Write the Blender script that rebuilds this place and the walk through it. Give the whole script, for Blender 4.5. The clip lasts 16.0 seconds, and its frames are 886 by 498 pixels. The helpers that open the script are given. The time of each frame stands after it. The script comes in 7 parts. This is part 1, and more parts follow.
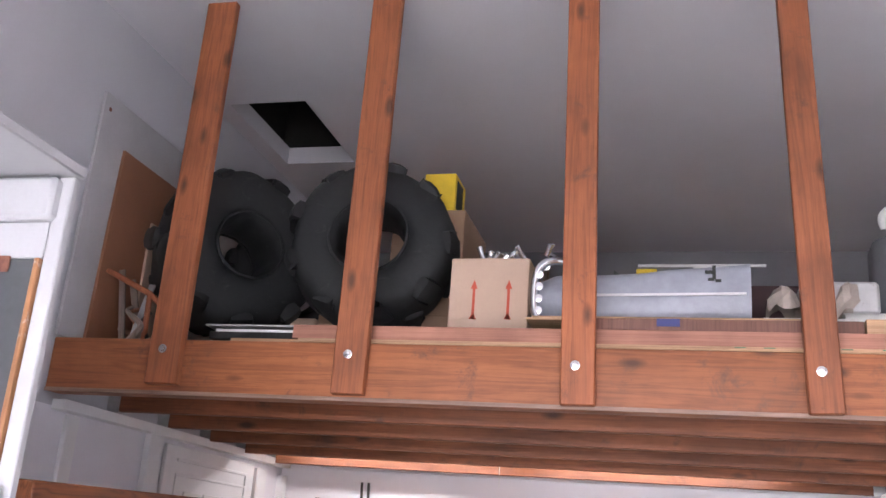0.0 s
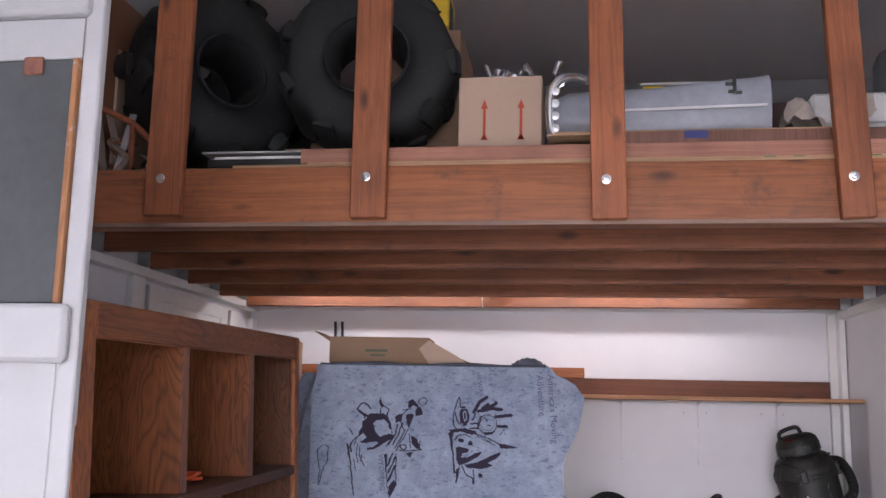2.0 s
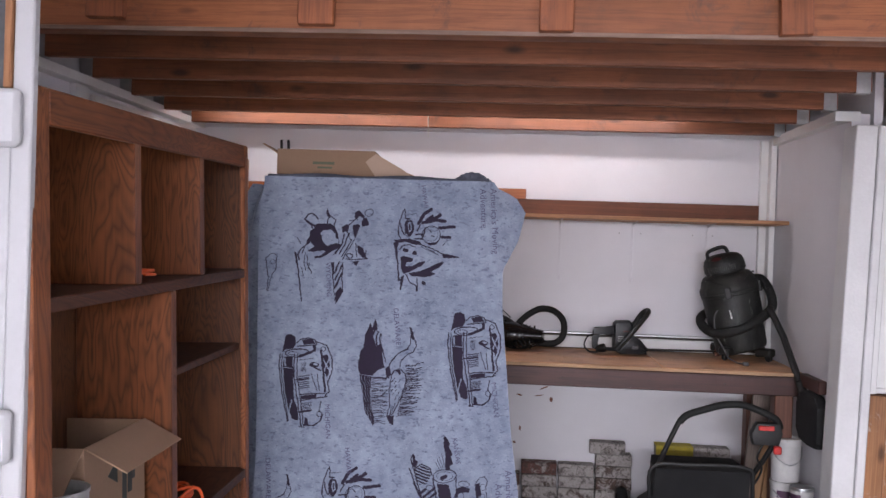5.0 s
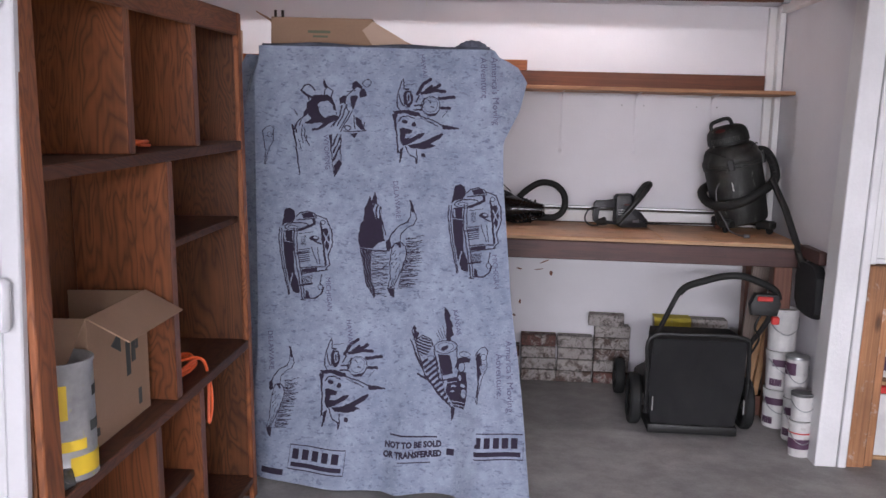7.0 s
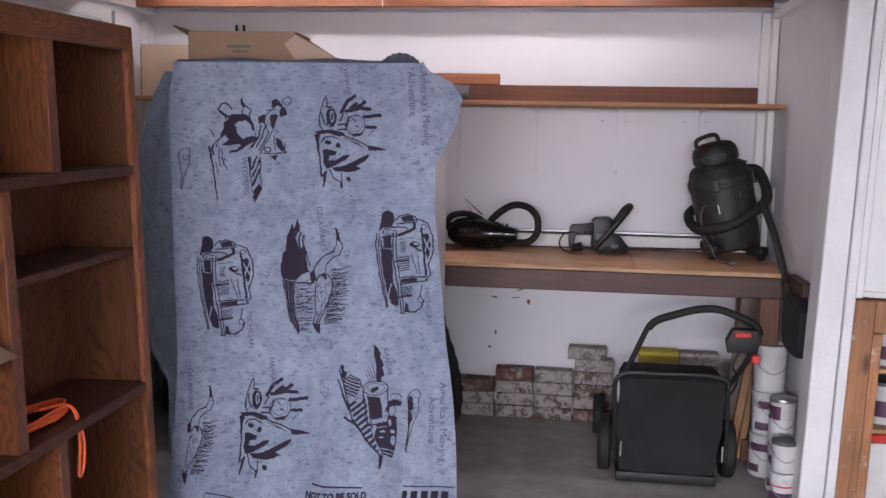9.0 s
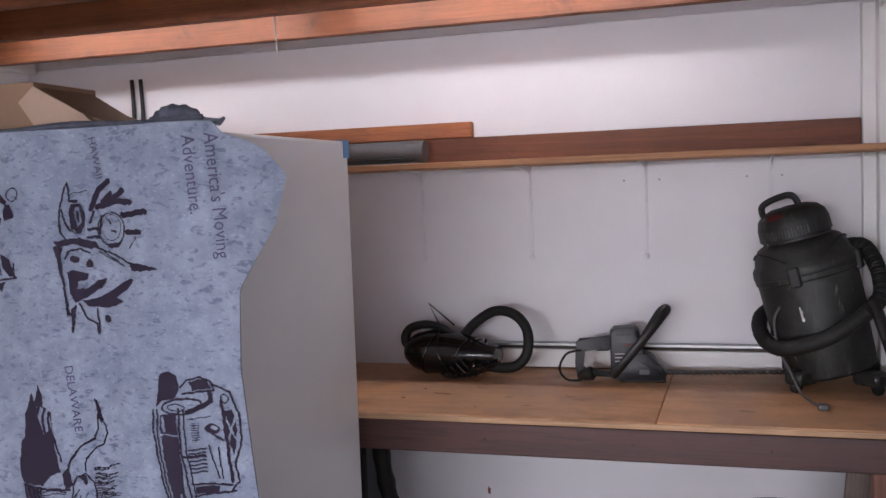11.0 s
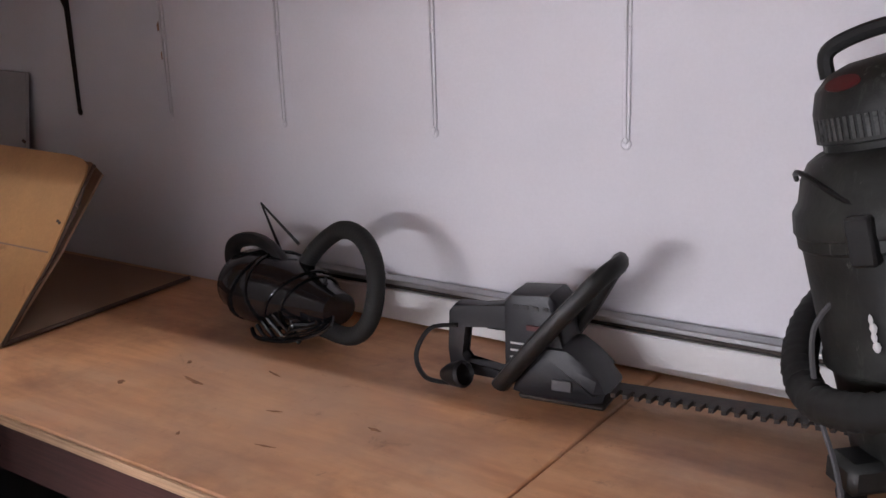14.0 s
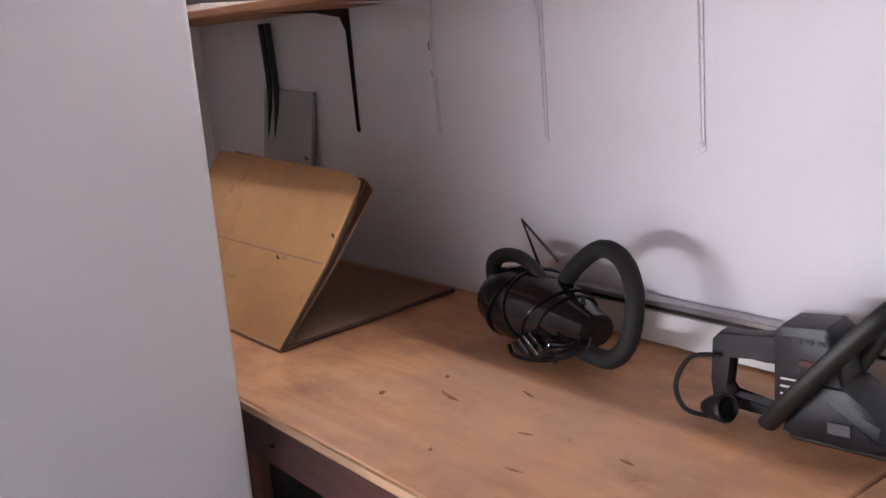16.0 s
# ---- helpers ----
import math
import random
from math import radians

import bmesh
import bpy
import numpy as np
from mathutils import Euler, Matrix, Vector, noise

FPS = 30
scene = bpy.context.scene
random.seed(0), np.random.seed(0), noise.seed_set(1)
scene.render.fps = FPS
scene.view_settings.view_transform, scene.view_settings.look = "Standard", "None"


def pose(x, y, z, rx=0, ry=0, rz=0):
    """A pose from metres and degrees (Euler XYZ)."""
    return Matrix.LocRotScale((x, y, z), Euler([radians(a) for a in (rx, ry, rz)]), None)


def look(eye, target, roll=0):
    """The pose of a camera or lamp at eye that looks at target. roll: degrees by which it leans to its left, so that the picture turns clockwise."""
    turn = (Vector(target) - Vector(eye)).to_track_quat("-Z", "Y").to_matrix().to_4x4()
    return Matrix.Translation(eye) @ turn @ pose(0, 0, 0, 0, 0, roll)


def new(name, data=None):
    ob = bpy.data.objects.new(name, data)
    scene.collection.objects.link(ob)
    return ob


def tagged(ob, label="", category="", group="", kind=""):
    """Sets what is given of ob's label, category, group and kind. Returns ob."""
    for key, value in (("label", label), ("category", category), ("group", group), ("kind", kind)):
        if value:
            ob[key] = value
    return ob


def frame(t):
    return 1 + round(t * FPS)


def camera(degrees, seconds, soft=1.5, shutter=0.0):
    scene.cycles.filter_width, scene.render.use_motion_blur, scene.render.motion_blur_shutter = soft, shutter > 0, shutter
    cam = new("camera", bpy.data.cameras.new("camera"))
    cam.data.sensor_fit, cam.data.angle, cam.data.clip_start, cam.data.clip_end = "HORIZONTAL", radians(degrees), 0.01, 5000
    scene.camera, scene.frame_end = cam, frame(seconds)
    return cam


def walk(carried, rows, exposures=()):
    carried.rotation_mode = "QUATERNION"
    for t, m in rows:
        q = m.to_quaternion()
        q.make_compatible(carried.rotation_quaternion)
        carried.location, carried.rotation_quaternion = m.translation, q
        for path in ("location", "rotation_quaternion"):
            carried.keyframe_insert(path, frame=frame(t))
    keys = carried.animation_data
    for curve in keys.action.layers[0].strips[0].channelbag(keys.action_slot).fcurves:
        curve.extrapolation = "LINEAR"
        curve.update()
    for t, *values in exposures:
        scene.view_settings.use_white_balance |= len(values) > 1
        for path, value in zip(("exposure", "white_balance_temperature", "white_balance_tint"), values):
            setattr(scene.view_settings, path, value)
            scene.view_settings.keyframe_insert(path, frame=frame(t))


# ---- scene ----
cam = camera(50.0, 16.0)
PATH = [
    (0, (0.208, -0.406, 1.672), (-0.286, 1.434, 2.281), 4.4),
    (0.5, (0.046, -0.287, 1.631), (-0.451, 1.569, 2.188), 4.1),
    (1, (-0.124, -0.301, 1.606), (-0.505, 1.597, 2.107), 2.9),
    (1.5, (-0.205, -0.34, 1.59), (-0.515, 1.592, 2.008), 2.3),
    (2, (-0.228, -0.338, 1.558), (-0.511, 1.614, 1.886), 1.2),
    (2.5, (-0.233, -0.359, 1.528), (-0.488, 1.606, 1.795), 2.6),
    (3, (-0.216, -0.379, 1.501), (-0.433, 1.603, 1.664), 0.8),
    (3.5, (-0.133, -0.393, 1.49), (-0.394, 1.586, 1.605), 2.4),
    (4, (-0.159, -0.416, 1.474), (-0.364, 1.573, 1.513), 0.3),
    (4.2, (-0.175, -0.436, 1.461), (-0.371, 1.554, 1.495), 1.5),
    (6.3, (-0.253, -0.358, 1.468), (-0.384, 1.63, 1.283), 1.5),
    (6.5, (-0.237, -0.358, 1.465), (-0.377, 1.626, 1.251), 1.8),
    (7, (-0.229, -0.373, 1.432), (-0.38, 1.604, 1.168), 1.6),
    (7.5, (-0.224, -0.382, 1.412), (-0.384, 1.591, 1.126), 2.1),
    (8, (-0.215, -0.362, 1.428), (-0.383, 1.618, 1.196), 0.1),
    (8.5, (-0.018, -0.217, 1.451), (-0.21, 1.766, 1.28), 0.2),
    (9, (0.234, 0.024, 1.46), (-0.049, 1.99, 1.225), 1.1),
    (9.5, (0.383, 0.413, 1.48), (0.047, 2.372, 1.253), -0.3),
    (10, (0.606, 0.839, 1.517), (0.151, 2.778, 1.346), 1.4),
    (10.2, (0.651, 1.01, 1.544), (0.16, 2.946, 1.443), 0.8),
    (12.3, (0.925, 2.769, 1.572), (0.103, 4.569, 1.285), -1.3),
    (12.5, (1.038, 2.942, 1.56), (0.17, 4.717, 1.246), -0.4),
    (13, (1.12, 3.196, 1.565), (0.284, 4.952, 1.097), -1.7),
    (13.5, (1.077, 3.396, 1.54), (0.108, 5.064, 1.012), -4.0),
    (14, (1.082, 3.493, 1.525), (-0.042, 5.073, 1.037), -1.7),
    (14.5, (1.087, 3.537, 1.522), (-0.117, 5.058, 1.034), -1.9),
    (15, (1.052, 3.538, 1.537), (-0.352, 4.878, 1.055), -3.1),
    (15.5, (1.066, 3.555, 1.555), (-0.466, 4.76, 1.106), -3.7),
    (16, (1.078, 3.551, 1.54), (-0.468, 4.738, 1.092), -4.6),
]
walk(cam, [(t, look(eye, target, roll)) for t, eye, target, roll in PATH],
     exposures=[(0.0, 0.32), (0.6, 0.0), (1.2, -0.28), (2.5, -0.47), (3.5, -0.48), (8.0, -0.40), (10.2, -0.52), (12.3, -0.42), (14.0, -0.20), (16.0, 0.25)])

# ---- world, sun, large lights ----
world = bpy.data.worlds.new("sky")
scene.world = world
world.use_nodes = True
wn = world.node_tree
sky = wn.nodes.new("ShaderNodeTexSky")
sky.sky_type, sky.sun_disc = "NISHITA", False
sky.sun_elevation, sky.sun_rotation = radians(49), radians(192)
wn.links.new(sky.outputs[0], wn.nodes["Background"].inputs[0])
wn.nodes["Background"].inputs[1].default_value = 0.15
sun = new("sun", bpy.data.lights.new("sun", "SUN"))
sun.data.energy, sun.data.angle, sun.data.color = 3.0, radians(0.5), (1.0, 0.95, 0.88)
sun.matrix_world = look((-2.0, -14.0, 10.5), (0, -5.0, 0))
door_light = new("daylight_in_garage_door", bpy.data.lights.new("daylight_in_garage_door", "AREA"))
door_light.data.shape, door_light.data.size, door_light.data.size_y = "RECTANGLE", 3.3, 0.6
door_light.data.energy, door_light.data.color = 1700, (0.92, 0.905, 1.0)
door_light.matrix_world = look((-0.35, -5.25, 1.95), (-0.33, -4.98, -0.15))


# ---- materials ----
def nodes_of(name):
    m = bpy.data.materials.new(name)
    m.use_nodes = True
    return m, m.node_tree.nodes, m.node_tree.links, m.node_tree.nodes["Principled BSDF"]


def coords(n, l, scale=(1, 1, 1), turn=(0, 0, 0)):
    tc, mp = n.new("ShaderNodeTexCoord"), n.new("ShaderNodeMapping")
    mp.inputs["Scale"].default_value, mp.inputs["Rotation"].default_value = scale, turn
    info, add = n.new("ShaderNodeObjectInfo"), n.new("ShaderNodeVectorMath")
    mul = n.new("ShaderNodeMath")
    mul.operation, mul.inputs[1].default_value = "MULTIPLY", 37.0
    add.operation = "ADD"
    l.new(info.outputs["Random"], mul.inputs[0])
    l.new(tc.outputs["Object"], add.inputs[0])
    l.new(mul.outputs[0], add.inputs[1])
    l.new(add.outputs[0], mp.inputs["Vector"])
    return mp.outputs["Vector"], info


def noise_of(n, l, vec, scale, detail=4.0, rough=0.6, warp=0.0):
    t = n.new("ShaderNodeTexNoise")
    t.inputs["Scale"].default_value, t.inputs["Detail"].default_value = scale, detail
    t.inputs["Roughness"].default_value, t.inputs["Distortion"].default_value = rough, warp
    l.new(vec, t.inputs["Vector"])
    return t.outputs["Fac"]


def ramp(n, l, fac, stops):
    r = n.new("ShaderNodeValToRGB")
    while len(r.color_ramp.elements) < len(stops):
        r.color_ramp.elements.new(0.5)
    for e, (p, c) in zip(r.color_ramp.elements, stops):
        e.position, e.color = p, (*c, 1) if len(c) == 3 else c
    l.new(fac, r.inputs[0])
    return r.outputs[0]


def mixed(n, l, a, b, fac, how="MIX"):
    x = n.new("ShaderNodeMix")
    x.data_type, x.blend_type = "RGBA", how
    for s, v in ((6, a), (7, b), (0, fac)):
        if isinstance(v, (tuple, float, int)):
            x.inputs[s].default_value = (*v, 1) if isinstance(v, tuple) else v
        else:
            l.new(v, x.inputs[s])
    return x.outputs[2]


def bumped(n, l, bsdf, height, strength, dist=0.004):
    b = n.new("ShaderNodeBump")
    b.inputs["Strength"].default_value, b.inputs["Distance"].default_value = strength, dist
    l.new(height, b.inputs["Height"])
    l.new(b.outputs[0], bsdf.inputs["Normal"])


def tone(c, k):
    return tuple(min(1.0, v * k) for v in c)


def surf(name, base, rough=0.6, metal=0.0, var=0.12, scale=5.0, fine=70.0, bump=0.15, dirt=None, dirt_at=0.62, coat=0.0):
    """A painted, cast or moulded surface: broad unevenness, fine grain, and dirt in blotches."""
    m, n, l, p = nodes_of(name)
    vec, info = coords(n, l)
    broad, grain = noise_of(n, l, vec, scale), noise_of(n, l, vec, fine, 3)
    col = ramp(n, l, broad, [(0.3, tone(base, 1 - var)), (0.7, tone(base, 1 + var))])
    col = mixed(n, l, col, ramp(n, l, grain, [(0.3, (0.8, 0.8, 0.8)), (0.7, (1, 1, 1))]), min(1.0, var * 3), "MULTIPLY")
    if dirt:
        spots = noise_of(n, l, vec, scale * 2.3, 8, 0.7, 0.6)
        col = mixed(n, l, col, dirt, ramp(n, l, spots, [(dirt_at, (0, 0, 0)), (min(1, dirt_at + 0.14), (1, 1, 1))]))
    l.new(col, p.inputs["Base Color"])
    rr = n.new("ShaderNodeMapRange")
    rr.inputs["To Min"].default_value, rr.inputs["To Max"].default_value = max(0.05, rough - 0.12), min(1, rough + 0.12)
    l.new(broad, rr.inputs["Value"])
    l.new(rr.outputs[0], p.inputs["Roughness"])
    p.inputs["Metallic"].default_value, p.inputs["Coat Weight"].default_value = metal, coat
    if bump:
        bumped(n, l, p, grain, bump)
    return m


def wood(name, light, dark, axis="x", fine=1.0, knots=True, rough=0.6, worn=None, figure=2.2, bold=0.5):
    """Sawn timber with its grain along an axis: bands, pores, knots, and blotches where it is worn."""
    m, n, l, p = nodes_of(name)
    long_, across = 0.38, 11.0 * fine
    vec, info = coords(n, l, tuple(long_ if a == axis else across for a in "xyz"))
    bands = noise_of(n, l, vec, figure, 3, 0.55, 1.3)
    pores = noise_of(n, l, vec, figure * 9, 3, 0.7, 0.2)
    plain, _ = coords(n, l)
    blotch = noise_of(n, l, plain, 2.6, 4)
    w = n.new("ShaderNodeMath")
    w.operation = "PINGPONG"
    w.inputs[1].default_value = 0.11
    l.new(bands, w.inputs[0])
    col = ramp(n, l, w.outputs[0], [(0.0, tuple(bold * u + (1 - bold) * v for u, v in zip(dark, light))), (0.05, light), (0.11, tone(light, 1.06))])
    w2 = ramp(n, l, bands, [(0.3, (0.74, 0.74, 0.74)), (0.65, (1.08, 1.07, 1.05))])
    col = mixed(n, l, col, w2, 0.45, "MULTIPLY")
    col = mixed(n, l, col, ramp(n, l, pores, [(0.35, (0.66, 0.64, 0.62)), (0.55, (1, 1, 1))]), 0.55, "MULTIPLY")
    col = mixed(n, l, col, ramp(n, l, blotch, [(0.3, (0.60, 0.57, 0.55)), (0.65, (1.15, 1.12, 1.1))]), 0.85, "MULTIPLY")
    if knots:
        kv, _ = coords(n, l, tuple(1.6 if a == axis else 4.2 for a in "xyz"))
        v = n.new("ShaderNodeTexVoronoi")
        v.inputs["Scale"].default_value, v.inputs["Randomness"].default_value = 2.3, 1.0
        l.new(kv, v.inputs["Vector"])
        col = mixed(n, l, col, tone(dark, 0.35), ramp(n, l, v.outputs["Distance"], [(0.08, (0.9, 0.9, 0.9)), (0.20, (0, 0, 0))]))
    if worn:
        spots = noise_of(n, l, plain, 7, 8, 0.75, 0.4)
        col = mixed(n, l, col, worn, ramp(n, l, spots, [(0.57, (0, 0, 0)), (0.70, (0.9, 0.9, 0.9))]))
    hue = n.new("ShaderNodeHueSaturation")
    mr = n.new("ShaderNodeMapRange")
    mr.inputs["To Min"].default_value, mr.inputs["To Max"].default_value = 0.86, 1.12
    l.new(info.outputs["Random"], mr.inputs["Value"])
    l.new(mr.outputs[0], hue.inputs["Value"])
    l.new(col, hue.inputs["Color"])
    l.new(hue.outputs[0], p.inputs["Base Color"])
    p.inputs["Roughness"].default_value = rough
    bumped(n, l, p, pores, 0.25, 0.002)
    return m


def plain(name, base, rough=0.5, metal=0.0):
    m, n, l, p = nodes_of(name)
    p.inputs["Base Color"].default_value = (*base, 1)
    p.inputs["Roughness"].default_value, p.inputs["Metallic"].default_value = rough, metal
    return m


def plywood():
    """Rotary-cut plywood face: soft broad figure, faint streaks, stains, wear and small gouges."""
    m, n, l, p = nodes_of("plywood_top")
    vec, info = coords(n, l)
    fig, _ = coords(n, l, (0.8, 3.2, 3.0))
    streak, _ = coords(n, l, (1.6, 26.0, 26.0))
    col = ramp(n, l, noise_of(n, l, fig, 2.0, 4, 0.55, 1.1), [(0.3, (0.47, 0.225, 0.105)), (0.5, (0.64, 0.335, 0.165)), (0.7, (0.70, 0.41, 0.225))])
    col = mixed(n, l, col, ramp(n, l, noise_of(n, l, streak, 2.4, 3, 0.6, 0.3), [(0.35, (0.86, 0.84, 0.82)), (0.6, (1, 1, 1))]), 0.6, "MULTIPLY")
    col = mixed(n, l, col, ramp(n, l, noise_of(n, l, vec, 4.5, 6, 0.65), [(0.34, (0.62, 0.58, 0.56)), (0.52, (1.0, 1.0, 1.0)), (0.70, (1.15, 1.12, 1.10))]), 0.85, "MULTIPLY")
    dull = noise_of(n, l, vec, 1.7, 5, 0.6)
    col = mixed(n, l, col, (0.40, 0.27, 0.19), ramp(n, l, dull, [(0.48, (0, 0, 0)), (0.66, (0.65, 0.65, 0.65))]))
    specks = noise_of(n, l, vec, 15, 8, 0.8, 0.5)
    col = mixed(n, l, col, (0.20, 0.10, 0.055), ramp(n, l, specks, [(0.60, (0, 0, 0)), (0.72, (0.75, 0.75, 0.75))]))
    l.new(col, p.inputs["Base Color"])
    rr = n.new("ShaderNodeMapRange")
    rr.inputs["To Min"].default_value, rr.inputs["To Max"].default_value = 0.36, 0.62
    l.new(dull, rr.inputs["Value"])
    l.new(rr.outputs[0], p.inputs["Roughness"])
    bumped(n, l, p, noise_of(n, l, streak, 5.0, 4), 0.15, 0.002)
    return m


def oak(name, light, dark, axis="z", rough=0.4):
    """Plain-sawn oak: long wavering cathedral lines, pores, and cloudy stain."""
    m, n, l, p = nodes_of(name)
    vec, info = coords(n, l, tuple(0.75 if a == axis else 3.6 for a in "xyz"))
    pv, _ = coords(n, l, tuple(3.0 if a == axis else 90.0 for a in "xyz"))
    flat, _ = coords(n, l)
    w = n.new("ShaderNodeMath")
    w.operation = "PINGPONG"
    w.inputs[1].default_value = 0.022
    l.new(noise_of(n, l, vec, 1.7, 3, 0.5, 0.9), w.inputs[0])
    col = ramp(n, l, w.outputs[0], [(0.0, dark), (0.009, tuple((u + 2 * v) / 3 for u, v in zip(dark, light))), (0.02, light)])
    col = mixed(n, l, col, ramp(n, l, noise_of(n, l, pv, 1.0, 3, 0.6), [(0.35, (0.62, 0.6, 0.58)), (0.6, (1, 1, 1))]), 0.6, "MULTIPLY")
    col = mixed(n, l, col, ramp(n, l, noise_of(n, l, flat, 2.2, 4), [(0.3, (0.62, 0.60, 0.58)), (0.68, (1.15, 1.12, 1.1))]), 0.8, "MULTIPLY")
    hue = n.new("ShaderNodeHueSaturation")
    mr = n.new("ShaderNodeMapRange")
    mr.inputs["To Min"].default_value, mr.inputs["To Max"].default_value = 0.88, 1.1
    l.new(info.outputs["Random"], mr.inputs["Value"])
    l.new(mr.outputs[0], hue.inputs["Value"])
    l.new(col, hue.inputs["Color"])
    l.new(hue.outputs[0], p.inputs["Base Color"])
    p.inputs["Roughness"].default_value = rough
    bumped(n, l, p, noise_of(n, l, pv, 1.0, 3), 0.15, 0.002)
    return m


def scuffed(name, base, dust, rough=0.5):
    """Moulded plastic under dust: grey bloom in clouds, rubbed streaks running down, pale scratches."""
    m, n, l, p = nodes_of(name)
    vec, info = coords(n, l)
    down, _ = coords(n, l, (22.0, 22.0, 3.0))
    scr, _ = coords(n, l, (60.0, 60.0, 9.0), (0.3, 0.5, 0.2))
    cloud = noise_of(n, l, vec, 7, 6, 0.65)
    col = ramp(n, l, cloud, [(0.42, base), (0.70, tuple(0.5 * u + 0.5 * v for u, v in zip(base, dust)))])
    col = mixed(n, l, col, dust, ramp(n, l, noise_of(n, l, down, 1.6, 6, 0.7, 0.6), [(0.56, (0, 0, 0)), (0.70, (0.9, 0.9, 0.9))]))
    col = mixed(n, l, col, tone(dust, 3.5), ramp(n, l, noise_of(n, l, scr, 0.6, 5, 0.75, 0.5), [(0.63, (0, 0, 0)), (0.70, (0.8, 0.8, 0.8))]))
    l.new(col, p.inputs["Base Color"])
    p.inputs["Roughness"].default_value = rough
    bumped(n, l, p, noise_of(n, l, vec, 80, 4), 0.15)
    return m


WALL = surf("painted_wall", (0.77, 0.76, 0.79), 0.55, var=0.05, scale=1.6, fine=140, bump=0.12, dirt=(0.58, 0.55, 0.54), dirt_at=0.72)
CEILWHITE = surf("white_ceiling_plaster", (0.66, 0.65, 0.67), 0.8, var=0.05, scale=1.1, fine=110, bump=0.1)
# loft back wall: darkened grey stands in for the deep loft's shade
DIMWALL = surf("shade_grey_wall", (0.30, 0.30, 0.31), 0.85, var=0.08, scale=1.5)
# upper left wall: ceiling plaster dimmed in colour, as less light reaches it
CEIL = surf("dimmed_plaster", (0.53, 0.53, 0.55), 0.8, var=0.05, scale=1.1, fine=110, bump=0.1)
WHITE = surf("white_gloss_paint", (0.80, 0.80, 0.79), 0.4, var=0.05, scale=3, fine=90, bump=0.15, dirt=(0.55, 0.53, 0.50), dirt_at=0.74)
# cabinet white: shade put into the base as grey, plus blotches of dirt
CABWHITE = surf("shade_greyed_white_paint", (0.47, 0.47, 0.48), 0.5, var=0.06, scale=3, fine=90, bump=0.15, dirt=(0.42, 0.40, 0.38), dirt_at=0.70)
CHIPPED = surf("chipped_white_paint", (0.80, 0.80, 0.80), 0.5, var=0.06, scale=4, fine=90, bump=0.3, dirt=(0.33, 0.17, 0.09), dirt_at=0.69)
FIR = wood("stained_fir_along", (0.33, 0.112, 0.041), (0.16, 0.046, 0.016), "x", fine=0.8, bold=0.4, worn=(0.12, 0.05, 0.03))
FIRV = wood("stained_fir_upright", (0.32, 0.100, 0.036), (0.17, 0.052, 0.02), "z", fine=0.7, bold=0.4, worn=(0.11, 0.042, 0.025))
# cleat fir: the shade on the cleat is put into this colour
FIRDARK = wood("shaded_fir_cleat", (0.16, 0.052, 0.023), (0.09, 0.03, 0.014), "x", fine=0.8, bold=0.4, worn=(0.07, 0.03, 0.02))
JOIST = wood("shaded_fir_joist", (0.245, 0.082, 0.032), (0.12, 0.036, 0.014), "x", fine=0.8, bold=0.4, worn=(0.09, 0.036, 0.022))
DUSTEDGE = wood("dusty_worn_edge", (0.25, 0.17, 0.135), (0.17, 0.105, 0.08), "x", fine=1.2, knots=False, rough=0.85)
STUD = wood("stud_upright", (0.40, 0.19, 0.085), (0.24, 0.10, 0.04), "z", worn=(0.7, 0.66, 0.62))
# red-brown deepened so the rail's colour holds the shade below the bench top
REDRAIL = wood("shaded_red_brown_rail", (0.085, 0.032, 0.026), (0.045, 0.017, 0.014), "x", knots=False, rough=0.5)
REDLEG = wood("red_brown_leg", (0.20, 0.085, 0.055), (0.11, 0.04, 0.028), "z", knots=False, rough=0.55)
# one oak: inner panels and shelves carry shade as darker colours, front frame lighter
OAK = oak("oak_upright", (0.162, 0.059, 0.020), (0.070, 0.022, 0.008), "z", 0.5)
OAKY = oak("oak_along_shaded", (0.105, 0.036, 0.015), (0.055, 0.017, 0.008), "y", 0.6)
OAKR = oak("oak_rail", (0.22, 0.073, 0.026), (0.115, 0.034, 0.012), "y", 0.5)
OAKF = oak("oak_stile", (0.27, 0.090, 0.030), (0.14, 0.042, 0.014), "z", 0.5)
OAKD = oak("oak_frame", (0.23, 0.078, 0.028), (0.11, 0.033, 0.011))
PLY = plywood()
PLYEDGE = wood("plywood_edge", (0.52, 0.34, 0.20), (0.30, 0.17, 0.09), "x", fine=3.5, knots=False, rough=0.75)
PINK = wood("pink_plywood_edge", (0.42, 0.20, 0.14), (0.34, 0.145, 0.095), "x", fine=2.0, knots=False, rough=0.75)
PALEWOOD = wood("pale_board", (0.50, 0.30, 0.15), (0.38, 0.2, 0.09), "z", knots=False)
GREYWOOD = wood("grey_board", (0.24, 0.19, 0.16), (0.15, 0.115, 0.095), "z", knots=False)
SHELFWOOD = wood("shelf_board", (0.42, 0.215, 0.105), (0.28, 0.125, 0.055), "x", fine=1.6, knots=False)
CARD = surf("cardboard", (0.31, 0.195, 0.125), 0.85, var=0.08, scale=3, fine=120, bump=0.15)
CARDLIT = surf("cardboard_tan_lit", (0.52, 0.29, 0.12), 0.8, var=0.14, scale=4, fine=120, bump=0.15, dirt=(0.27, 0.13, 0.055), dirt_at=0.60)
CARDPALE = surf("cardboard_pale", (0.50, 0.36, 0.27), 0.85, var=0.06, scale=3, fine=120, bump=0.12)
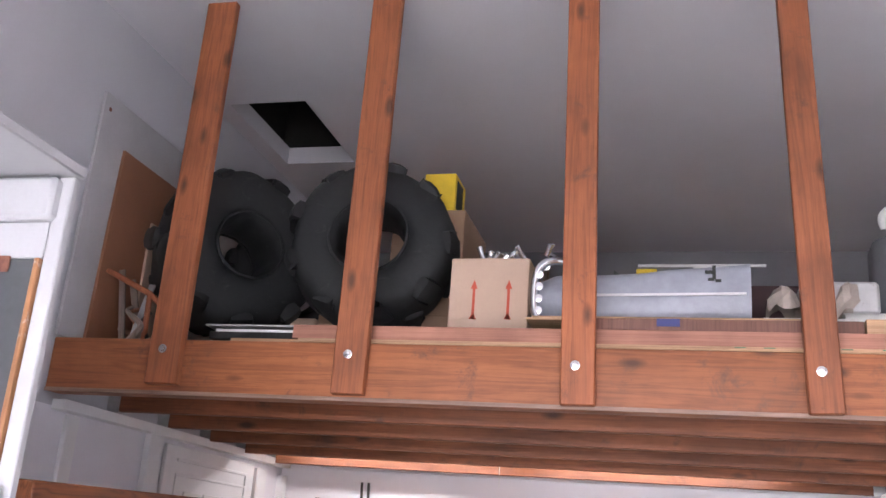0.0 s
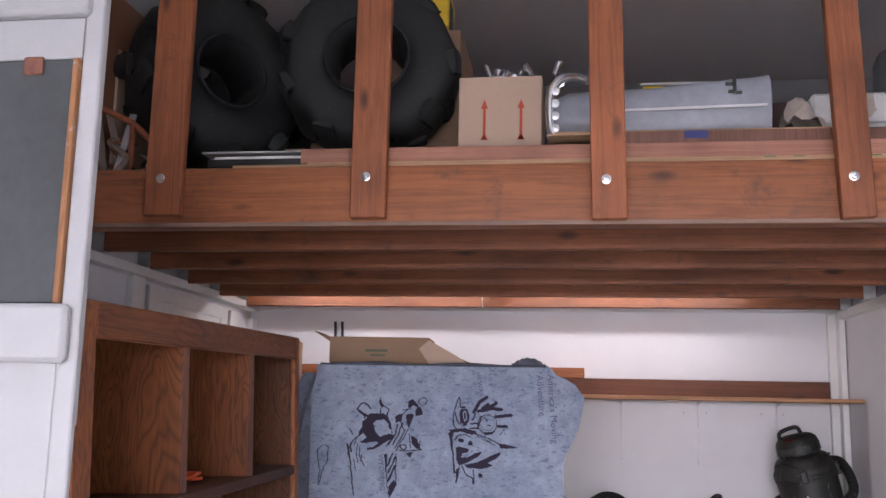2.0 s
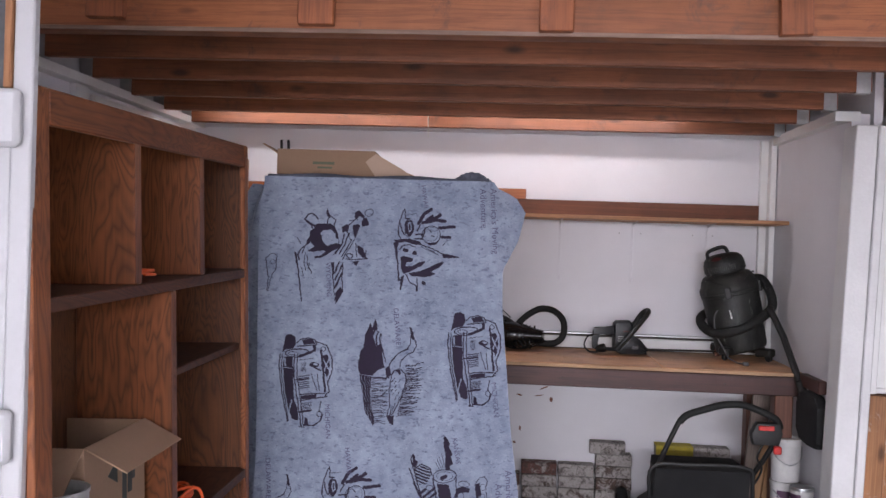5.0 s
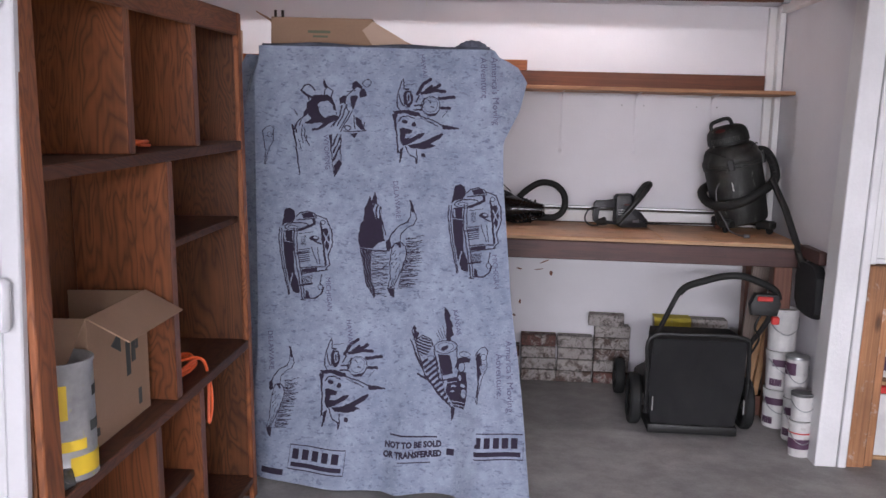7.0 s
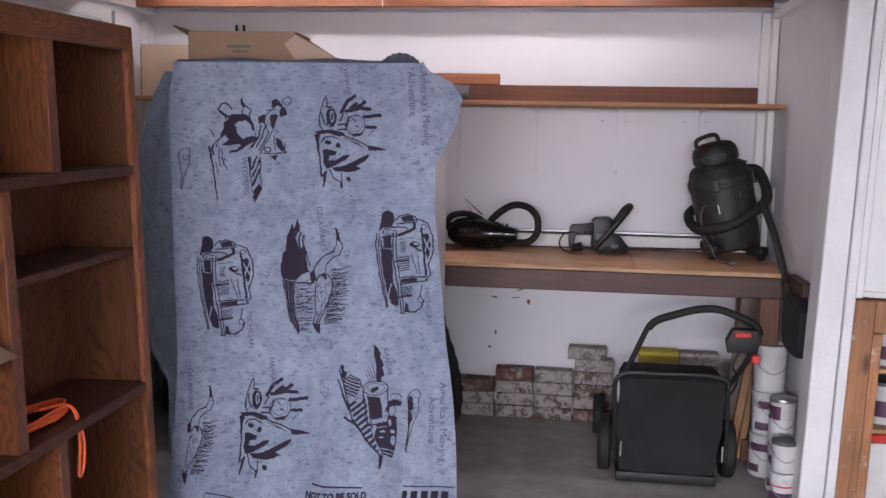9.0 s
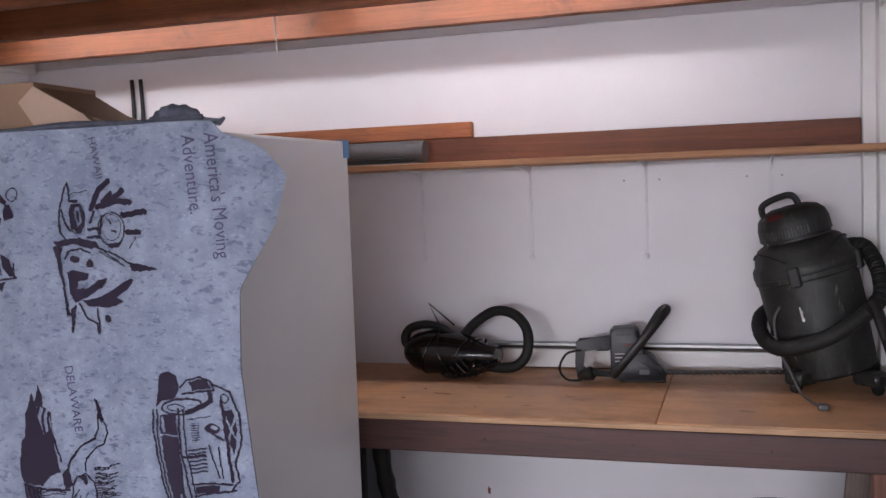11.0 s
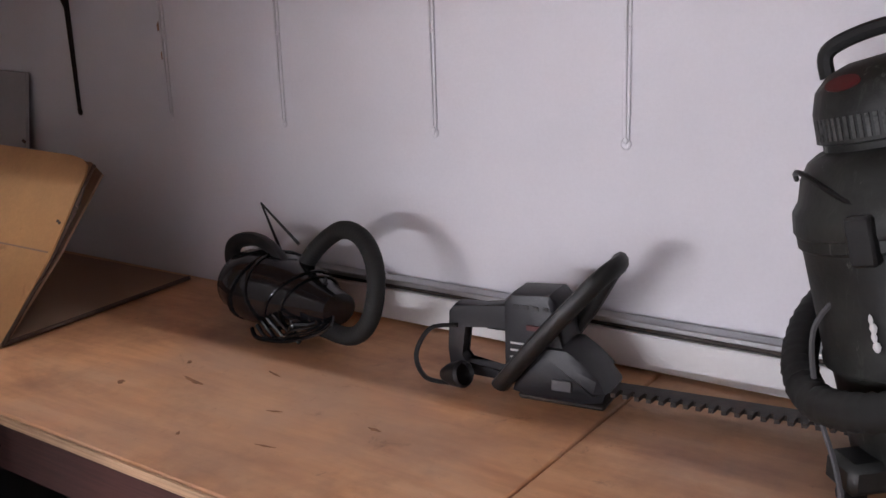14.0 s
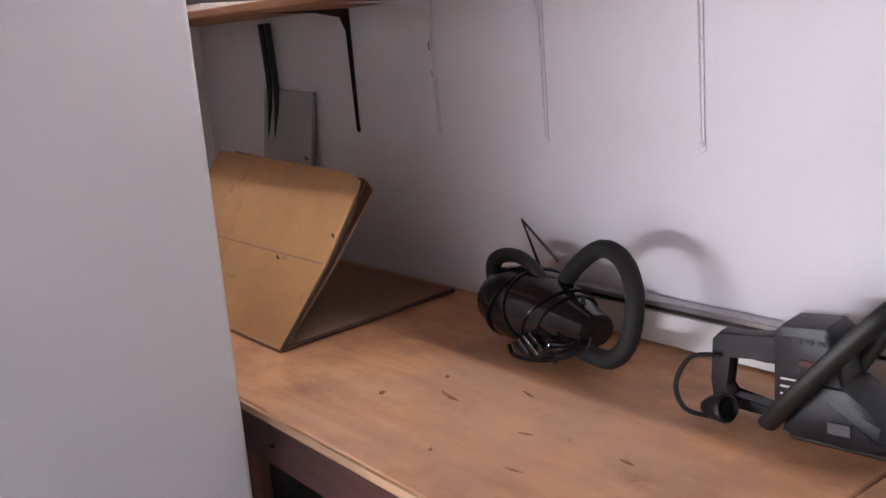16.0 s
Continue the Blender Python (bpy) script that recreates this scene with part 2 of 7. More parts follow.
CARDEDGE = surf("cardboard_dark_edge", (0.08, 0.05, 0.035), 0.9, var=0.2)
RUBBER = surf("old_rubber", (0.014, 0.015, 0.0155), 0.7, var=0.35, scale=7, fine=50, bump=0.35, dirt=(0.05, 0.048, 0.046), dirt_at=0.60)
BLACK = surf("black_plastic", (0.008, 0.008, 0.008), 0.52, var=0.2, scale=9, fine=130, bump=0.1)
GLOSSY = surf("glossy_black_plastic", (0.010, 0.010, 0.011), 0.12, var=0.2, scale=9, bump=0.0)
SCUFF = scuffed("scuffed_dusty_plastic", (0.008, 0.0087, 0.008), (0.050, 0.053, 0.047), 0.55)
WORNGREY = surf("dust_worn_grey_plastic", (0.075, 0.077, 0.073), 0.7, var=0.5, scale=16, fine=90, bump=0.3, dirt=(0.015, 0.015, 0.015), dirt_at=0.52)
DARKREDP = surf("faded_red_badge", (0.085, 0.012, 0.012), 0.5, var=0.2, scale=30, bump=0.0)
DUSTY = surf("dusty_black_plastic", (0.015, 0.0155, 0.0145), 0.5, var=0.3, scale=6, fine=60, bump=0.15, dirt=(0.075, 0.075, 0.07), dirt_at=0.62)
FABRIC = surf("black_fabric", (0.007, 0.007, 0.0082), 0.8, var=0.25, scale=5, fine=260, bump=0.3)
RIBBED = surf("ribbed_black_hose", (0.0075, 0.008, 0.0075), 0.68, var=0.2, scale=12, bump=0.1)
BLUEGREY = surf("dark_blue_grey_plastic", (0.011, 0.0115, 0.0145), 0.45, var=0.15, scale=10, fine=120, bump=0.1)
STEEL = surf("galvanised_steel", (0.48, 0.49, 0.50), 0.4, 0.85, var=0.15, scale=12, fine=60, bump=0.1)
BRIGHT = surf("bright_metal", (0.72, 0.72, 0.72), 0.22, 1.0, var=0.12, scale=20, bump=0.1)
DULL = surf("dull_metal_blade", (0.055, 0.045, 0.04), 0.5, 0.7, var=0.4, scale=18, bump=0.2, dirt=(0.10, 0.045, 0.02), dirt_at=0.58)
GREYPLASTIC = surf("grey_plastic_tube", (0.095, 0.092, 0.096), 0.45, var=0.1, scale=8, bump=0.05)
SLATE = surf("grey_chalkboard", (0.075, 0.08, 0.085), 0.75, var=0.2, scale=3, fine=50, bump=0.12)
GREYBOARD = surf("grey_fibre_board", (0.42, 0.41, 0.41), 0.75, var=0.08, scale=4, fine=90, bump=0.1)
BROWNBOARD = surf("brown_hardboard", (0.26, 0.115, 0.06), 0.6, var=0.1, scale=4, fine=90, bump=0.1)
DARKRED = surf("dark_red_board", (0.055, 0.018, 0.018), 0.6, var=0.15)
WRAP = surf("grey_plastic_wrap", (0.33, 0.345, 0.39), 0.33, var=0.14, scale=7, fine=35, bump=0.35)
PAPER = surf("crumpled_paper", (0.55, 0.47, 0.40), 0.8, var=0.15, scale=9, bump=0.2)
PVC = surf("white_pvc", (0.72, 0.72, 0.68), 0.35, var=0.06, scale=8, bump=0.0)
YELLOW = surf("yellow_print", (0.75, 0.52, 0.03), 0.55, var=0.08, scale=9, bump=0.05)
RED = surf("red_plastic", (0.60, 0.035, 0.03), 0.4, var=0.1, scale=9, bump=0.05)
ORANGE = surf("orange_cord_sheath", (0.80, 0.13, 0.035), 0.45, var=0.1, scale=9, bump=0.05)
PAIL = surf("white_pail_plastic", (0.66, 0.65, 0.64), 0.4, var=0.1, scale=9, fine=60, bump=0.1, dirt=(0.32, 0.28, 0.25), dirt_at=0.60)
TIN = surf("paint_tin", (0.42, 0.42, 0.42), 0.35, 0.6, var=0.2, scale=12, bump=0.1, dirt=(0.55, 0.52, 0.10), dirt_at=0.60)
FRIDGE = surf("white_enamel", (0.72, 0.72, 0.73), 0.33, var=0.03, scale=2, fine=200, bump=0.06)
BLUETAPE = surf("blue_tape", (0.10, 0.26, 0.50), 0.6, var=0.08)
HEM = surf("shadowed_hem_cloth", (0.10, 0.11, 0.145), 0.9, var=0.3, scale=14, fine=120, bump=0.3)
INKRED = plain("red_ink", (0.52, 0.09, 0.05), 0.8)
INKGREEN = plain("faded_green_ink", (0.13, 0.14, 0.09), 0.85)
INKDARK = plain("dark_ink", (0.05, 0.055, 0.05), 0.8)
INKPURPLE = surf("purple_ink", (0.024, 0.015, 0.036), 0.85, var=0.2, scale=30, fine=220, bump=0.0)
INKGREY = plain("faded_ink", (0.10, 0.09, 0.16), 0.85)
LABELWHITE = surf("white_label", (0.70, 0.69, 0.68), 0.5, var=0.08, scale=12, bump=0.0)
LABELPURPLE = surf("purple_label", (0.10, 0.045, 0.09), 0.5, var=0.15, scale=12, bump=0.0)
LABELBLUE = surf("blue_label", (0.16, 0.33, 0.52), 0.5, var=0.15, scale=12, bump=0.0)
GREENPAINT = surf("green_paint", (0.10, 0.22, 0.12), 0.7, var=0.2)
RUST = surf("rust_stain", (0.22, 0.09, 0.06), 0.8, var=0.3, scale=30)
RUSTPALE = surf("pale_rust_stain", (0.36, 0.21, 0.14), 0.8, var=0.4, scale=60)
HATCHDARK = surf("attic_dark_fill", (0.02, 0.018, 0.016), 0.9, var=0.3)


def concrete():
    m, n, l, p = nodes_of("worn_concrete")
    vec, _ = coords(n, l)
    a, b, c = noise_of(n, l, vec, 1.1, 6, 0.62, 0.4), noise_of(n, l, vec, 6, 8, 0.7), noise_of(n, l, vec, 90, 3)
    col = ramp(n, l, a, [(0.3, (0.30, 0.29, 0.28)), (0.7, (0.47, 0.455, 0.44))])
    col = mixed(n, l, col, ramp(n, l, b, [(0.35, (0.55, 0.54, 0.53)), (0.62, (1.1, 1.1, 1.1))]), 0.7, "MULTIPLY")
    col = mixed(n, l, col, ramp(n, l, c, [(0.3, (0.75, 0.75, 0.75)), (0.7, (1, 1, 1))]), 0.6, "MULTIPLY")
    l.new(col, p.inputs["Base Color"])
    l.new(ramp(n, l, b, [(0.3, (0.5, 0.5, 0.5)), (0.7, (0.85, 0.85, 0.85))]), p.inputs["Roughness"])
    bumped(n, l, p, c, 0.25, 0.003)
    return m


def blanket_cloth():
    m, n, l, p = nodes_of("recycled_felt_blanket")
    vec, _ = coords(n, l)
    col = ramp(n, l, noise_of(n, l, vec, 3.5, 5), [(0.3, (0.235, 0.275, 0.36)), (0.7, (0.315, 0.358, 0.445))])
    col = mixed(n, l, col, ramp(n, l, noise_of(n, l, vec, 20, 5, 0.7), [(0.35, (0.74, 0.76, 0.80)), (0.62, (1.1, 1.1, 1.1))]), 0.85, "MULTIPLY")
    for spin, dark, lo in (((0, 0.7, 0), (0.10, 0.12, 0.19), 0.62), ((0, -0.8, 0), (0.12, 0.14, 0.21), 0.625), ((0, 1.5, 0), (0.11, 0.13, 0.20), 0.635)):
        fleck, _ = coords(n, l, (36, 45, 74), spin)
        col = mixed(n, l, col, dark, ramp(n, l, noise_of(n, l, fleck, 1.0, 2, 0.5, 0.4), [(lo, (0, 0, 0)), (lo + 0.06, (0.55, 0.55, 0.55))]))
    v3, _ = coords(n, l, (100, 110, 160), (0, -0.7, 0))
    col = mixed(n, l, col, (0.50, 0.54, 0.62), ramp(n, l, noise_of(n, l, v3, 1.0, 2), [(0.60, (0, 0, 0)), (0.68, (0.3, 0.3, 0.3))]))
    l.new(col, p.inputs["Base Color"])
    p.inputs["Roughness"].default_value = 0.95
    p.inputs["Sheen Weight"].default_value = 0.15
    bumped(n, l, p, noise_of(n, l, vec, 160, 3), 0.4, 0.003)
    return m


def brick_clay():
    m, n, l, p = nodes_of("mortar_smeared_brick")
    vec, info = coords(n, l)
    a, b = noise_of(n, l, vec, 14, 8, 0.72, 0.5), noise_of(n, l, vec, 90, 4)
    clay = ramp(n, l, info.outputs["Random"], [(0.0, (0.17, 0.07, 0.058)), (0.12, (0.12, 0.075, 0.06)), (0.5, (0.105, 0.075, 0.062)), (1.0, (0.14, 0.105, 0.09))])
    at = n.new("ShaderNodeMath")
    at.operation = "MULTIPLY_ADD"
    at.inputs[1].default_value, at.inputs[2].default_value = 0.30, -0.05
    l.new(info.outputs["Random"], at.inputs[0])
    s = n.new("ShaderNodeMath")
    s.operation = "ADD"
    l.new(a, s.inputs[0])
    l.new(at.outputs[0], s.inputs[1])
    col = mixed(n, l, clay, (0.43, 0.395, 0.375), ramp(n, l, s.outputs[0], [(0.48, (0, 0, 0)), (0.56, (0.95, 0.95, 0.95))]))
    col = mixed(n, l, col, ramp(n, l, b, [(0.3, (0.7, 0.7, 0.7)), (0.7, (1.05, 1.05, 1.05))]), 0.8, "MULTIPLY")
    soot = noise_of(n, l, vec, 26, 6, 0.75, 0.8)
    col = mixed(n, l, col, (0.055, 0.042, 0.036), ramp(n, l, soot, [(0.50, (0, 0, 0)), (0.61, (0.85, 0.85, 0.85))]))
    l.new(col, p.inputs["Base Color"])
    p.inputs["Roughness"].default_value = 0.9
    bumped(n, l, p, a, 0.5, 0.005)
    return m


def tube_glow():
    m, n, l, p = nodes_of("lit_fluorescent_tube")
    p.inputs["Base Color"].default_value = (0.9, 0.9, 0.9, 1)
    p.inputs["Emission Color"].default_value = (0.99, 0.94, 1.0, 1)
    p.inputs["Emission Strength"].default_value = 36.0
    return m


CONCRETE, CLOTH, BRICK, GLOW = concrete(), blanket_cloth(), brick_clay(), tube_glow()
YELLOWBRICK = surf("yellow_painted_brick", (0.50, 0.40, 0.05), 0.85, var=0.2, scale=14, bump=0.4, dirt=(0.30, 0.27, 0.22), dirt_at=0.6)
GROUND = surf("driveway_concrete", (0.40, 0.39, 0.37), 0.9, var=0.2, scale=2, fine=200, bump=0.3)


# ---- building helpers ----
def box(bm, x0, x1, y0, y1, z0, z1, bev=0.0, seg=1, m=None):
    v = [bm.verts.new((x, y, z)) for x in (x0, x1) for y in (y0, y1) for z in (z0, z1)]
    f = [bm.faces.new([v[i] for i in q]) for q in ((0, 1, 3, 2), (4, 6, 7, 5), (0, 4, 5, 1), (2, 3, 7, 6), (0, 2, 6, 4), (1, 5, 7, 3))]
    if m is not None:
        bmesh.ops.transform(bm, matrix=m, verts=v)
    if bev:
        bmesh.ops.bevel(bm, geom=list({e for q in f for e in q.edges}), offset=bev, segments=seg, affect="EDGES", profile=0.6)


def ring_faces(bm, a, b):
    n = len(a)
    for i in range(n):
        bm.faces.new((a[i], a[(i + 1) % n], b[(i + 1) % n], b[i]))


def sweep(bm, pts, r, n=8, caps=True, flat=1.0, radii=None):
    """A round bar along a line of points."""
    pts = [Vector(p) for p in pts]
    rings, up = [], None
    for i, p in enumerate(pts):
        d = (pts[min(i + 1, len(pts) - 1)] - pts[max(i - 1, 0)]).normalized()
        if up is None:
            up = d.orthogonal().normalized()
        up = (up - d * up.dot(d)).normalized()
        side = d.cross(up)
        rr = radii[i] if radii else r
        rings.append([bm.verts.new(p + up * math.cos(a) * rr + side * math.sin(a) * rr * flat) for a in (2 * math.pi * k / n for k in range(n))])
    for a, b in zip(rings, rings[1:]):
        ring_faces(bm, a, b)
    if caps:
        bm.faces.new(rings[0][::-1])
        bm.faces.new(rings[-1])


def smooth_line(pts, k=6, closed=False):
    pts = [Vector(p) for p in pts]
    n, out = len(pts), []
    for i in range(n if closed else n - 1):
        g = [pts[(i + j) % n] if closed else pts[min(max(i + j, 0), n - 1)] for j in (-1, 0, 1, 2)]
        for s in range(k):
            t = s / k
            out.append(0.5 * (2 * g[1] + (g[2] - g[0]) * t + (2 * g[0] - 5 * g[1] + 4 * g[2] - g[3]) * t * t + (3 * g[1] - g[0] - 3 * g[2] + g[3]) * t ** 3))
    if not closed:
        out.append(pts[-1])
    return out


def lathe(bm, profile, n=24, m=None, wob=None, close=False):
    """A turned body: radius and height pairs round the z axis."""
    rings = []
    for j, (r, z) in enumerate(profile):
        ring = []
        for k in range(n):
            a = 2 * math.pi * k / n
            rr = r * (wob(a, z) if wob else 1)
            p = Vector((rr * math.cos(a), rr * math.sin(a), z))
            ring.append(bm.verts.new(m @ p if m is not None else p))
        rings.append(ring)
    for a, b in zip(rings, rings[1:]):
        ring_faces(bm, a, b)
    if close:
        ring_faces(bm, rings[-1], rings[0])
    else:
        if profile[0][0] > 0:
            bm.faces.new(rings[0][::-1])
        if profile[-1][0] > 0:
            bm.faces.new(rings[-1])


def prism(bm, poly, d0, d1, m=None, bev=0.0):
    """A plate: an outline in x, z pulled from y = d0 to d1."""
    a = [bm.verts.new((x, d0, z)) for x, z in poly]
    b = [bm.verts.new((x, d1, z)) for x, z in poly]
    fs = [bm.faces.new(a), bm.faces.new(b[::-1])]
    ring_faces(bm, b, a)
    if m is not None:
        bmesh.ops.transform(bm, matrix=m, verts=a + b)
    if bev:
        bmesh.ops.bevel(bm, geom=list({e for f in fs for e in f.edges}), offset=bev, segments=2, affect="EDGES", profile=0.6)


def mesh_of(name, bm, mat, angle=38):
    bmesh.ops.remove_doubles(bm, verts=bm.verts, dist=1e-5)
    bmesh.ops.recalc_face_normals(bm, faces=bm.faces)
    me = bpy.data.meshes.new(name)
    bm.to_mesh(me)
    bm.free()
    me.materials.append(mat)
    if angle:
        me.shade_smooth()
        me.set_sharp_from_angle(angle=radians(angle))
    return me


def part(name, bm, mat, parent, label="", m=None, angle=38):
    ob = new(name, mesh_of(name, bm, mat, angle))
    ob.parent = parent
    if m is not None:
        ob.matrix_basis = m
    return tagged(ob, label)


def share(name, me, parent, m):
    ob = new(name, me)
    ob.parent, ob.matrix_basis = parent, m
    return ob


def thing(name, m, label, category, group="", kind=""):
    """An empty at a thing's base, which carries its parts."""
    ob = new(name)
    ob.matrix_basis = m if isinstance(m, Matrix) else Matrix.Translation(m)
    ob.empty_display_size = 0.1
    return tagged(ob, label, category, group, kind)


def solo(name, bm, mat, label, category, group="", kind="", m=None, angle=38):
    ob = new(name, mesh_of(name, bm, mat, angle))
    if m is not None:
        ob.matrix_basis = m
    return tagged(ob, label, category, group, kind)


def boxpart(name, mat, parent, x0, x1, y0, y1, z0, z1, bev=0.0, label="", m=None):
    bm = bmesh.new()
    box(bm, x0, x1, y0, y1, z0, z1, bev)
    return part(name, bm, mat, parent, label, m)


def structure(name, mat, spans, label, bev=0.0):
    bm = bmesh.new()
    for s in spans:
        box(bm, *s, bev)
    return solo(name, bm, mat, label, "structure", kind="structure")


def words(text, size, m, mat, parent, name="lettering", depth=0.0006, bend=None, bold=0.0):
    """Writing in the built-in font, turned into a mesh."""
    c = bpy.data.curves.new(name, "FONT")
    c.body, c.size, c.extrude, c.align_x, c.align_y, c.resolution_u = text, size, depth, "CENTER", "CENTER", 2
    c.offset = bold
    o = bpy.data.objects.new(name, c)
    me = bpy.data.meshes.new_from_object(o)
    bpy.data.objects.remove(o)
    bpy.data.curves.remove(c)
    if bend:
        me.transform(m)
        for v in me.vertices:
            v.co = bend(v.co)
        m = Matrix()
    me.materials.clear()
    me.materials.append(mat)
    ob = new(name, me)
    ob.parent, ob.matrix_basis = parent, m
    return ob


# ---- the shell of the garage ----
LX, RX, BY, CZ = -2.13, 1.16, 5.0, 3.76
structure("ground", GROUND, [(-60, 60, -80, -5.72, -0.10, -0.04)], "pale concrete driveway outside the garage")
structure("floor", CONCRETE, [(LX - 0.1, 2.5, -5.72, 6.3, -0.12, 0.0)], "worn grey concrete garage floor with dark stains")
structure("wall_back_lower", WALL, [(LX - 0.1, RX + 0.1, BY, BY + 0.12, 0.0, 2.10)], "white painted board wall behind the workbench, scuffed")
structure("wall_back_upper", DIMWALL, [(LX - 0.1, 2.5, 5.99, 6.3, 2.0, CZ)], "plain wall at the back of the loft, shade put into its grey")
structure("wall_left", WALL, [(LX - 0.1, LX, -5.6, BY, 0.0, 2.10)], "white painted board wall with battens")
structure("wall_left_upper", CEIL, [(LX - 0.1, LX, -5.6, 6.2, 2.10, CZ)], "plaster wall above the loft floor, weaker light put into its grey")
structure("wall_partition_right", WALL, [(0, 0.08, -1.13, 0, 0.0, 2.09)], "white painted partition panel beside the workbench").matrix_basis = pose(RX, BY, 0, 0, 0, 2.0)
structure("wall_right", WALL, [(2.4, 2.5, -5.6, 6.2, 0.0, CZ)], "plain white garage wall")
structure("wall_front", WALL, [(LX - 0.1, LX + 0.12, -5.7, -5.6, 0.0, CZ), (1.45, 2.5, -5.7, -5.6, 0.0, CZ), (LX + 0.12, 1.45, -5.7, -5.6, 2.25, CZ)], "plain garage wall round the open vehicle door")
HX0, HX1, HY0, HY1 = -2.03, -1.62, 3.55, 4.31
structure("ceiling", CEILWHITE, [(LX - 0.1, 2.5, -5.7, HY0, CZ, CZ + 0.1), (LX - 0.1, 2.5, HY1, 6.3, CZ, CZ + 0.1), (LX - 0.1, HX0, HY0, HY1, CZ, CZ + 0.1), (HX1, 2.5, HY0, HY1, CZ, CZ + 0.1)], "flat grey-white plaster ceiling with an open attic hatch")
# added box over the hatch, coloured near black for the unlit space
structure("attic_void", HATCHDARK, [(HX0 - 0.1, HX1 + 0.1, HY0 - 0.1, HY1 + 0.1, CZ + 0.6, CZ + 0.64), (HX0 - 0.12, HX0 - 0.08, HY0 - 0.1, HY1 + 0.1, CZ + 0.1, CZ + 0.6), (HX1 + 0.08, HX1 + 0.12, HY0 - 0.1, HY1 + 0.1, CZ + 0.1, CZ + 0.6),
    (HX0 - 0.1, HX1 + 0.1, HY0 - 0.12, HY0 - 0.08, CZ + 0.1, CZ + 0.6), (HX0 - 0.1, HX1 + 0.1, HY1 + 0.08, HY1 + 0.12, CZ + 0.1, CZ + 0.6)], "unseen box above the open attic hatch, darkness put into its colour")

# battens, plates and the white door on the left wall
for nm, spans in (("wall_batten", [(LX, LX + 0.02, 2.84, 2.92, 0, 2.08)]), ("wall_batten", [(LX, LX + 0.03, 3.44, 3.56, 0, 2.09)]), ("wall_batten", [(LX, LX + 0.05, 4.55, 4.68, 0, 2.05)]),
                  ("wall_batten", [(LX, LX + 0.04, 4.93, 5.0, 0, 2.04)])):
    structure(nm, WHITE, spans, "white painted upright batten on the wall", 0.004)
structure("top_plate_left", WHITE, [(LX, LX + 0.06, 2.75, 4.98, 2.085, 2.125)], "white painted top plate carrying the joists", 0.003)
structure("top_plate_right", WHITE, [(RX - 0.03, RX + 0.08, 3.87, 4.98, 2.055, 2.10)], "white painted top plate on the partition", 0.003)
structure("corner_trim", WHITE, [(1.085, 1.155, 4.965, 4.998, 0.9, 2.09), (1.125, 1.158, 4.90, 4.965, 0.9, 2.09)], "white painted corner trim", 0.004)
door = thing("door_1", (LX + 0.02, 3.58, 0), "white painted panelled side door, shut, with a small glazed slot", "door", kind="structure")
boxpart("door_leaf", WHITE, door, 0.0, 0.02, 0, 0.95, 0.0, 2.06, 0.003)
for y0, y1, z0, z1 in ((0.10, 0.85, 1.99, 2.005), (0.10, 0.85, 1.925, 1.937), (0.10, 0.112, 1.2, 1.925), (0.838, 0.85, 1.2, 2.005), (0.10, 0.85, 1.2, 1.212)):
    boxpart("moulding", WHITE, door, 0.02, 0.028, y0, y1, z0, z1, 0.002)
for k in range(3):
    boxpart("pane", PVC, door, 0.018, 0.026, 0.20 + k * 0.2, 0.37 + k * 0.2, 1.78, 1.86, 0.002)

# ---- the loft: beam, joists, hangers, deck ----
JZ = lambda y: 2.1445 - 0.024 * (y - 2.7)
bm = bmesh.new()
box(bm, LX, 2.4, 2.692, 2.782, 2.146, 2.352, 0.008, 2)
solo("loft_beam", bm, FIR, "heavy orange-brown stained timber beam along the loft's edge", "beam", kind="structure")
structure("beam_edge", DUSTEDGE, [(LX, 2.4, 2.6885, 2.6925, 2.1455, 2.160)], "dusty pale lower edge of the loft beam", 0.001)
# joists: the beam's fir again, with shade put into a darker base colour
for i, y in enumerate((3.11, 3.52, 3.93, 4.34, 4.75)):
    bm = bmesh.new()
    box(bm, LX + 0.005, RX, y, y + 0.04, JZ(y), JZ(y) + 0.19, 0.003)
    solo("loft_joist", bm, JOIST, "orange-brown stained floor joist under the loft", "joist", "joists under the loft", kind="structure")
    for side in (LX + 0.004, RX - 0.062):
        hz = JZ(y)
        bm = bmesh.new()
        box(bm, side, side + 0.055, y - 0.004, y, hz - 0.002, hz + 0.12)
        box(bm, side, side + 0.055, y + 0.04, y + 0.044, hz - 0.002, hz + 0.12)
        box(bm, side, side + 0.055, y - 0.004, y + 0.044, hz - 0.005, hz - 0.001)
        solo("joist_hanger", bm, STEEL, "galvanised steel joist hanger at a joist's end", "bracket", "joist hangers")
bm = bmesh.new()
for k, (x0, x1) in enumerate(((LX + 0.005, -0.86), (-0.855, 0.36), (0.365, 1.6), (1.605, 2.39))):
    box(bm, x0, x1, 2.795, 4.33, 2.33, 2.345)
    box(bm, x0, x1, 4.79, 6.19, 2.33, 2.345)
solo("loft_deck", bm, SHELFWOOD, "bare board deck of the storage loft", "deck", kind="structure")
structure("partition_head", WALL, [(LX, 2.4, 5.0, 5.10, 2.101, 2.329)], "white wall strip between the joists and the wall")
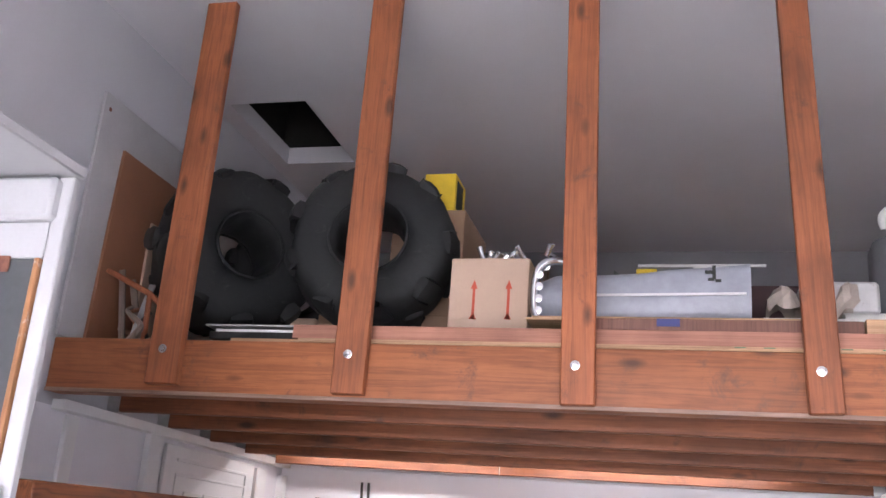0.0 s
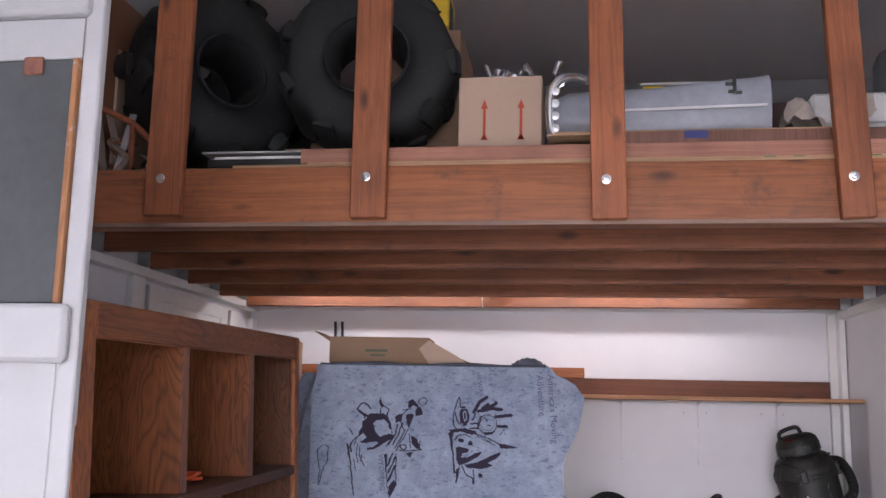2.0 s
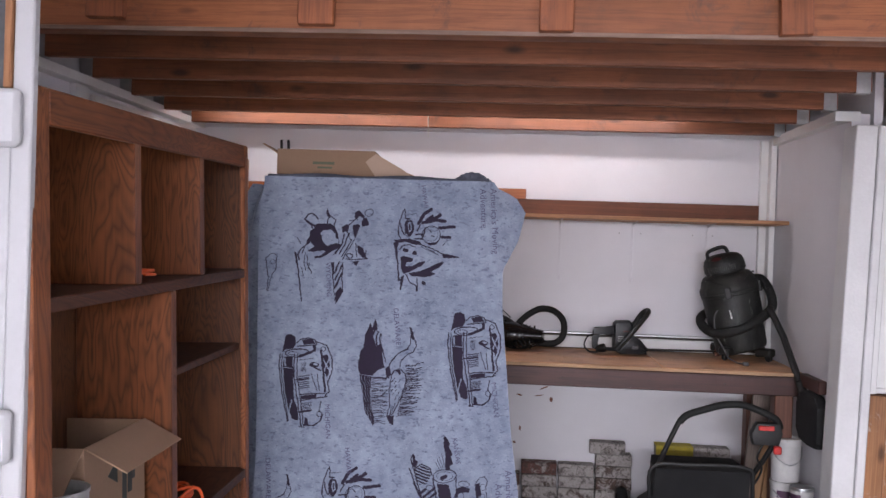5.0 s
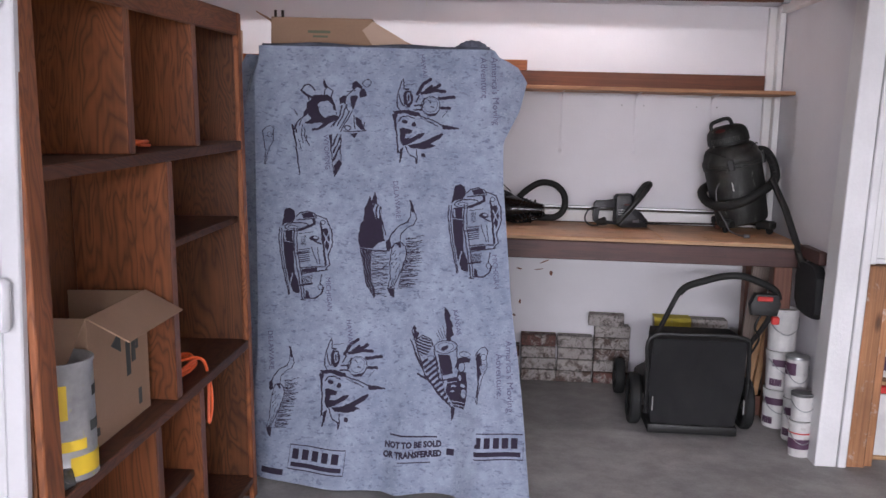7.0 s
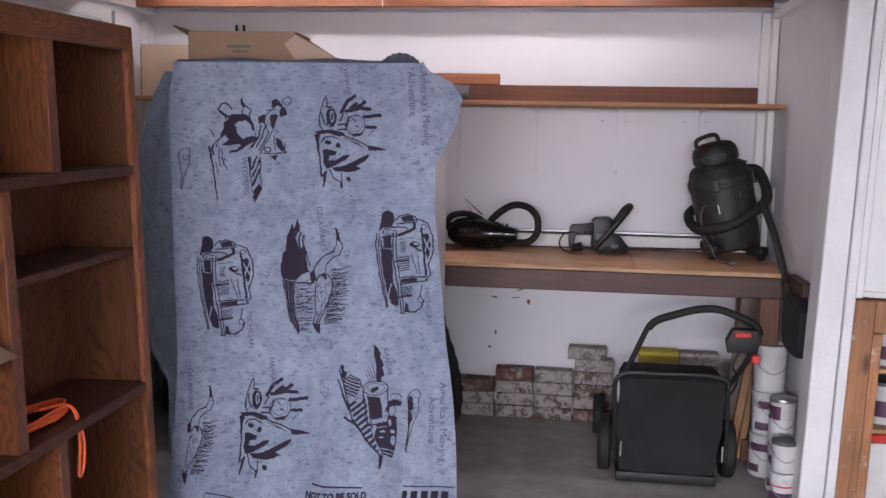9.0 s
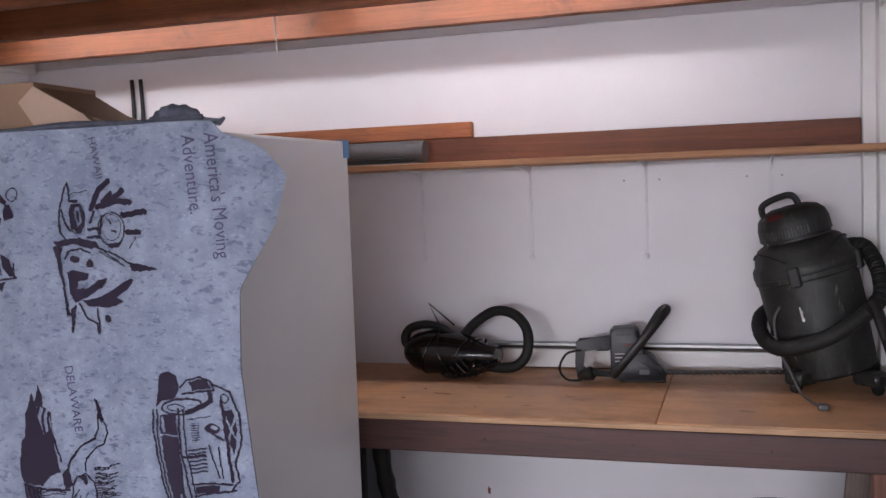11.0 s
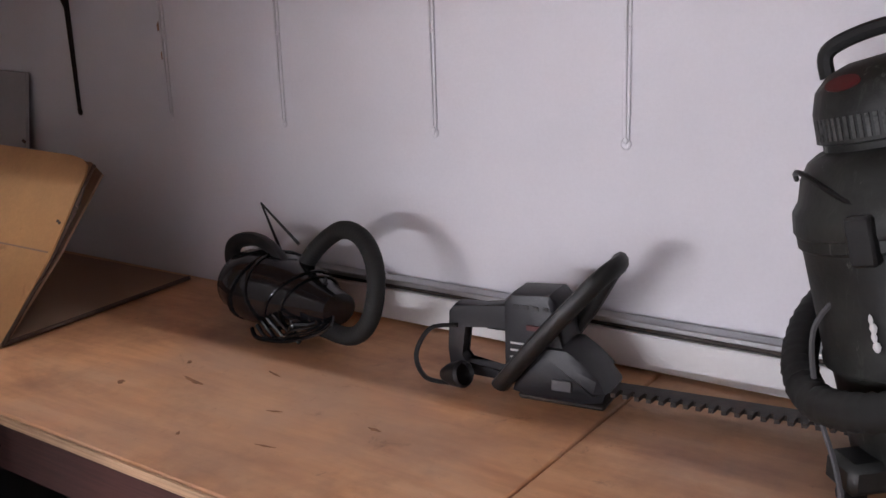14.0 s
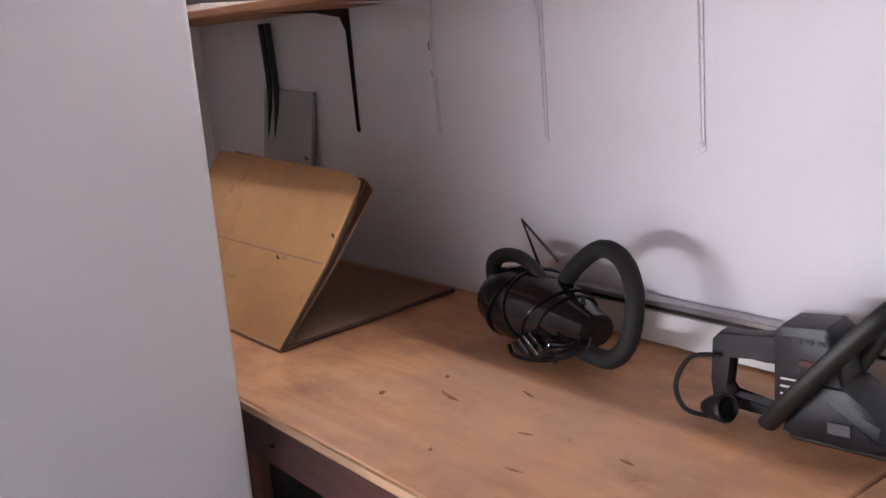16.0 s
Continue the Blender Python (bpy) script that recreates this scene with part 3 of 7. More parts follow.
for x0, wide, lean, foot, hole in ((-1.697, 0.130, 0.1, 2.180, 0.128), (-0.977, 0.120, 0.1, 2.166, 0.138), (-0.187, 0.112, -0.7, 2.155, 0.129), (0.572, 0.102, -2.0, 2.153, 0.131)):
    h = thing("loft_hanger", pose(x0, 2.654, foot, 0, lean, 0), "orange-brown stained timber hanger bolted to the loft beam", "post", "hangers of the loft")
    boxpart("post", FIRV, h, 0, wide, 0, 0.037, 0, CZ - foot - 0.001, 0.004)
    for bx, bz in ((wide * 0.43, hole),):
        b = bmesh.new()
        lathe(b, [(0.0001, -0.008), (0.009, -0.007), (0.011, -0.003), (0.016, -0.002), (0.017, 0.0)], 14, Matrix.Translation((bx, 0, bz)) @ Matrix.Rotation(radians(-90), 4, "X"))
        part("bolt", b, BRIGHT, h, "bright steel bolt and washer")

# fluorescent fixtures between the last two joists, with a pull cord
for x0 in (-1.96, -0.60):
    f = thing("fluorescent_lamp", (x0, 4.56, 2.16), "lit fluorescent strip lamp fixed up between the joists", "lamp", "strip lamps")
    boxpart("casing", WHITE, f, 0, 1.23, -0.07, 0.07, 0.05, 0.12, 0.006)
    for s in (0.15, 1.05):
        boxpart("hanger_strap", STEEL, f, s, s + 0.02, -0.222, 0.192, 0.1205, 0.124)
    for s in (0.0, 1.205):
        boxpart("end_cap", WHITE, f, s, s + 0.025, -0.06, 0.06, 0.0, 0.05, 0.004)
    b = bmesh.new()
    lathe(b, [(0.0001, 0.026), (0.013, 0.026), (0.013, 1.204), (0.0001, 1.204)], 12, Matrix.Translation((0, 0, 0.028)) @ Matrix.Rotation(radians(90), 4, "Y"))
    part("tube", b, GLOW, f, "glowing white tube")
b = bmesh.new()
sweep(b, [(-0.72, 4.50, 2.26), (-0.722, 4.50, 2.15), (-0.718, 4.50, 2.01)], 0.0022, 6)
solo("pull_cord", b, PVC, "thin white pull cord hanging from the strip lamp", "cord")

# ---- right side: end post, closet front, its shelves ----
CLOSET = pose(-0.020, -0.09, 0, 0, 1.9, 0)


def closet_piece(name, mat, spans, label, bev):
    ob = structure(name, mat, spans, label, bev)
    ob.matrix_basis = CLOSET


closet_piece("end_post", CHIPPED, [(1.120, 1.213, 3.800, 3.950, -0.06, 2.06), (1.216, 1.253, 3.795, 3.950, -0.06, 2.06)], "white painted end post with chipped paint", 0.005)
closet_piece("closet_stud", STUD, [(1.255, 1.333, 3.810, 3.900, -0.06, 0.925)], "bare orange-brown stud with flecks of white paint", 0.004)
closet_piece("closet_rail", STUD, [(1.335, 2.39, 3.830, 3.900, 0.80, 0.925)], "bare wooden rail under the closet's white panel", 0.004)
closet_piece("closet_panel", WHITE, [(1.288, 2.39, 3.860, 3.890, 0.93, 2.3), (1.256, 1.284, 3.820, 3.910, 0.93, 2.06), (1.288, 2.39, 3.845, 3.860, 0.932, 0.955)], "white painted upper panel of the closet front", 0.003)
closet_piece("closet_upright", STUD, [(1.335, 1.373, 3.830, 3.900, -0.05, 0.798)], "bare wooden closet upright", 0.003)
structure("closet_back", WALL, [(1.333, 2.39, 4.420, 4.470, 0.0, 2.3)], "plain wall at the back of the closet")
structure("closet_side", WALL, [(1.293, 1.328, 3.865, 4.420, 0.0, 2.3)], "plain side wall of the closet")
for z in (0.02, 0.36, 0.60):
    structure("closet_shelf", PALEWOOD, [(1.333, 2.39, 3.825, 4.410, z - 0.018, z)], "bare board closet shelf", 0.002)


def pail(name, x, y, z, r, h, body, label, lid=None, bands=(), bail=True, turn=0):
    p = thing(name, pose(x, y, z, 0, 0, turn), label, "pail" if "pail" in name else "paint can", "paint cans and pails")
    b = bmesh.new()
    lathe(b, [(r * 0.90, 0), (r * 0.91, 0.004), (r * 0.97, h * 0.82), (r, h * 0.84), (r * 0.99, h * 0.9), (r * 1.03, h * 0.93), (r * 1.03, h), (r * 0.95, h), (r * 0.93, h - 0.012), (0.0001, h - 0.012)], 28)
    part("body", b, body, p)
    if lid:
        b = bmesh.new()
        lathe(b, [(r * 1.035, h - 0.004), (r * 1.045, h + 0.004), (r * 1.02, h + 0.01), (r * 0.9, h + 0.006), (0.0001, h + 0.006)], 28)
        part("lid", b, lid, p)
    for z0, z1, a0, a1, mt in bands:
        b = bmesh.new()
        k = 14
        rows = [[b.verts.new(((r * 0.985 + 0.0015) * math.cos(radians(a0 + (a1 - a0) * i / k)), (r * 0.985 + 0.0015) * math.sin(radians(a0 + (a1 - a0) * i / k)), zz)) for i in range(k + 1)] for zz in (z0 * h, z1 * h)]
        for i in range(k):
            b.faces.new((rows[0][i], rows[0][i + 1], rows[1][i + 1], rows[1][i]))
        part("label_band", b, mt, p)
    if bail:
        b = bmesh.new()
        sweep(b, smooth_line([(-r * 1.04, 0, h * 0.8), (-r * 0.75, -r * 0.85, h * 0.55), (0, -r * 1.12, h * 0.42), (r * 0.75, -r * 0.85, h * 0.55), (r * 1.04, 0, h * 0.8)], 5), 0.0022, 6)
        part("bail_handle", b, STEEL, p)
    return p


LBL = [(0.05, 0.62, 180, 330, LABELWHITE), (0.62, 0.80, 200, 300, LABELPURPLE), (0.38, 0.56, 285, 330, LABELBLUE), (0.12, 0.3, 190, 240, LABELPURPLE)]
pail("paint_can", 1.080, 4.27, 0.0, 0.068, 0.19, PAIL, "white paint can with a purple and blue label on the floor", None, LBL)
pail("paint_can", 1.081, 4.267, 0.192, 0.069, 0.19, PAIL, "white paint can with a dark red and blue label, stacked", None, LBL, turn=25)
pail("paint_pail", 1.080, 4.264, 0.384, 0.071, 0.205, PAIL, "dirty white plastic pail on top of a stack of cans", None, [], True)
pail("paint_pail", 1.072, 3.85, 0.0, 0.050, 0.150, PAIL, "small white pail with a red band on the floor", PAIL, [(0.7, 0.74, 150, 380, RED), (0.25, 0.55, 180, 330, LABELPURPLE)])
pail("paint_pail", 1.073, 3.852, 0.162, 0.049, 0.115, PAIL, "small white tub with a grey lid on a pail", GREYPLASTIC, [])
pail("paint_can", 1.105, 4.07, 0.0, 0.052, 0.2, PAIL, "white paint can with a red label beside the stack", None, LBL)
pail("paint_can", 1.104, 4.07, 0.202, 0.052, 0.19, PAIL, "white paint can with a dark red label, stacked second", STEEL, [(0.1, 0.6, 180, 330, LABELWHITE), (0.6, 0.9, 180, 250, LABELPURPLE)])
for x, y, z, r, h, mt, lb in ((1.44, 3.95, 0.02, 0.085, 0.22, PAIL, "white pail on the closet's lowest shelf"), (1.47, 3.96, 0.36, 0.08, 0.16, PAIL, "white tub on the middle closet shelf"), (1.46, 3.95, 0.60, 0.075, 0.13, PAIL, "white can on the upper closet shelf"), (1.65, 3.99, 0.36, 0.075, 0.18, TIN, "old paint tin on the closet shelf")):
    pail("paint_pail", x, y, z, r, h, mt, lb, GREYPLASTIC, [(0.2, 0.6, 190, 320, LABELPURPLE)], False)
b = bmesh.new()
box(b, 1.37, 1.54, 3.832, 3.852, 0.02, 0.30, 0.004)
solo("red_and_white_carton", b, LABELWHITE, "white carton standing in the closet", "carton")
b = bmesh.new()
box(b, 1.37, 1.54, 3.832, 3.872, 0.301, 0.335, 0.006)
solo("folded_cloth", b, RED, "folded red cloth on the white carton", "cloth")

# ledger and power outlet on the partition, black bag under it
b = bmesh.new()
box(b, 1.122, 1.158, 3.94, 4.225, 0.845, 0.905, 0.004)
solo("wall_ledger", b, REDRAIL, "dark red-brown wooden ledger on the partition", "ledger", kind="structure")
o = thing("power_outlet", (1.158, 4.82, 1.13), "white power outlet on the partition", "outlet", kind="structure")
boxpart("cover_plate", WHITE, o, -0.006, 0, -0.035, 0.035, 0, 0.115, 0.003)
for z in (0.03, 0.075):
    boxpart("socket", PVC, o, -0.008, -0.0055, -0.017, 0.017, z - 0.014, z + 0.014, 0.001)
b = bmesh.new()
prism(b, [(3.90, 0.63), (3.94, 0.60), (4.05, 0.595), (4.17, 0.605), (4.225, 0.65), (4.232, 0.76), (4.20, 0.828), (4.10, 0.842), (3.96, 0.838), (3.90, 0.79)], 1.105, 1.158, Matrix.Rotation(radians(90), 4, "Z") @ Matrix.Diagonal((1, -1, 1, 1)), bev=0.018)
solo("black_bag", b, FABRIC, "black bag hung under the ledger above the paint cans", "bag")

# ---- workbench ----
SEAM = 0.486
bench = thing("workbench", (0, 5.0, 0), "long plywood-topped workbench with a dark red-brown rail", "workbench")
for x0, x1 in ((-2.03, SEAM - 0.0015), (SEAM + 0.0015, 1.152)):
    b = bmesh.new()
    box(b, x0, x1, -0.740, -0.002, 0.879, 0.899, 0.003)
    part("top_panel", b, PLY, bench, "worn honey-coloured plywood")
boxpart("front_edge", PLYEDGE, bench, -2.03, 1.152, -0.747, -0.741, 0.880, 0.896, 0.001)
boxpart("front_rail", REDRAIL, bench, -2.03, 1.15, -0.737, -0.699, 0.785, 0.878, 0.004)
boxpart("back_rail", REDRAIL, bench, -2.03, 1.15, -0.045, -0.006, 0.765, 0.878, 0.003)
for x in (1.03, -0.78, -1.95):
    boxpart("leg", REDLEG, bench, x, x + 0.088, -0.697, -0.609, 0, 0.878, 0.005)
    boxpart("leg", REDLEG, bench, x, x + 0.088, -0.14, -0.052, 0, 0.878, 0.005)
for x in (0.0, 0.42, -0.4, 0.78):
    boxpart("nail_head", DULL, bench, x, x + 0.005, -0.7455, -0.738, 0.83, 0.835)

for x, y, w, h_, a in ((-0.20, 4.52, 0.07, 0.012, 10), (-0.28, 4.58, 0.02, 0.012, 40), (0.02, 4.50, 0.03, 0.006, -20), (0.205, 4.53, 0.035, 0.010, 0), (-0.10, 4.62, 0.045, 0.006, 15), (-0.31, 4.45, 0.02, 0.02, 0), (0.10, 4.40, 0.04, 0.005, -10), (0.72, 4.42, 0.05, 0.006, 20), (-0.05, 4.36, 0.02, 0.008, 60)):
    b = bmesh.new()
    r = random.Random(int(x * 1000) + 7)
    prism(b, [(w / 2 * math.cos(q) * r.uniform(0.4, 1.1), h_ / 2 * math.sin(q) * r.uniform(0.3, 1.2)) for q in (2 * math.pi * k / 11 for k in range(11))], -0.0008, 0.0, pose(x, y, 0.8995, -90, 0, 0) @ Matrix.Rotation(radians(a), 4, "Y"))
    solo("bench_mark", b, surf("worn_plywood_gouge", (0.27, 0.13, 0.065), 0.8, var=0.4, scale=60) if not bpy.data.materials.get("worn_plywood_gouge") else bpy.data.materials["worn_plywood_gouge"], "dark brown mark in the plywood bench top", "stain", "marks on the bench")

# ---- upper shelf, cleat, brackets ----
shelf = thing("wall_shelf", (0, 5.0, 1.617), "long bare board shelf on brackets above the workbench", "shelf")
b = bmesh.new()
box(b, -2.08, 1.155, -0.39, -0.002, 0, 0.02, 0.003)
part("board", b, SHELFWOOD, shelf)
boxpart("cleat", FIRDARK, shelf, -0.75, 1.083, -0.042, -0.004, 0.021, 0.112, 0.003, "orange-brown cleat board, darkened in colour for shade")
boxpart("upper_cleat", FIR, shelf, -1.9, -0.20, -0.046, -0.004, 0.1125, 0.168, 0.003, "orange-brown board end")
for x, mt, lab in ((-1.145, DULL, "dark unpainted steel"), (-0.78, WALL, ""), (-0.406, WALL, ""), (0.0, WALL, ""), (0.403, WALL, ""), (0.812, WALL, "")):
    k = thing("shelf_bracket", (x, 4.999, 1.287), "painted steel angle bracket under the shelf" if not lab else "dark bare steel angle bracket under the shelf", "bracket", "shelf brackets")
    b = bmesh.new()
    box(b, -0.0065, 0.0065, -0.004, 0, 0.0, 0.334, 0.001)
    part("upright_arm", b, mt, k)
    b = bmesh.new()
    box(b, -0.009, 0.009, -0.28, -0.004, 0.3305, 0.3345, 0.001)
    part("level_arm", b, mt, k)
    b = bmesh.new()
    prism(b, [(-0.004, 0.33), (-0.27, 0.33), (-0.10, 0.322), (-0.028, 0.308), (-0.012, 0.27), (-0.007, 0.02), (-0.004, 0.0)], -0.0015, 0.0015, Matrix.Rotation(radians(90), 4, "Z"))
    part("rib", b, mt, k)
    b = bmesh.new()
    lathe(b, [(0.0001, -0.003), (0.008, -0.0025), (0.0105, 0)], 14, Matrix.Translation((0, -0.001, 0.006)) @ Matrix.Rotation(radians(-90), 4, "X"))
    part("rounded_end", b, mt, k)
    for z in (0.012, 0.20, 0.29):
        b = bmesh.new()
        lathe(b, [(0.0001, -0.0035), (0.0045, -0.0025), (0.006, 0)], 10, Matrix.Translation((0, -0.004, z)) @ Matrix.Rotation(radians(-90), 4, "X"))
        part("screw", b, mt, k)
# nail marks on the wall and a rusty drip
for x, z in ((0.33, 1.555), (0.45, 1.555), (0.735, 1.555), (0.845, 1.555)):
    b = bmesh.new()
    lathe(b, [(0.0001, -0.002), (0.003, -0.001), (0.004, 0.0)], 8, Matrix.Translation((x, 4.9995, z)) @ Matrix.Rotation(radians(-90), 4, "X"))
    solo("screw_head", b, GREYBOARD, "small screw head in the white wall", "screw", "wall screws")
b = bmesh.new()
for x, z, w, hh, a in ((-0.812, 1.505, 0.009, 0.022, 10), (-0.803, 1.472, 0.006, 0.028, -8), (-0.806, 1.44, 0.009, 0.024, 14), (-0.799, 1.415, 0.004, 0.03, 0), (-0.801, 1.38, 0.0025, 0.03, 5)):
    prism(b, [(-w, 0.1 * hh), (-w * 0.4, hh * 0.6), (w * 0.3, hh * 0.45), (w * 0.5, hh * 0.62), (w, 0), (w * 0.4, -hh * 0.6), (-w * 0.1, -hh * 0.3), (-w * 0.5, -hh * 0.5)], 4.9975, 4.9995, Matrix.Translation((x + 0.018, 0, z)) @ Matrix.Rotation(radians(a), 4, "Y"))
solo("rust_streak", b, RUSTPALE, "rust-brown streak on the white wall under the shelf", "stain")
for x, z, w, h, a in ((-0.16, 0.70, 0.05, 0.012, 30), (-0.06, 0.665, 0.06, 0.008, -25), (-0.20, 0.62, 0.035, 0.01, 10), (-0.02, 0.60, 0.02, 0.03, 5), (-0.19, 0.43, 0.012, 0.03, 0), (-0.09, 0.62, 0.055, 0.006, -8), (-0.22, 0.35, 0.02, 0.014, 20)):
    b = bmesh.new()
    mm = Matrix.Translation((x, 0, z)) @ Matrix.Rotation(radians(a), 4, "Y")
    prism(b, [(-w / 2, 0), (-w / 5, h / 2), (w / 2, h / 4), (w / 3, -h / 2), (-w / 4, -h / 3)], 4.9978, 4.9995, mm)
    solo("scuff_mark", b, RUST, "brown scuff on the white wall under the bench", "stain", "scuffs")

# things on the shelf
t = thing("roller_blind_tube", pose(-1.078, 4.85, 1.681, 0, 90, 0), "grey ribbed plastic tube lying on the shelf", "tube")
b = bmesh.new()
lathe(b, [(0.0001, 0), (0.038, 0), (0.041, 0.004), (0.041, 0.735), (0.038, 0.74), (0.0001, 0.74)], 12)
part("body", b, GREYPLASTIC, t)
b = bmesh.new()
box(b, 0.036, 0.042, -0.055, 0.055, 0.0, 0.72, 0.002)
part("flange", b, GREYPLASTIC, t)
b = bmesh.new()
box(b, 0.020, 0.036, -0.05, -0.03, 0.05, 0.7, 0.002)
part("rail", b, BLACK, t)
for i, (z, w) in enumerate(((0.0, 0.34), (0.022, 0.30), (0.044, 0.31))):
    b = bmesh.new()
    box(b, -1.66 + i * 0.012, -1.66 + w, 4.66, 4.86, 1.6375 + z, 1.6575 + z, 0.003)
    solo("plastic_tray", b, (PVC, GREYPLASTIC, PVC)[i], "flat pale plastic tray stacked on the shelf", "tray", "stacked trays")
cb = thing("coil_carton", pose(-1.88, 4.75, 1.6375, 0, 0, 8), "open tan carton with a coil of white cable on the shelf", "carton")
b = bmesh.new()
box(b, -0.13, 0.13, 0.07, 0.076, 0, 0.26)
box(b, -0.13, 0.13, -0.076, -0.07, 0, 0.26)
box(b, 0.124, 0.13, -0.07, 0.07, 0, 0.26)
box(b, -0.13, 0.13, -0.07, 0.07, 0, 0.006)
box(b, -0.06, 0.13, -0.07, 0.07, 0.254, 0.26)
part("carton_body", b, CARDPALE, cb)
b = bmesh.new()
box(b, -0.002, 0.002, -0.076, 0.07, 0, 0.25, m=pose(-0.13, 0, 0.004, 0, 0, 40))
part("flap", b, CARD, cb)
for k in range(4):
    b = bmesh.new()
    sweep(b, smooth_line([(-0.10 + 0.012 * k, 0.055 * math.cos(a), 0.125 + 0.11 * math.sin(a)) for a in (i * math.pi / 6 for i in range(12))], 3, True), 0.006, 6)
    part("cable_coil", b, PVC, cb, "coiled white cable")
for x in (-1.617, -1.576):
    b = bmesh.new()
    sweep(b, smooth_line([(x, 4.985, 2.03), (x + 0.004, 4.985, 1.9), (x - 0.002, 4.985, 1.7)], 4), 0.008, 8)
    sweep(b, smooth_line([(x, 4.985, 1.60), (x + 0.02, 4.98, 1.4), (x - 0.005, 4.975, 1.2), (x + 0.03, 4.97, 1.0), (x + 0.03, 4.97, 0.895)], 4), 0.010, 8)
    solo("wall_cable", b, BLACK, "black cable running down the white wall", "cable", "wall cables")
b = bmesh.new()
box(b, -0.17, 0.12, -0.006, 0.006, 0, 0.50, 0.002, m=pose(-1.49, 4.93, 0.901, -7, 2, 0))
solo("grey_offcut_board", b, GREYBOARD, "pale grey board offcut leaning on the wall behind the bench", "board")

# metal track lying along the wall on the bench
tr = thing("metal_track", (-0.34, 4.995, 0.9), "long white metal track with a dark groove lying on the bench", "track")
boxpart("face", WHITE, tr, 0, 1.42, -0.036, -0.001, 0.005, 0.070, 0.003)
boxpart("groove", DULL, tr, 0, 1.42, -0.029, -0.001, 0.071, 0.080, 0.002)
boxpart("lip", STEEL, tr, 0, 1.42, -0.036, -0.001, 0.081, 0.092, 0.002)
boxpart("foot", BLACK, tr, 0, 1.42, -0.020, -0.001, 0.0, 0.0045, 0.001)

# ---- hand-held vacuum with its hose ----
hv = thing("handheld_vacuum", pose(-0.258, 4.82, 0.9, 0, 0, -12), "glossy black hand-held vacuum wrapped in its cord on the bench", "vacuum")
SHELL = [(0.0001, -0.172), (0.050, -0.166), (0.078, -0.13), (0.090, -0.07), (0.086, 0.0), (0.070, 0.07), (0.048, 0.13), (0.036, 0.18), (0.0001, 0.182)]
b = bmesh.new()
lathe(b, SHELL, 30, Matrix.Translation((0, 0, 0.078)) @ Matrix.Rotation(radians(90), 4, "Y") @ Matrix.Diagonal((0.86, 1.06, 1, 1)))
part("shell", b, GLOSSY, hv)
for u, lean in ((-0.06, 0.03), (0.0, -0.03), (0.05, 0.035), (0.085, 0.02)):
    b = bmesh.new()
    line = []
    for k in range(29):
        a = 2 * math.pi * k / 28
        s = u + lean * math.sin(a)
        rr = float(np.interp(s, [v for _, v in SHELL], [r_ for r_, _ in SHELL])) + 0.002
        line.append((s, rr * 1.06 * math.cos(a), 0.078 + rr * 0.86 * math.sin(a)))
    sweep(b, line, 0.0028, 6)
    part("wound_cord", b, GLOSSY, hv)
b = bmesh.new()
sweep(b, smooth_line([(-0.15, 0, 0.07), (-0.183, -0.01, 0.11), (-0.165, -0.01, 0.155), (-0.10, 0, 0.172), (-0.03, 0, 0.158), (0.03, 0, 0.12)], 6), 0.017, 10, flat=0.8)
part("carry_handle", b, BLACK, hv)
b = bmesh.new()
line = smooth_line([(0.02, 0.03, 0.12), (0.075, 0.035, 0.178), (0.15, 0.04, 0.222), (0.23, 0.03, 0.215), (0.285, 0.01, 0.165), (0.29, -0.01, 0.09), (0.245, -0.02, 0.045), (0.15, -0.02, 0.04)], 22)
sweep(b, line, 0.02, 12, radii=[0.0175 + 0.0006 * math.sin(i * 2.6) for i in range(len(line))])
part("hose", b, RIBBED, hv, "bent ribbed black hose")
for j in range(5):
    b = bmesh.new()
    sweep(b, smooth_line([(0.0 + j * 0.02, -0.085, 0.02 + 0.012 * j), (0.04 + j * 0.02, -0.095 + 0.01 * j, 0.012), (0.12, -0.07, 0.02 + 0.01 * j), (0.19 - j * 0.015, -0.03, 0.055), (0.13, 0.01, 0.09 + j * 0.01)], 6), 0.0045, 6)
    part("loose_cord", b, GLOSSY, hv)
b = bmesh.new()
sweep(b, [(-0.055, 0.03, 0.15), (-0.10, 0.02, 0.245), (-0.015, 0.05, 0.165)], 0.0035, 6)
part("cord_loop", b, BLACK, hv)

# ---- hedge trimmer ----
ht = thing("hedge_trimmer", pose(0.343, 4.80, 0.9, 0, 0, 8) @ Matrix.Diagonal((0.95, 0.95, 0.93, 1)), "dark grey electric hedge trimmer lying on the bench", "hedge trimmer")
b = bmesh.new()
prism(b, [(-0.05, 0.03), (0.055, 0.02), (0.075, 0.05), (0.06, 0.10), (0.05, 0.18), (0.035, 0.195), (-0.035, 0.19), (-0.05, 0.175)], -0.045, 0.045, bev=0.015)
part("motor_housing", b, BLUEGREY, ht)
for k in range(4):
    boxpart("vent_slot", BLACK, ht, -0.03 + k * 0.018, -0.02 + k * 0.018, -0.0465, -0.044, 0.165, 0.172)
boxpart("red_badge", DARKREDP, ht, -0.005, 0.026, -0.0475, -0.044, 0.128, 0.137)
for k in range(3):
    boxpart("label_line", LABELWHITE, ht, -0.035, 0.0 + 0.006 * k, -0.0472, -0.044, 0.10 - k * 0.013, 0.103 - k * 0.013)
b = bmesh.new()
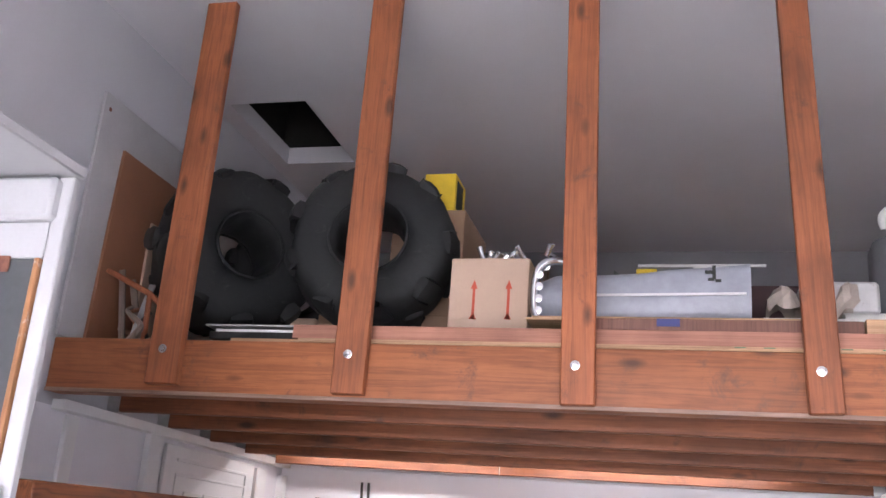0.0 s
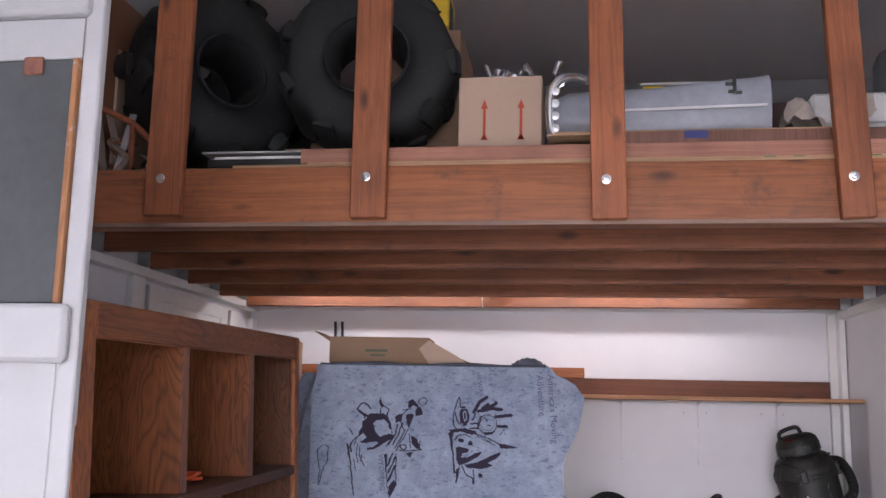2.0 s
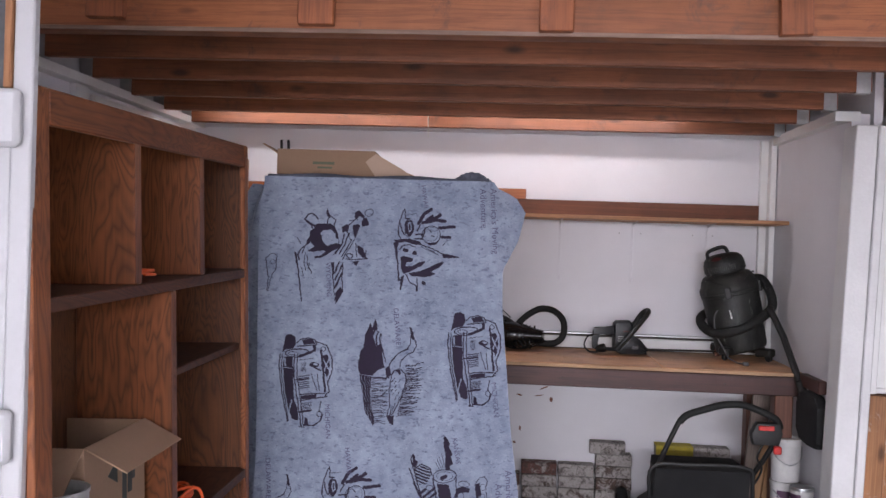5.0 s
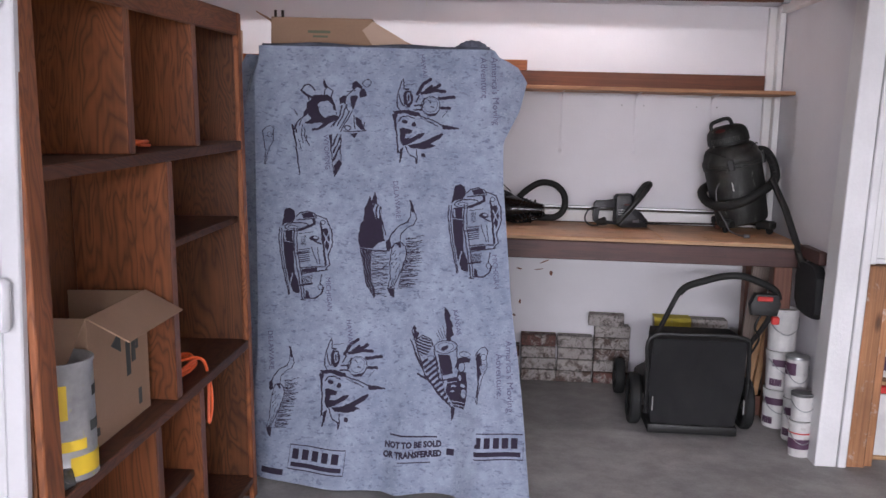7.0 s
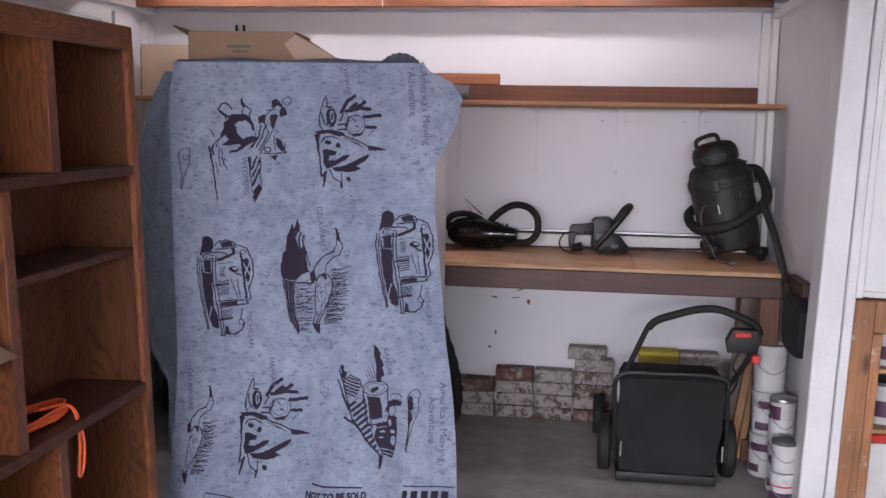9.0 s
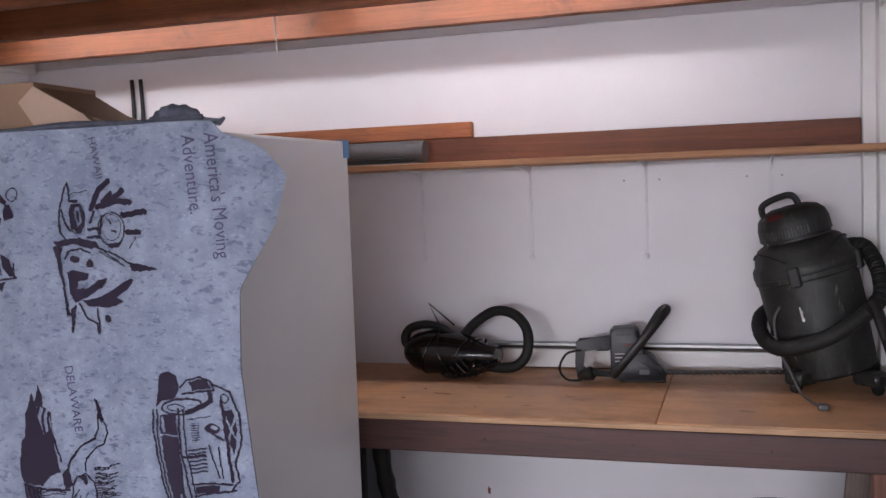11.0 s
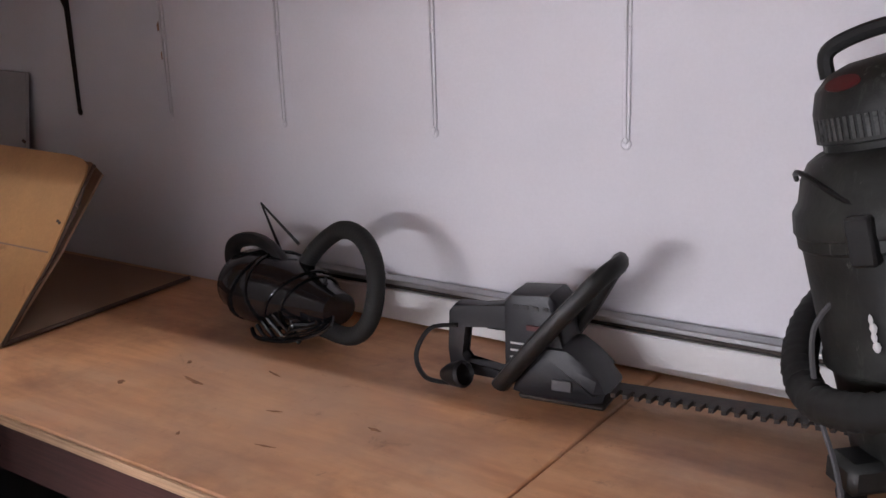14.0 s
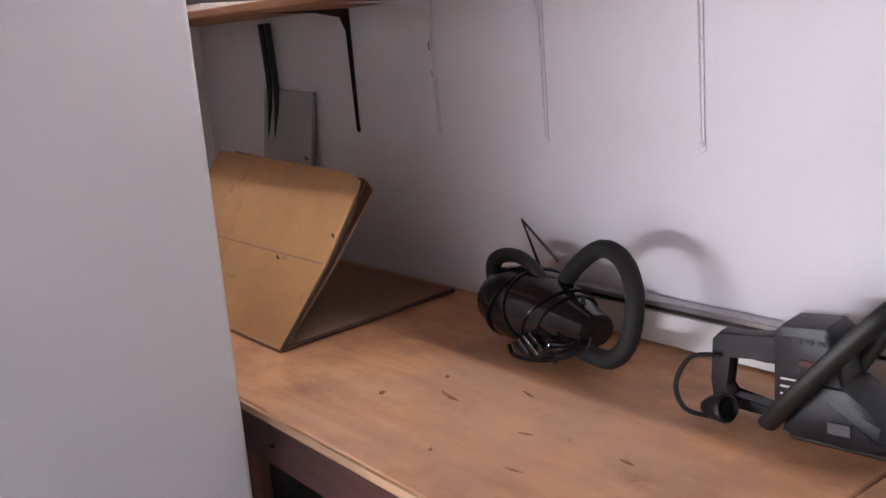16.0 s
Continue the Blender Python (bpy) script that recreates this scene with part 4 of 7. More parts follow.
prism(b, [(-0.035, 0.012), (0.0, 0.004), (0.09, 0.002), (0.135, 0.012), (0.142, 0.034), (0.122, 0.055), (0.10, 0.085), (0.07, 0.105), (0.03, 0.105), (-0.02, 0.07)], -0.056, 0.05, bev=0.022)
part("gear_case", b, BLUEGREY, ht)
b = bmesh.new()
box(b, -0.02, 0.135, -0.05, 0.05, 0.0, 0.012, 0.004)
part("base_plate", b, DULL, ht)
boxpart("data_plate", GREYPLASTIC, ht, 0.045, 0.080, -0.0605, -0.057, 0.03, 0.05, 0.001)
b = bmesh.new()
prism(b, [(-0.03, 0.165), (-0.03, 0.112), (-0.075, 0.108), (-0.10, 0.116), (-0.140, 0.112), (-0.148, 0.05), (-0.138, 0.036), (-0.03, 0.030), (-0.03, 0.012), (-0.145, 0.016), (-0.168, 0.03), (-0.172, 0.06), (-0.168, 0.135), (-0.155, 0.150), (-0.10, 0.152)], -0.017, 0.017, bev=0.005)
part("rear_handle", b, BLUEGREY, ht)
boxpart("trigger", BLACK, ht, -0.10, -0.055, -0.007, 0.007, 0.105, 0.125, 0.003)
b = bmesh.new()
sweep(b, smooth_line([(-0.045, -0.07, 0.028), (0.0, -0.085, 0.085), (0.07, -0.085, 0.17), (0.125, -0.06, 0.235), (0.145, -0.01, 0.252), (0.125, 0.04, 0.235), (0.075, 0.06, 0.15), (0.03, 0.05, 0.08)], 7), 0.017, 10, flat=0.75)
part("front_bail_handle", b, DUSTY, ht, "worn black bail handle")
b = bmesh.new()
box(b, 0.11, 0.56, -0.016, 0.016, 0.022, 0.031)
part("blade_bar", b, DULL, ht)
for k in range(21):
    b = bmesh.new()
    prism(b, [(-0.007, 0), (-0.003, 0.024), (0.005, 0.024), (0.009, 0)], 0.0, 0.008, Matrix.Translation((0.125 + k * 0.02, -0.016, 0.025)) @ Matrix.Rotation(radians(90), 4, "X"))
    part("tooth", b, DULL, ht)
boxpart("blade_tip", RUST, ht, 0.54, 0.575, -0.015, 0.015, 0.0, 0.05, 0.006)
boxpart("blade_bolt", BRIGHT, ht, 0.105, 0.125, -0.03, -0.012, 0.02, 0.045, 0.003)
b = bmesh.new()
sweep(b, smooth_line([(-0.15, -0.02, 0.11), (-0.20, -0.03, 0.10), (-0.225, -0.04, 0.05), (-0.20, -0.055, 0.014), (-0.15, -0.06, 0.012)], 6), 0.0045, 6)
part("cord_tail", b, BLACK, ht)
b = bmesh.new()
lathe(b, [(0.0001, 0), (0.012, 0.0), (0.021, 0.02), (0.025, 0.05), (0.021, 0.055), (0.019, 0.045), (0.0001, 0.04)], 16, pose(-0.16, -0.055, 0.026, 0, 75, -20))
part("plug_socket", b, BLACK, ht)

# ---- shop vacuum ----
sv = thing("shop_vacuum", pose(0.978, 4.785, 0.9) @ Matrix.Diagonal((0.91, 0.91, 0.925, 1)), "dusty black shop vacuum with its hose wrapped round, on the bench", "shop vacuum")
M = Matrix.Translation((0, 0, 0.05)) @ Matrix.Rotation(radians(-13.8), 4, "Y")
MT = Matrix.Rotation(radians(-13.8), 4, "Y")
b = bmesh.new()
lathe(b, [(0.0001, 0), (0.128, 0), (0.142, 0.01), (0.147, 0.03), (0.153, 0.16), (0.163, 0.165), (0.163, 0.175), (0.16, 0.18), (0.163, 0.33), (0.168, 0.335), (0.168, 0.35)], 36, M)
part("drum", b, SCUFF, sv)
b = bmesh.new()
lathe(b, [(0.168, 0.351), (0.171, 0.357), (0.168, 0.383), (0.158, 0.396), (0.150, 0.425), (0.136, 0.447), (0.122, 0.456), (0.112, 0.459), (0.112, 0.468), (0.119, 0.471), (0.118, 0.512), (0.110, 0.540), (0.090, 0.560), (0.060, 0.570), (0.0001, 0.574)], 36, Matrix.Translation((0, 0, 0.05)) @ Matrix.Rotation(radians(-13.8), 4, "Y"))
part("motor_head", b, SCUFF, sv)
for k in range(17):
    b = bmesh.new()
    a = radians(208 + k * 5)
    box(b, 0.115, 0.1205, -0.0028, 0.0028, 0.476, 0.506, m=M @ Matrix.Rotation(a, 4, "Z"))
    part("vent_rib", b, WORNGREY, sv)
b = bmesh.new()
sweep(b, smooth_line([(-0.075, -0.02, 0.605), (-0.07, -0.02, 0.64), (-0.02, -0.02, 0.655), (0.03, -0.02, 0.652), (0.045, -0.02, 0.61)], 6), 0.011, 8)
part("top_handle", b, BLACK, sv, m=MT)
b = bmesh.new()
lathe(b, [(0.0001, 0.0), (0.03, 0.0), (0.03, 0.003), (0.0001, 0.004)], 20, M @ Matrix.Rotation(radians(-122), 4, "Z") @ Matrix.Translation((0.101, 0, 0.5465)) @ Matrix.Rotation(radians(46), 4, "Y") @ Matrix.Diagonal((0.42, 1, 1, 1)))
part("red_badge", b, DARKREDP, sv)
b = bmesh.new()
sweep(b, [(0.154 * math.cos(t_), 0.154 * math.sin(t_), 0.412 - 0.03 * math.sin(3 * t_)) for t_ in (radians(190 + 8 * k) for k in range(20))], 0.004, 6)
part("slack_cord", b, BLACK, sv, m=M)
for a in (255, 345, 75):
    b = bmesh.new()
    box(b, 0.160, 0.182, -0.018, 0.018, 0.32, 0.385, 0.004, m=M @ Matrix.Rotation(radians(a), 4, "Z"))
    part("latch", b, BLACK, sv)
for a in (225, 315, 45, 135):
    b = bmesh.new()
    mm = Matrix.Rotation(radians(a), 4, "Z")
    box(b, 0.10, 0.20, -0.035, 0.035, 0.028, 0.075, 0.010, m=mm)
    foot = part("caster_foot", b, DUSTY, sv)
    b = bmesh.new()
    lathe(b, [(0.0001, -0.011), (0.018, -0.011), (0.021, -0.006), (0.021, 0.006), (0.018, 0.011), (0.0001, 0.011)], 16, mm @ Matrix.Translation((0.175, 0, 0.021)) @ Matrix.Rotation(radians(90), 4, "X"))
    part("caster_wheel", b, BLACK, foot)
b = bmesh.new()
line = smooth_line([(0.15, 0.07, 0.44), (0.205, 0.03, 0.43), (0.222, -0.03, 0.385), (0.222, -0.08, 0.32), (0.20, -0.125, 0.27), (0.13, -0.175, 0.235), (0.0, -0.205, 0.195), (-0.125, -0.15, 0.185), (-0.178, -0.04, 0.22), (-0.165, 0.10, 0.27), (-0.05, 0.19, 0.30)], 16)
sweep(b, line, 0.026, 12, radii=[0.026 + 0.0016 * math.sin(i * 2.6) for i in range(len(line))])
part("hose", b, RIBBED, sv, "ribbed black hose", m=MT)
b = bmesh.new()
sweep(b, smooth_line([(-0.155, -0.11, 0.30), (-0.19, -0.12, 0.24), (-0.175, -0.13, 0.14), (-0.14, -0.16, 0.07), (-0.115, -0.20, 0.02), (-0.085, -0.275, 0.006), (-0.06, -0.34, 0.006)], 6), 0.0042, 6)
part("power_cord", b, GREYPLASTIC, sv)
b = bmesh.new()
box(b, -0.075, -0.042, -0.365, -0.338, 0.0, 0.02, 0.004)
part("plug", b, GREYPLASTIC, sv)
for z, w in ((0.262, 0.007), (0.275, 0.005), (0.287, 0.0065), (0.298, 0.004)):
    b = bmesh.new()
    lathe(b, [(0.0001, -0.008), (w * 0.6, -0.006), (w, 0.0), (w * 0.7, 0.005), (0.0001, 0.008)], 9, Matrix.Translation((-0.041 + (w - 0.005) * 0.6, -0.159, z)) @ Matrix.Diagonal((0.8, 0.5, 1, 1)))
    part("white_smear", b, LABELWHITE, sv, m=MT)
wd = thing("vacuum_wand", pose(1.075, 4.62, 1.18), "straight black vacuum wand leaning past the bench's end", "vacuum wand")
b = bmesh.new()
sweep(b, [(0, 0.0, 0.0), (0.03, -0.16, -0.13), (0.045, -0.40, -0.32)], 0.017, 12)
part("tube", b, BLACK, wd)
b = bmesh.new()
sweep(b, [(0.0455, -0.405, -0.324), (0.049, -0.47, -0.375)], 0.02, 12)
part("end_collar", b, DUSTY, wd)

# ---- folded carton lying open on the bench ----
fc = thing("folded_carton", (-0.672, 4.435, 0.9), "flattened tan cardboard carton folded over on the bench", "carton")
# light and shade put into two cardboard colours: raised panel lit, others darker
b = bmesh.new()
prism(b, [(-0.75, 0.0), (0.0, 0.0), (0.022, 0.21), (0.014, 0.385), (0.004, 0.408), (-0.02, 0.42), (-0.06, 0.426), (-0.73, 0.445)], 0, 0.006, pose(0, 0, 0.003, -36.0, 0, 0), bev=0.0015)
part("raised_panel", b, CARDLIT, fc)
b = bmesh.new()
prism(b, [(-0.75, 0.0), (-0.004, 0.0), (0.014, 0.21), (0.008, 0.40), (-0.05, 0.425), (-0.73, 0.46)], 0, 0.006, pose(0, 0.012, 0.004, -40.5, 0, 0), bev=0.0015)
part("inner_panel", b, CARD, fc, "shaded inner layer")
b = bmesh.new()
box(b, -0.74, 0.012, -0.0012, 0.0, 0.205, 0.2085, m=pose(0, 0, 0.003, -36.0, 0, 0))
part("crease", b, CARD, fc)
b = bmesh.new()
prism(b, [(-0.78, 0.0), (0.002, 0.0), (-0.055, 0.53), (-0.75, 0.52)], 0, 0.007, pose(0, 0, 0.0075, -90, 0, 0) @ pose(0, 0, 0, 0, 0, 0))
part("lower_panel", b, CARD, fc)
b = bmesh.new()
sweep(b, [(0.003, 0.006, 0.006), (0.021, 0.136, 0.172), (0.019, 0.20, 0.262), (0.021, 0.216, 0.290), (0.013, 0.252, 0.330)], 0.0045, 6, radii=[0.005, 0.004, 0.006, 0.003, 0.004])
part("torn_edge", b, CARDEDGE, fc)
b = bmesh.new()
sweep(b, [(0.003, 0.003, 0.006), (-0.02, 0.24, 0.007), (-0.055, 0.525, 0.007)], 0.0048, 6)
part("lower_edge", b, CARDEDGE, fc)
for u, v in ((-0.10, 0.255), (-0.40, 0.33), (-0.24, 0.12), (-0.08, 0.30)):
    b = bmesh.new()
    box(b, u, u + 0.016, -0.0012, 0.001, v, v + 0.006, m=pose(0, 0, 0.003, -36.0, 0, 0) @ pose(0, 0, 0, 0, 20, 0))
    part("scratch", b, CARDEDGE, fc)
# dark stuff under the bench behind the refrigerator
b = bmesh.new()
line = smooth_line([(-0.47, 4.62, 0.75), (-0.435, 4.60, 0.55), (-0.37, 4.58, 0.36), (-0.34, 4.58, 0.2), (-0.37, 4.60, 0.05), (-0.50, 4.58, 0.034), (-0.70, 4.58, 0.034)], 8)
sweep(b, line, 0.03, 10, radii=[0.03 + 0.003 * math.sin(i * 2.0) for i in range(len(line))])
solo("drain_hose", b, RIBBED, "thick black hose hanging under the workbench", "hose")
# plain near-black box that fills the space behind the hose
b = bmesh.new()
box(b, -1.9, -0.52, 4.62, 4.80, 0.0, 0.72, 0.01)
solo("dark_cabinet", b, surf("near_black_fill", (0.02, 0.018, 0.017), 0.6), "plain near-black block filling the space under the workbench", "cabinet")

# ---- refrigerator under a moving blanket ----
fr = thing("refrigerator", (-0.78, 3.86, 0), "white enamelled refrigerator hidden under a moving blanket", "refrigerator")
b = bmesh.new()
box(b, -0.42, 0.426, -0.33, 0.333, 0.03, 1.698, 0.012, 3)
part("cabinet", b, FRIDGE, fr)
for z0, z1 in ((0.06, 1.10), (1.11, 1.694)):
    boxpart("door", FRIDGE, fr, -0.42, 0.42, -0.395, -0.335, z0, z1, 0.012)
boxpart("plinth", BLACK, fr, -0.40, 0.40, -0.30, 0.31, 0.0, 0.03)
boxpart("tape_strip", BLUETAPE, fr, 0.375, 0.4295, 0.295, 0.335, 1.6985, 1.7005, 0, "strip of blue masking tape")
boxpart("tape_strip", BLUETAPE, fr, 0.4265, 0.4285, 0.298, 0.334, 1.65, 1.70, 0, "strip of blue masking tape")
b = bmesh.new()
lathe(b, [(0.0001, -0.012), (0.022, -0.012), (0.026, -0.006), (0.026, 0.006), (0.022, 0.012), (0.0001, 0.012)], 18, Matrix.Translation((0.445, 0.31, 0.026)) @ Matrix.Rotation(radians(90), 4, "Y"))
part("caster", b, PVC, fr)


def lerp_of(x, rows):
    return float(np.interp(x, [r[0] for r in rows], [r[1] for r in rows]))


def cloth_y(x, z):
    """How far back the hanging blanket lies at a width and a height."""
    kick = lerp_of(x, [(-1.3, 0.19), (-1.03, 0.29), (-0.68, 0.31), (-0.62, 0.36), (-0.40, 0.31), (-0.32, 0.39), (-0.05, 0.35)])
    low = max(0.0, (0.62 - z) / 0.62)
    folds = 0.006 * math.sin(x * 14 + z * 2.1 + 2 * math.sin(z * 1.7)) * math.sin(z * 2.0 + x * 3) + 0.010 * math.sin(x * 9 + z * 1.1) * (1 - z / 2.2) + 0.006 * math.sin(x * 23 - z * 2.5) + 0.012 * max(0, z - 1.3) * math.sin(x * 31 + z * 6)
    corner = 0.11 * max(0.0, (x + 0.36) / 0.2) ** 1.5 * min(1, max(0, (z - 1.2) / 0.3))
    return 3.405 - kick * low ** 1.7 + folds * (0.75 + low) + corner + 0.02 * max(0, z - 1.55)


def left_edge(z):
    return lerp_of(z, [(0, -1.225), (0.3, -1.245), (1.4, -1.262), (1.6, -1.262), (1.68, -1.245)])


def right_edge(z):
    return lerp_of(z, [(0, -0.105), (0.35, -0.15), (0.7, -0.205), (1.2, -0.255), (1.36, -0.262), (1.48, -0.205), (1.60, -0.178), (1.66, -0.22), (1.70, -0.31)])


blanket = thing("moving_blanket", (-0.03, 0.012, 0), "blue-grey felt moving blanket with purple prints draped over the refrigerator", "blanket")
b = bmesh.new()
NX, NZ = 70, 90
grid = []
for j in range(NZ + 12):
    row = []
    for i in range(NX + 1):
        s = i / NX
        if j <= NZ:
            z = 0.012 + (1.711 - 0.012) * j / NZ
            x = left_edge(z) + (right_edge(z) - left_edge(z)) * s
            y = cloth_y(x, z)
        else:
            k = (j - NZ) / 11
            z = 1.711 + 0.011 * math.sin(min(1, k * 2.2) * math.pi / 2) + 0.004 * math.sin(s * 40 + k * 5)
            x = left_edge(1.70) + 0.01 + (right_edge(1.70) - left_edge(1.70) - 0.02) * s
            y = cloth_y(x, 1.70) + 0.02 + 0.42 * k * (1 - 0.85 * s ** 5)
        row.append(b.verts.new((x, y, z)))
    grid.append(row)
for j in range(len(grid) - 1):
    for i in range(NX):
        b.faces.new((grid[j][i], grid[j][i + 1], grid[j + 1][i + 1], grid[j + 1][i]))
bmesh.ops.recalc_face_normals(b, faces=b.faces)
bmesh.ops.solidify(b, geom=b.faces[:], thickness=-0.006)
part("cloth", b, CLOTH, blanket, angle=70)
# the flap that hangs off its side
b = bmesh.new()
grid = []
for j in range(41):
    z = 0.10 + 1.58 * j / 40
    w = lerp_of(z, [(0.1, 0.06), (0.45, 0.12), (0.60, 0.30), (0.84, 0.39), (1.1, 0.33), (1.4, 0.24), (1.6, 0.14), (1.68, 0.10)])
    grid.append([b.verts.new((left_edge(z) + 0.020 - w * (0.92 * s - 0.08 * math.sin(s * 7 + z * 2)), cloth_y(-1.24, z) + 0.055 + w * 0.50 * s + 0.012 * math.sin(s * 9 + z * 5), z + 0.02 * s * math.sin(z * 4))) for s in (k / 14 for k in range(15))])
for j in range(40):
    for i in range(14):
        b.faces.new((grid[j][i], grid[j][i + 1], grid[j + 1][i + 1], grid[j + 1][i]))
bmesh.ops.solidify(b, geom=b.faces[:], thickness=0.006)
part("side_flap", b, CLOTH, blanket, angle=70)
# rolled hem along the top edge and its lump
# dark hem colour stands for the shadow between roll and cloth
b = bmesh.new()
sweep(b, [(x, cloth_y(x, 1.70) + 0.012 + 0.003 * math.sin(x * 30), 1.721 + 0.004 * math.sin(x * 17)) for x in np.linspace(-1.235, -0.33, 40)], 0.009, 8)
part("hem", b, HEM, blanket, "rolled hem with its shadow line put into the colour")
b = bmesh.new()
sweep(b, smooth_line([(-0.46, 3.435, 1.722), (-0.43, 3.43, 1.733), (-0.40, 3.425, 1.738), (-0.36, 3.43, 1.733), (-0.345, 3.45, 1.717)], 6), 0.02, 10, radii=[0.008 + 0.010 * math.sin(i / 24 * math.pi) + 0.002 * math.sin(i * 1.7) for i in range(25)])
part("rolled_fold", b, HEM, blanket, "curled hem in the same darkened cloth")


# ---- prints on the blanket: flat ink on the cloth ----
CELL = 0.0018


def ink_mesh(name, x0, z0, w, h, mask, mat, label=""):
    nx, nz = int(w / CELL), int(h / CELL)
    p, q = np.meshgrid((np.arange(nx) + 0.5) / nx * (w / h), (np.arange(nz) + 0.5) / nz)
    on = mask(p, q, w / h)
    bmi, made = bmesh.new(), {}

    def corner(i, k):
        if (i, k) not in made:
            x, z = x0 + i * CELL, z0 + k * CELL
            made[i, k] = bmi.verts.new((x, cloth_y(x, z) - 0.0082, z))
        return made[i, k]
    for k, i in zip(*np.nonzero(on)):
        x = x0 + (i + 1) * CELL
        if left_edge(z0 + k * CELL) + 0.004 < x < right_edge(z0 + k * CELL) - 0.006:
            bmi.faces.new((corner(i, k), corner(i + 1, k), corner(i + 1, k + 1), corner(i, k + 1)))
    return part(name, bmi, mat, blanket, label, angle=0)


def stroke(p, q, pts, w):
    on = np.zeros(p.shape, bool)
    for (ax, ay), (bx, by) in zip(pts, pts[1:]):
        dx, dy = bx - ax, by - ay
        t = np.clip(((p - ax) * dx + (q - ay) * dy) / (dx * dx + dy * dy + 1e-9), 0, 1)
        on |= (p - ax - t * dx) ** 2 + (q - ay - t * dy) ** 2 < w * w
    return on


def oval(p, q, cx, cy, rx, ry, turn=0.0):
    c, s = math.cos(turn), math.sin(turn)
    u, v = (p - cx) * c + (q - cy) * s, -(p - cx) * s + (q - cy) * c
    return (u / rx) ** 2 + (v / ry) ** 2 < 1


def ringed(p, q, cx, cy, rx, ry, w, turn=0.0):
    return oval(p, q, cx, cy, rx, ry, turn) & ~oval(p, q, cx, cy, rx - w, ry - w, turn)


def inside(x, y, pts):
    """Even-odd test of a whole grid against one outline."""
    on = np.zeros(x.shape, bool)
    for (ax, ay), (bx, by) in zip(pts, pts[1:] + pts[:1]):
        on ^= ((ay > y) != (by > y)) & (x < (bx - ax) * (y - ay) / (by - ay + 1e-9) + ax)
    return on


def edge_of(x, y, pts, w, closed=True):
    return stroke(x, y, pts + pts[:1] if closed else pts, w)


def pen(p, q, a, wide, high, x0, y0, seed):
    """Drawing units, y down, with a slightly shaky hand."""
    f = np.random.RandomState(seed).uniform(0.05, 0.12, 4)
    x, y = x0 + p / a * wide, y0 + (1 - q) * high
    return x + 1.2 * np.sin(y * f[0] + 1) + 0.8 * np.sin(y * f[1] * 2.6 + x * 0.1), y + 1.2 * np.sin(x * f[2]) + 0.8 * np.sin(x * f[3] * 2.6 + 2)


def lines(x, y, rows):
    on = np.zeros(x.shape, bool)
    for w, *pts in rows:
        on |= stroke(x, y, pts, w)
    return on


def scratch(x, y, seed, thin):
    """Fine light lines scraped out of a dark patch."""
    r = np.random.RandomState(seed)
    return np.sin(x * r.uniform(0.3, 0.45) + y * r.uniform(-0.2, 0.2) + 1.6 * np.sin(y * r.uniform(0.04, 0.08)) + 1.2 * np.sin(x * r.uniform(0.04, 0.08))) > thin


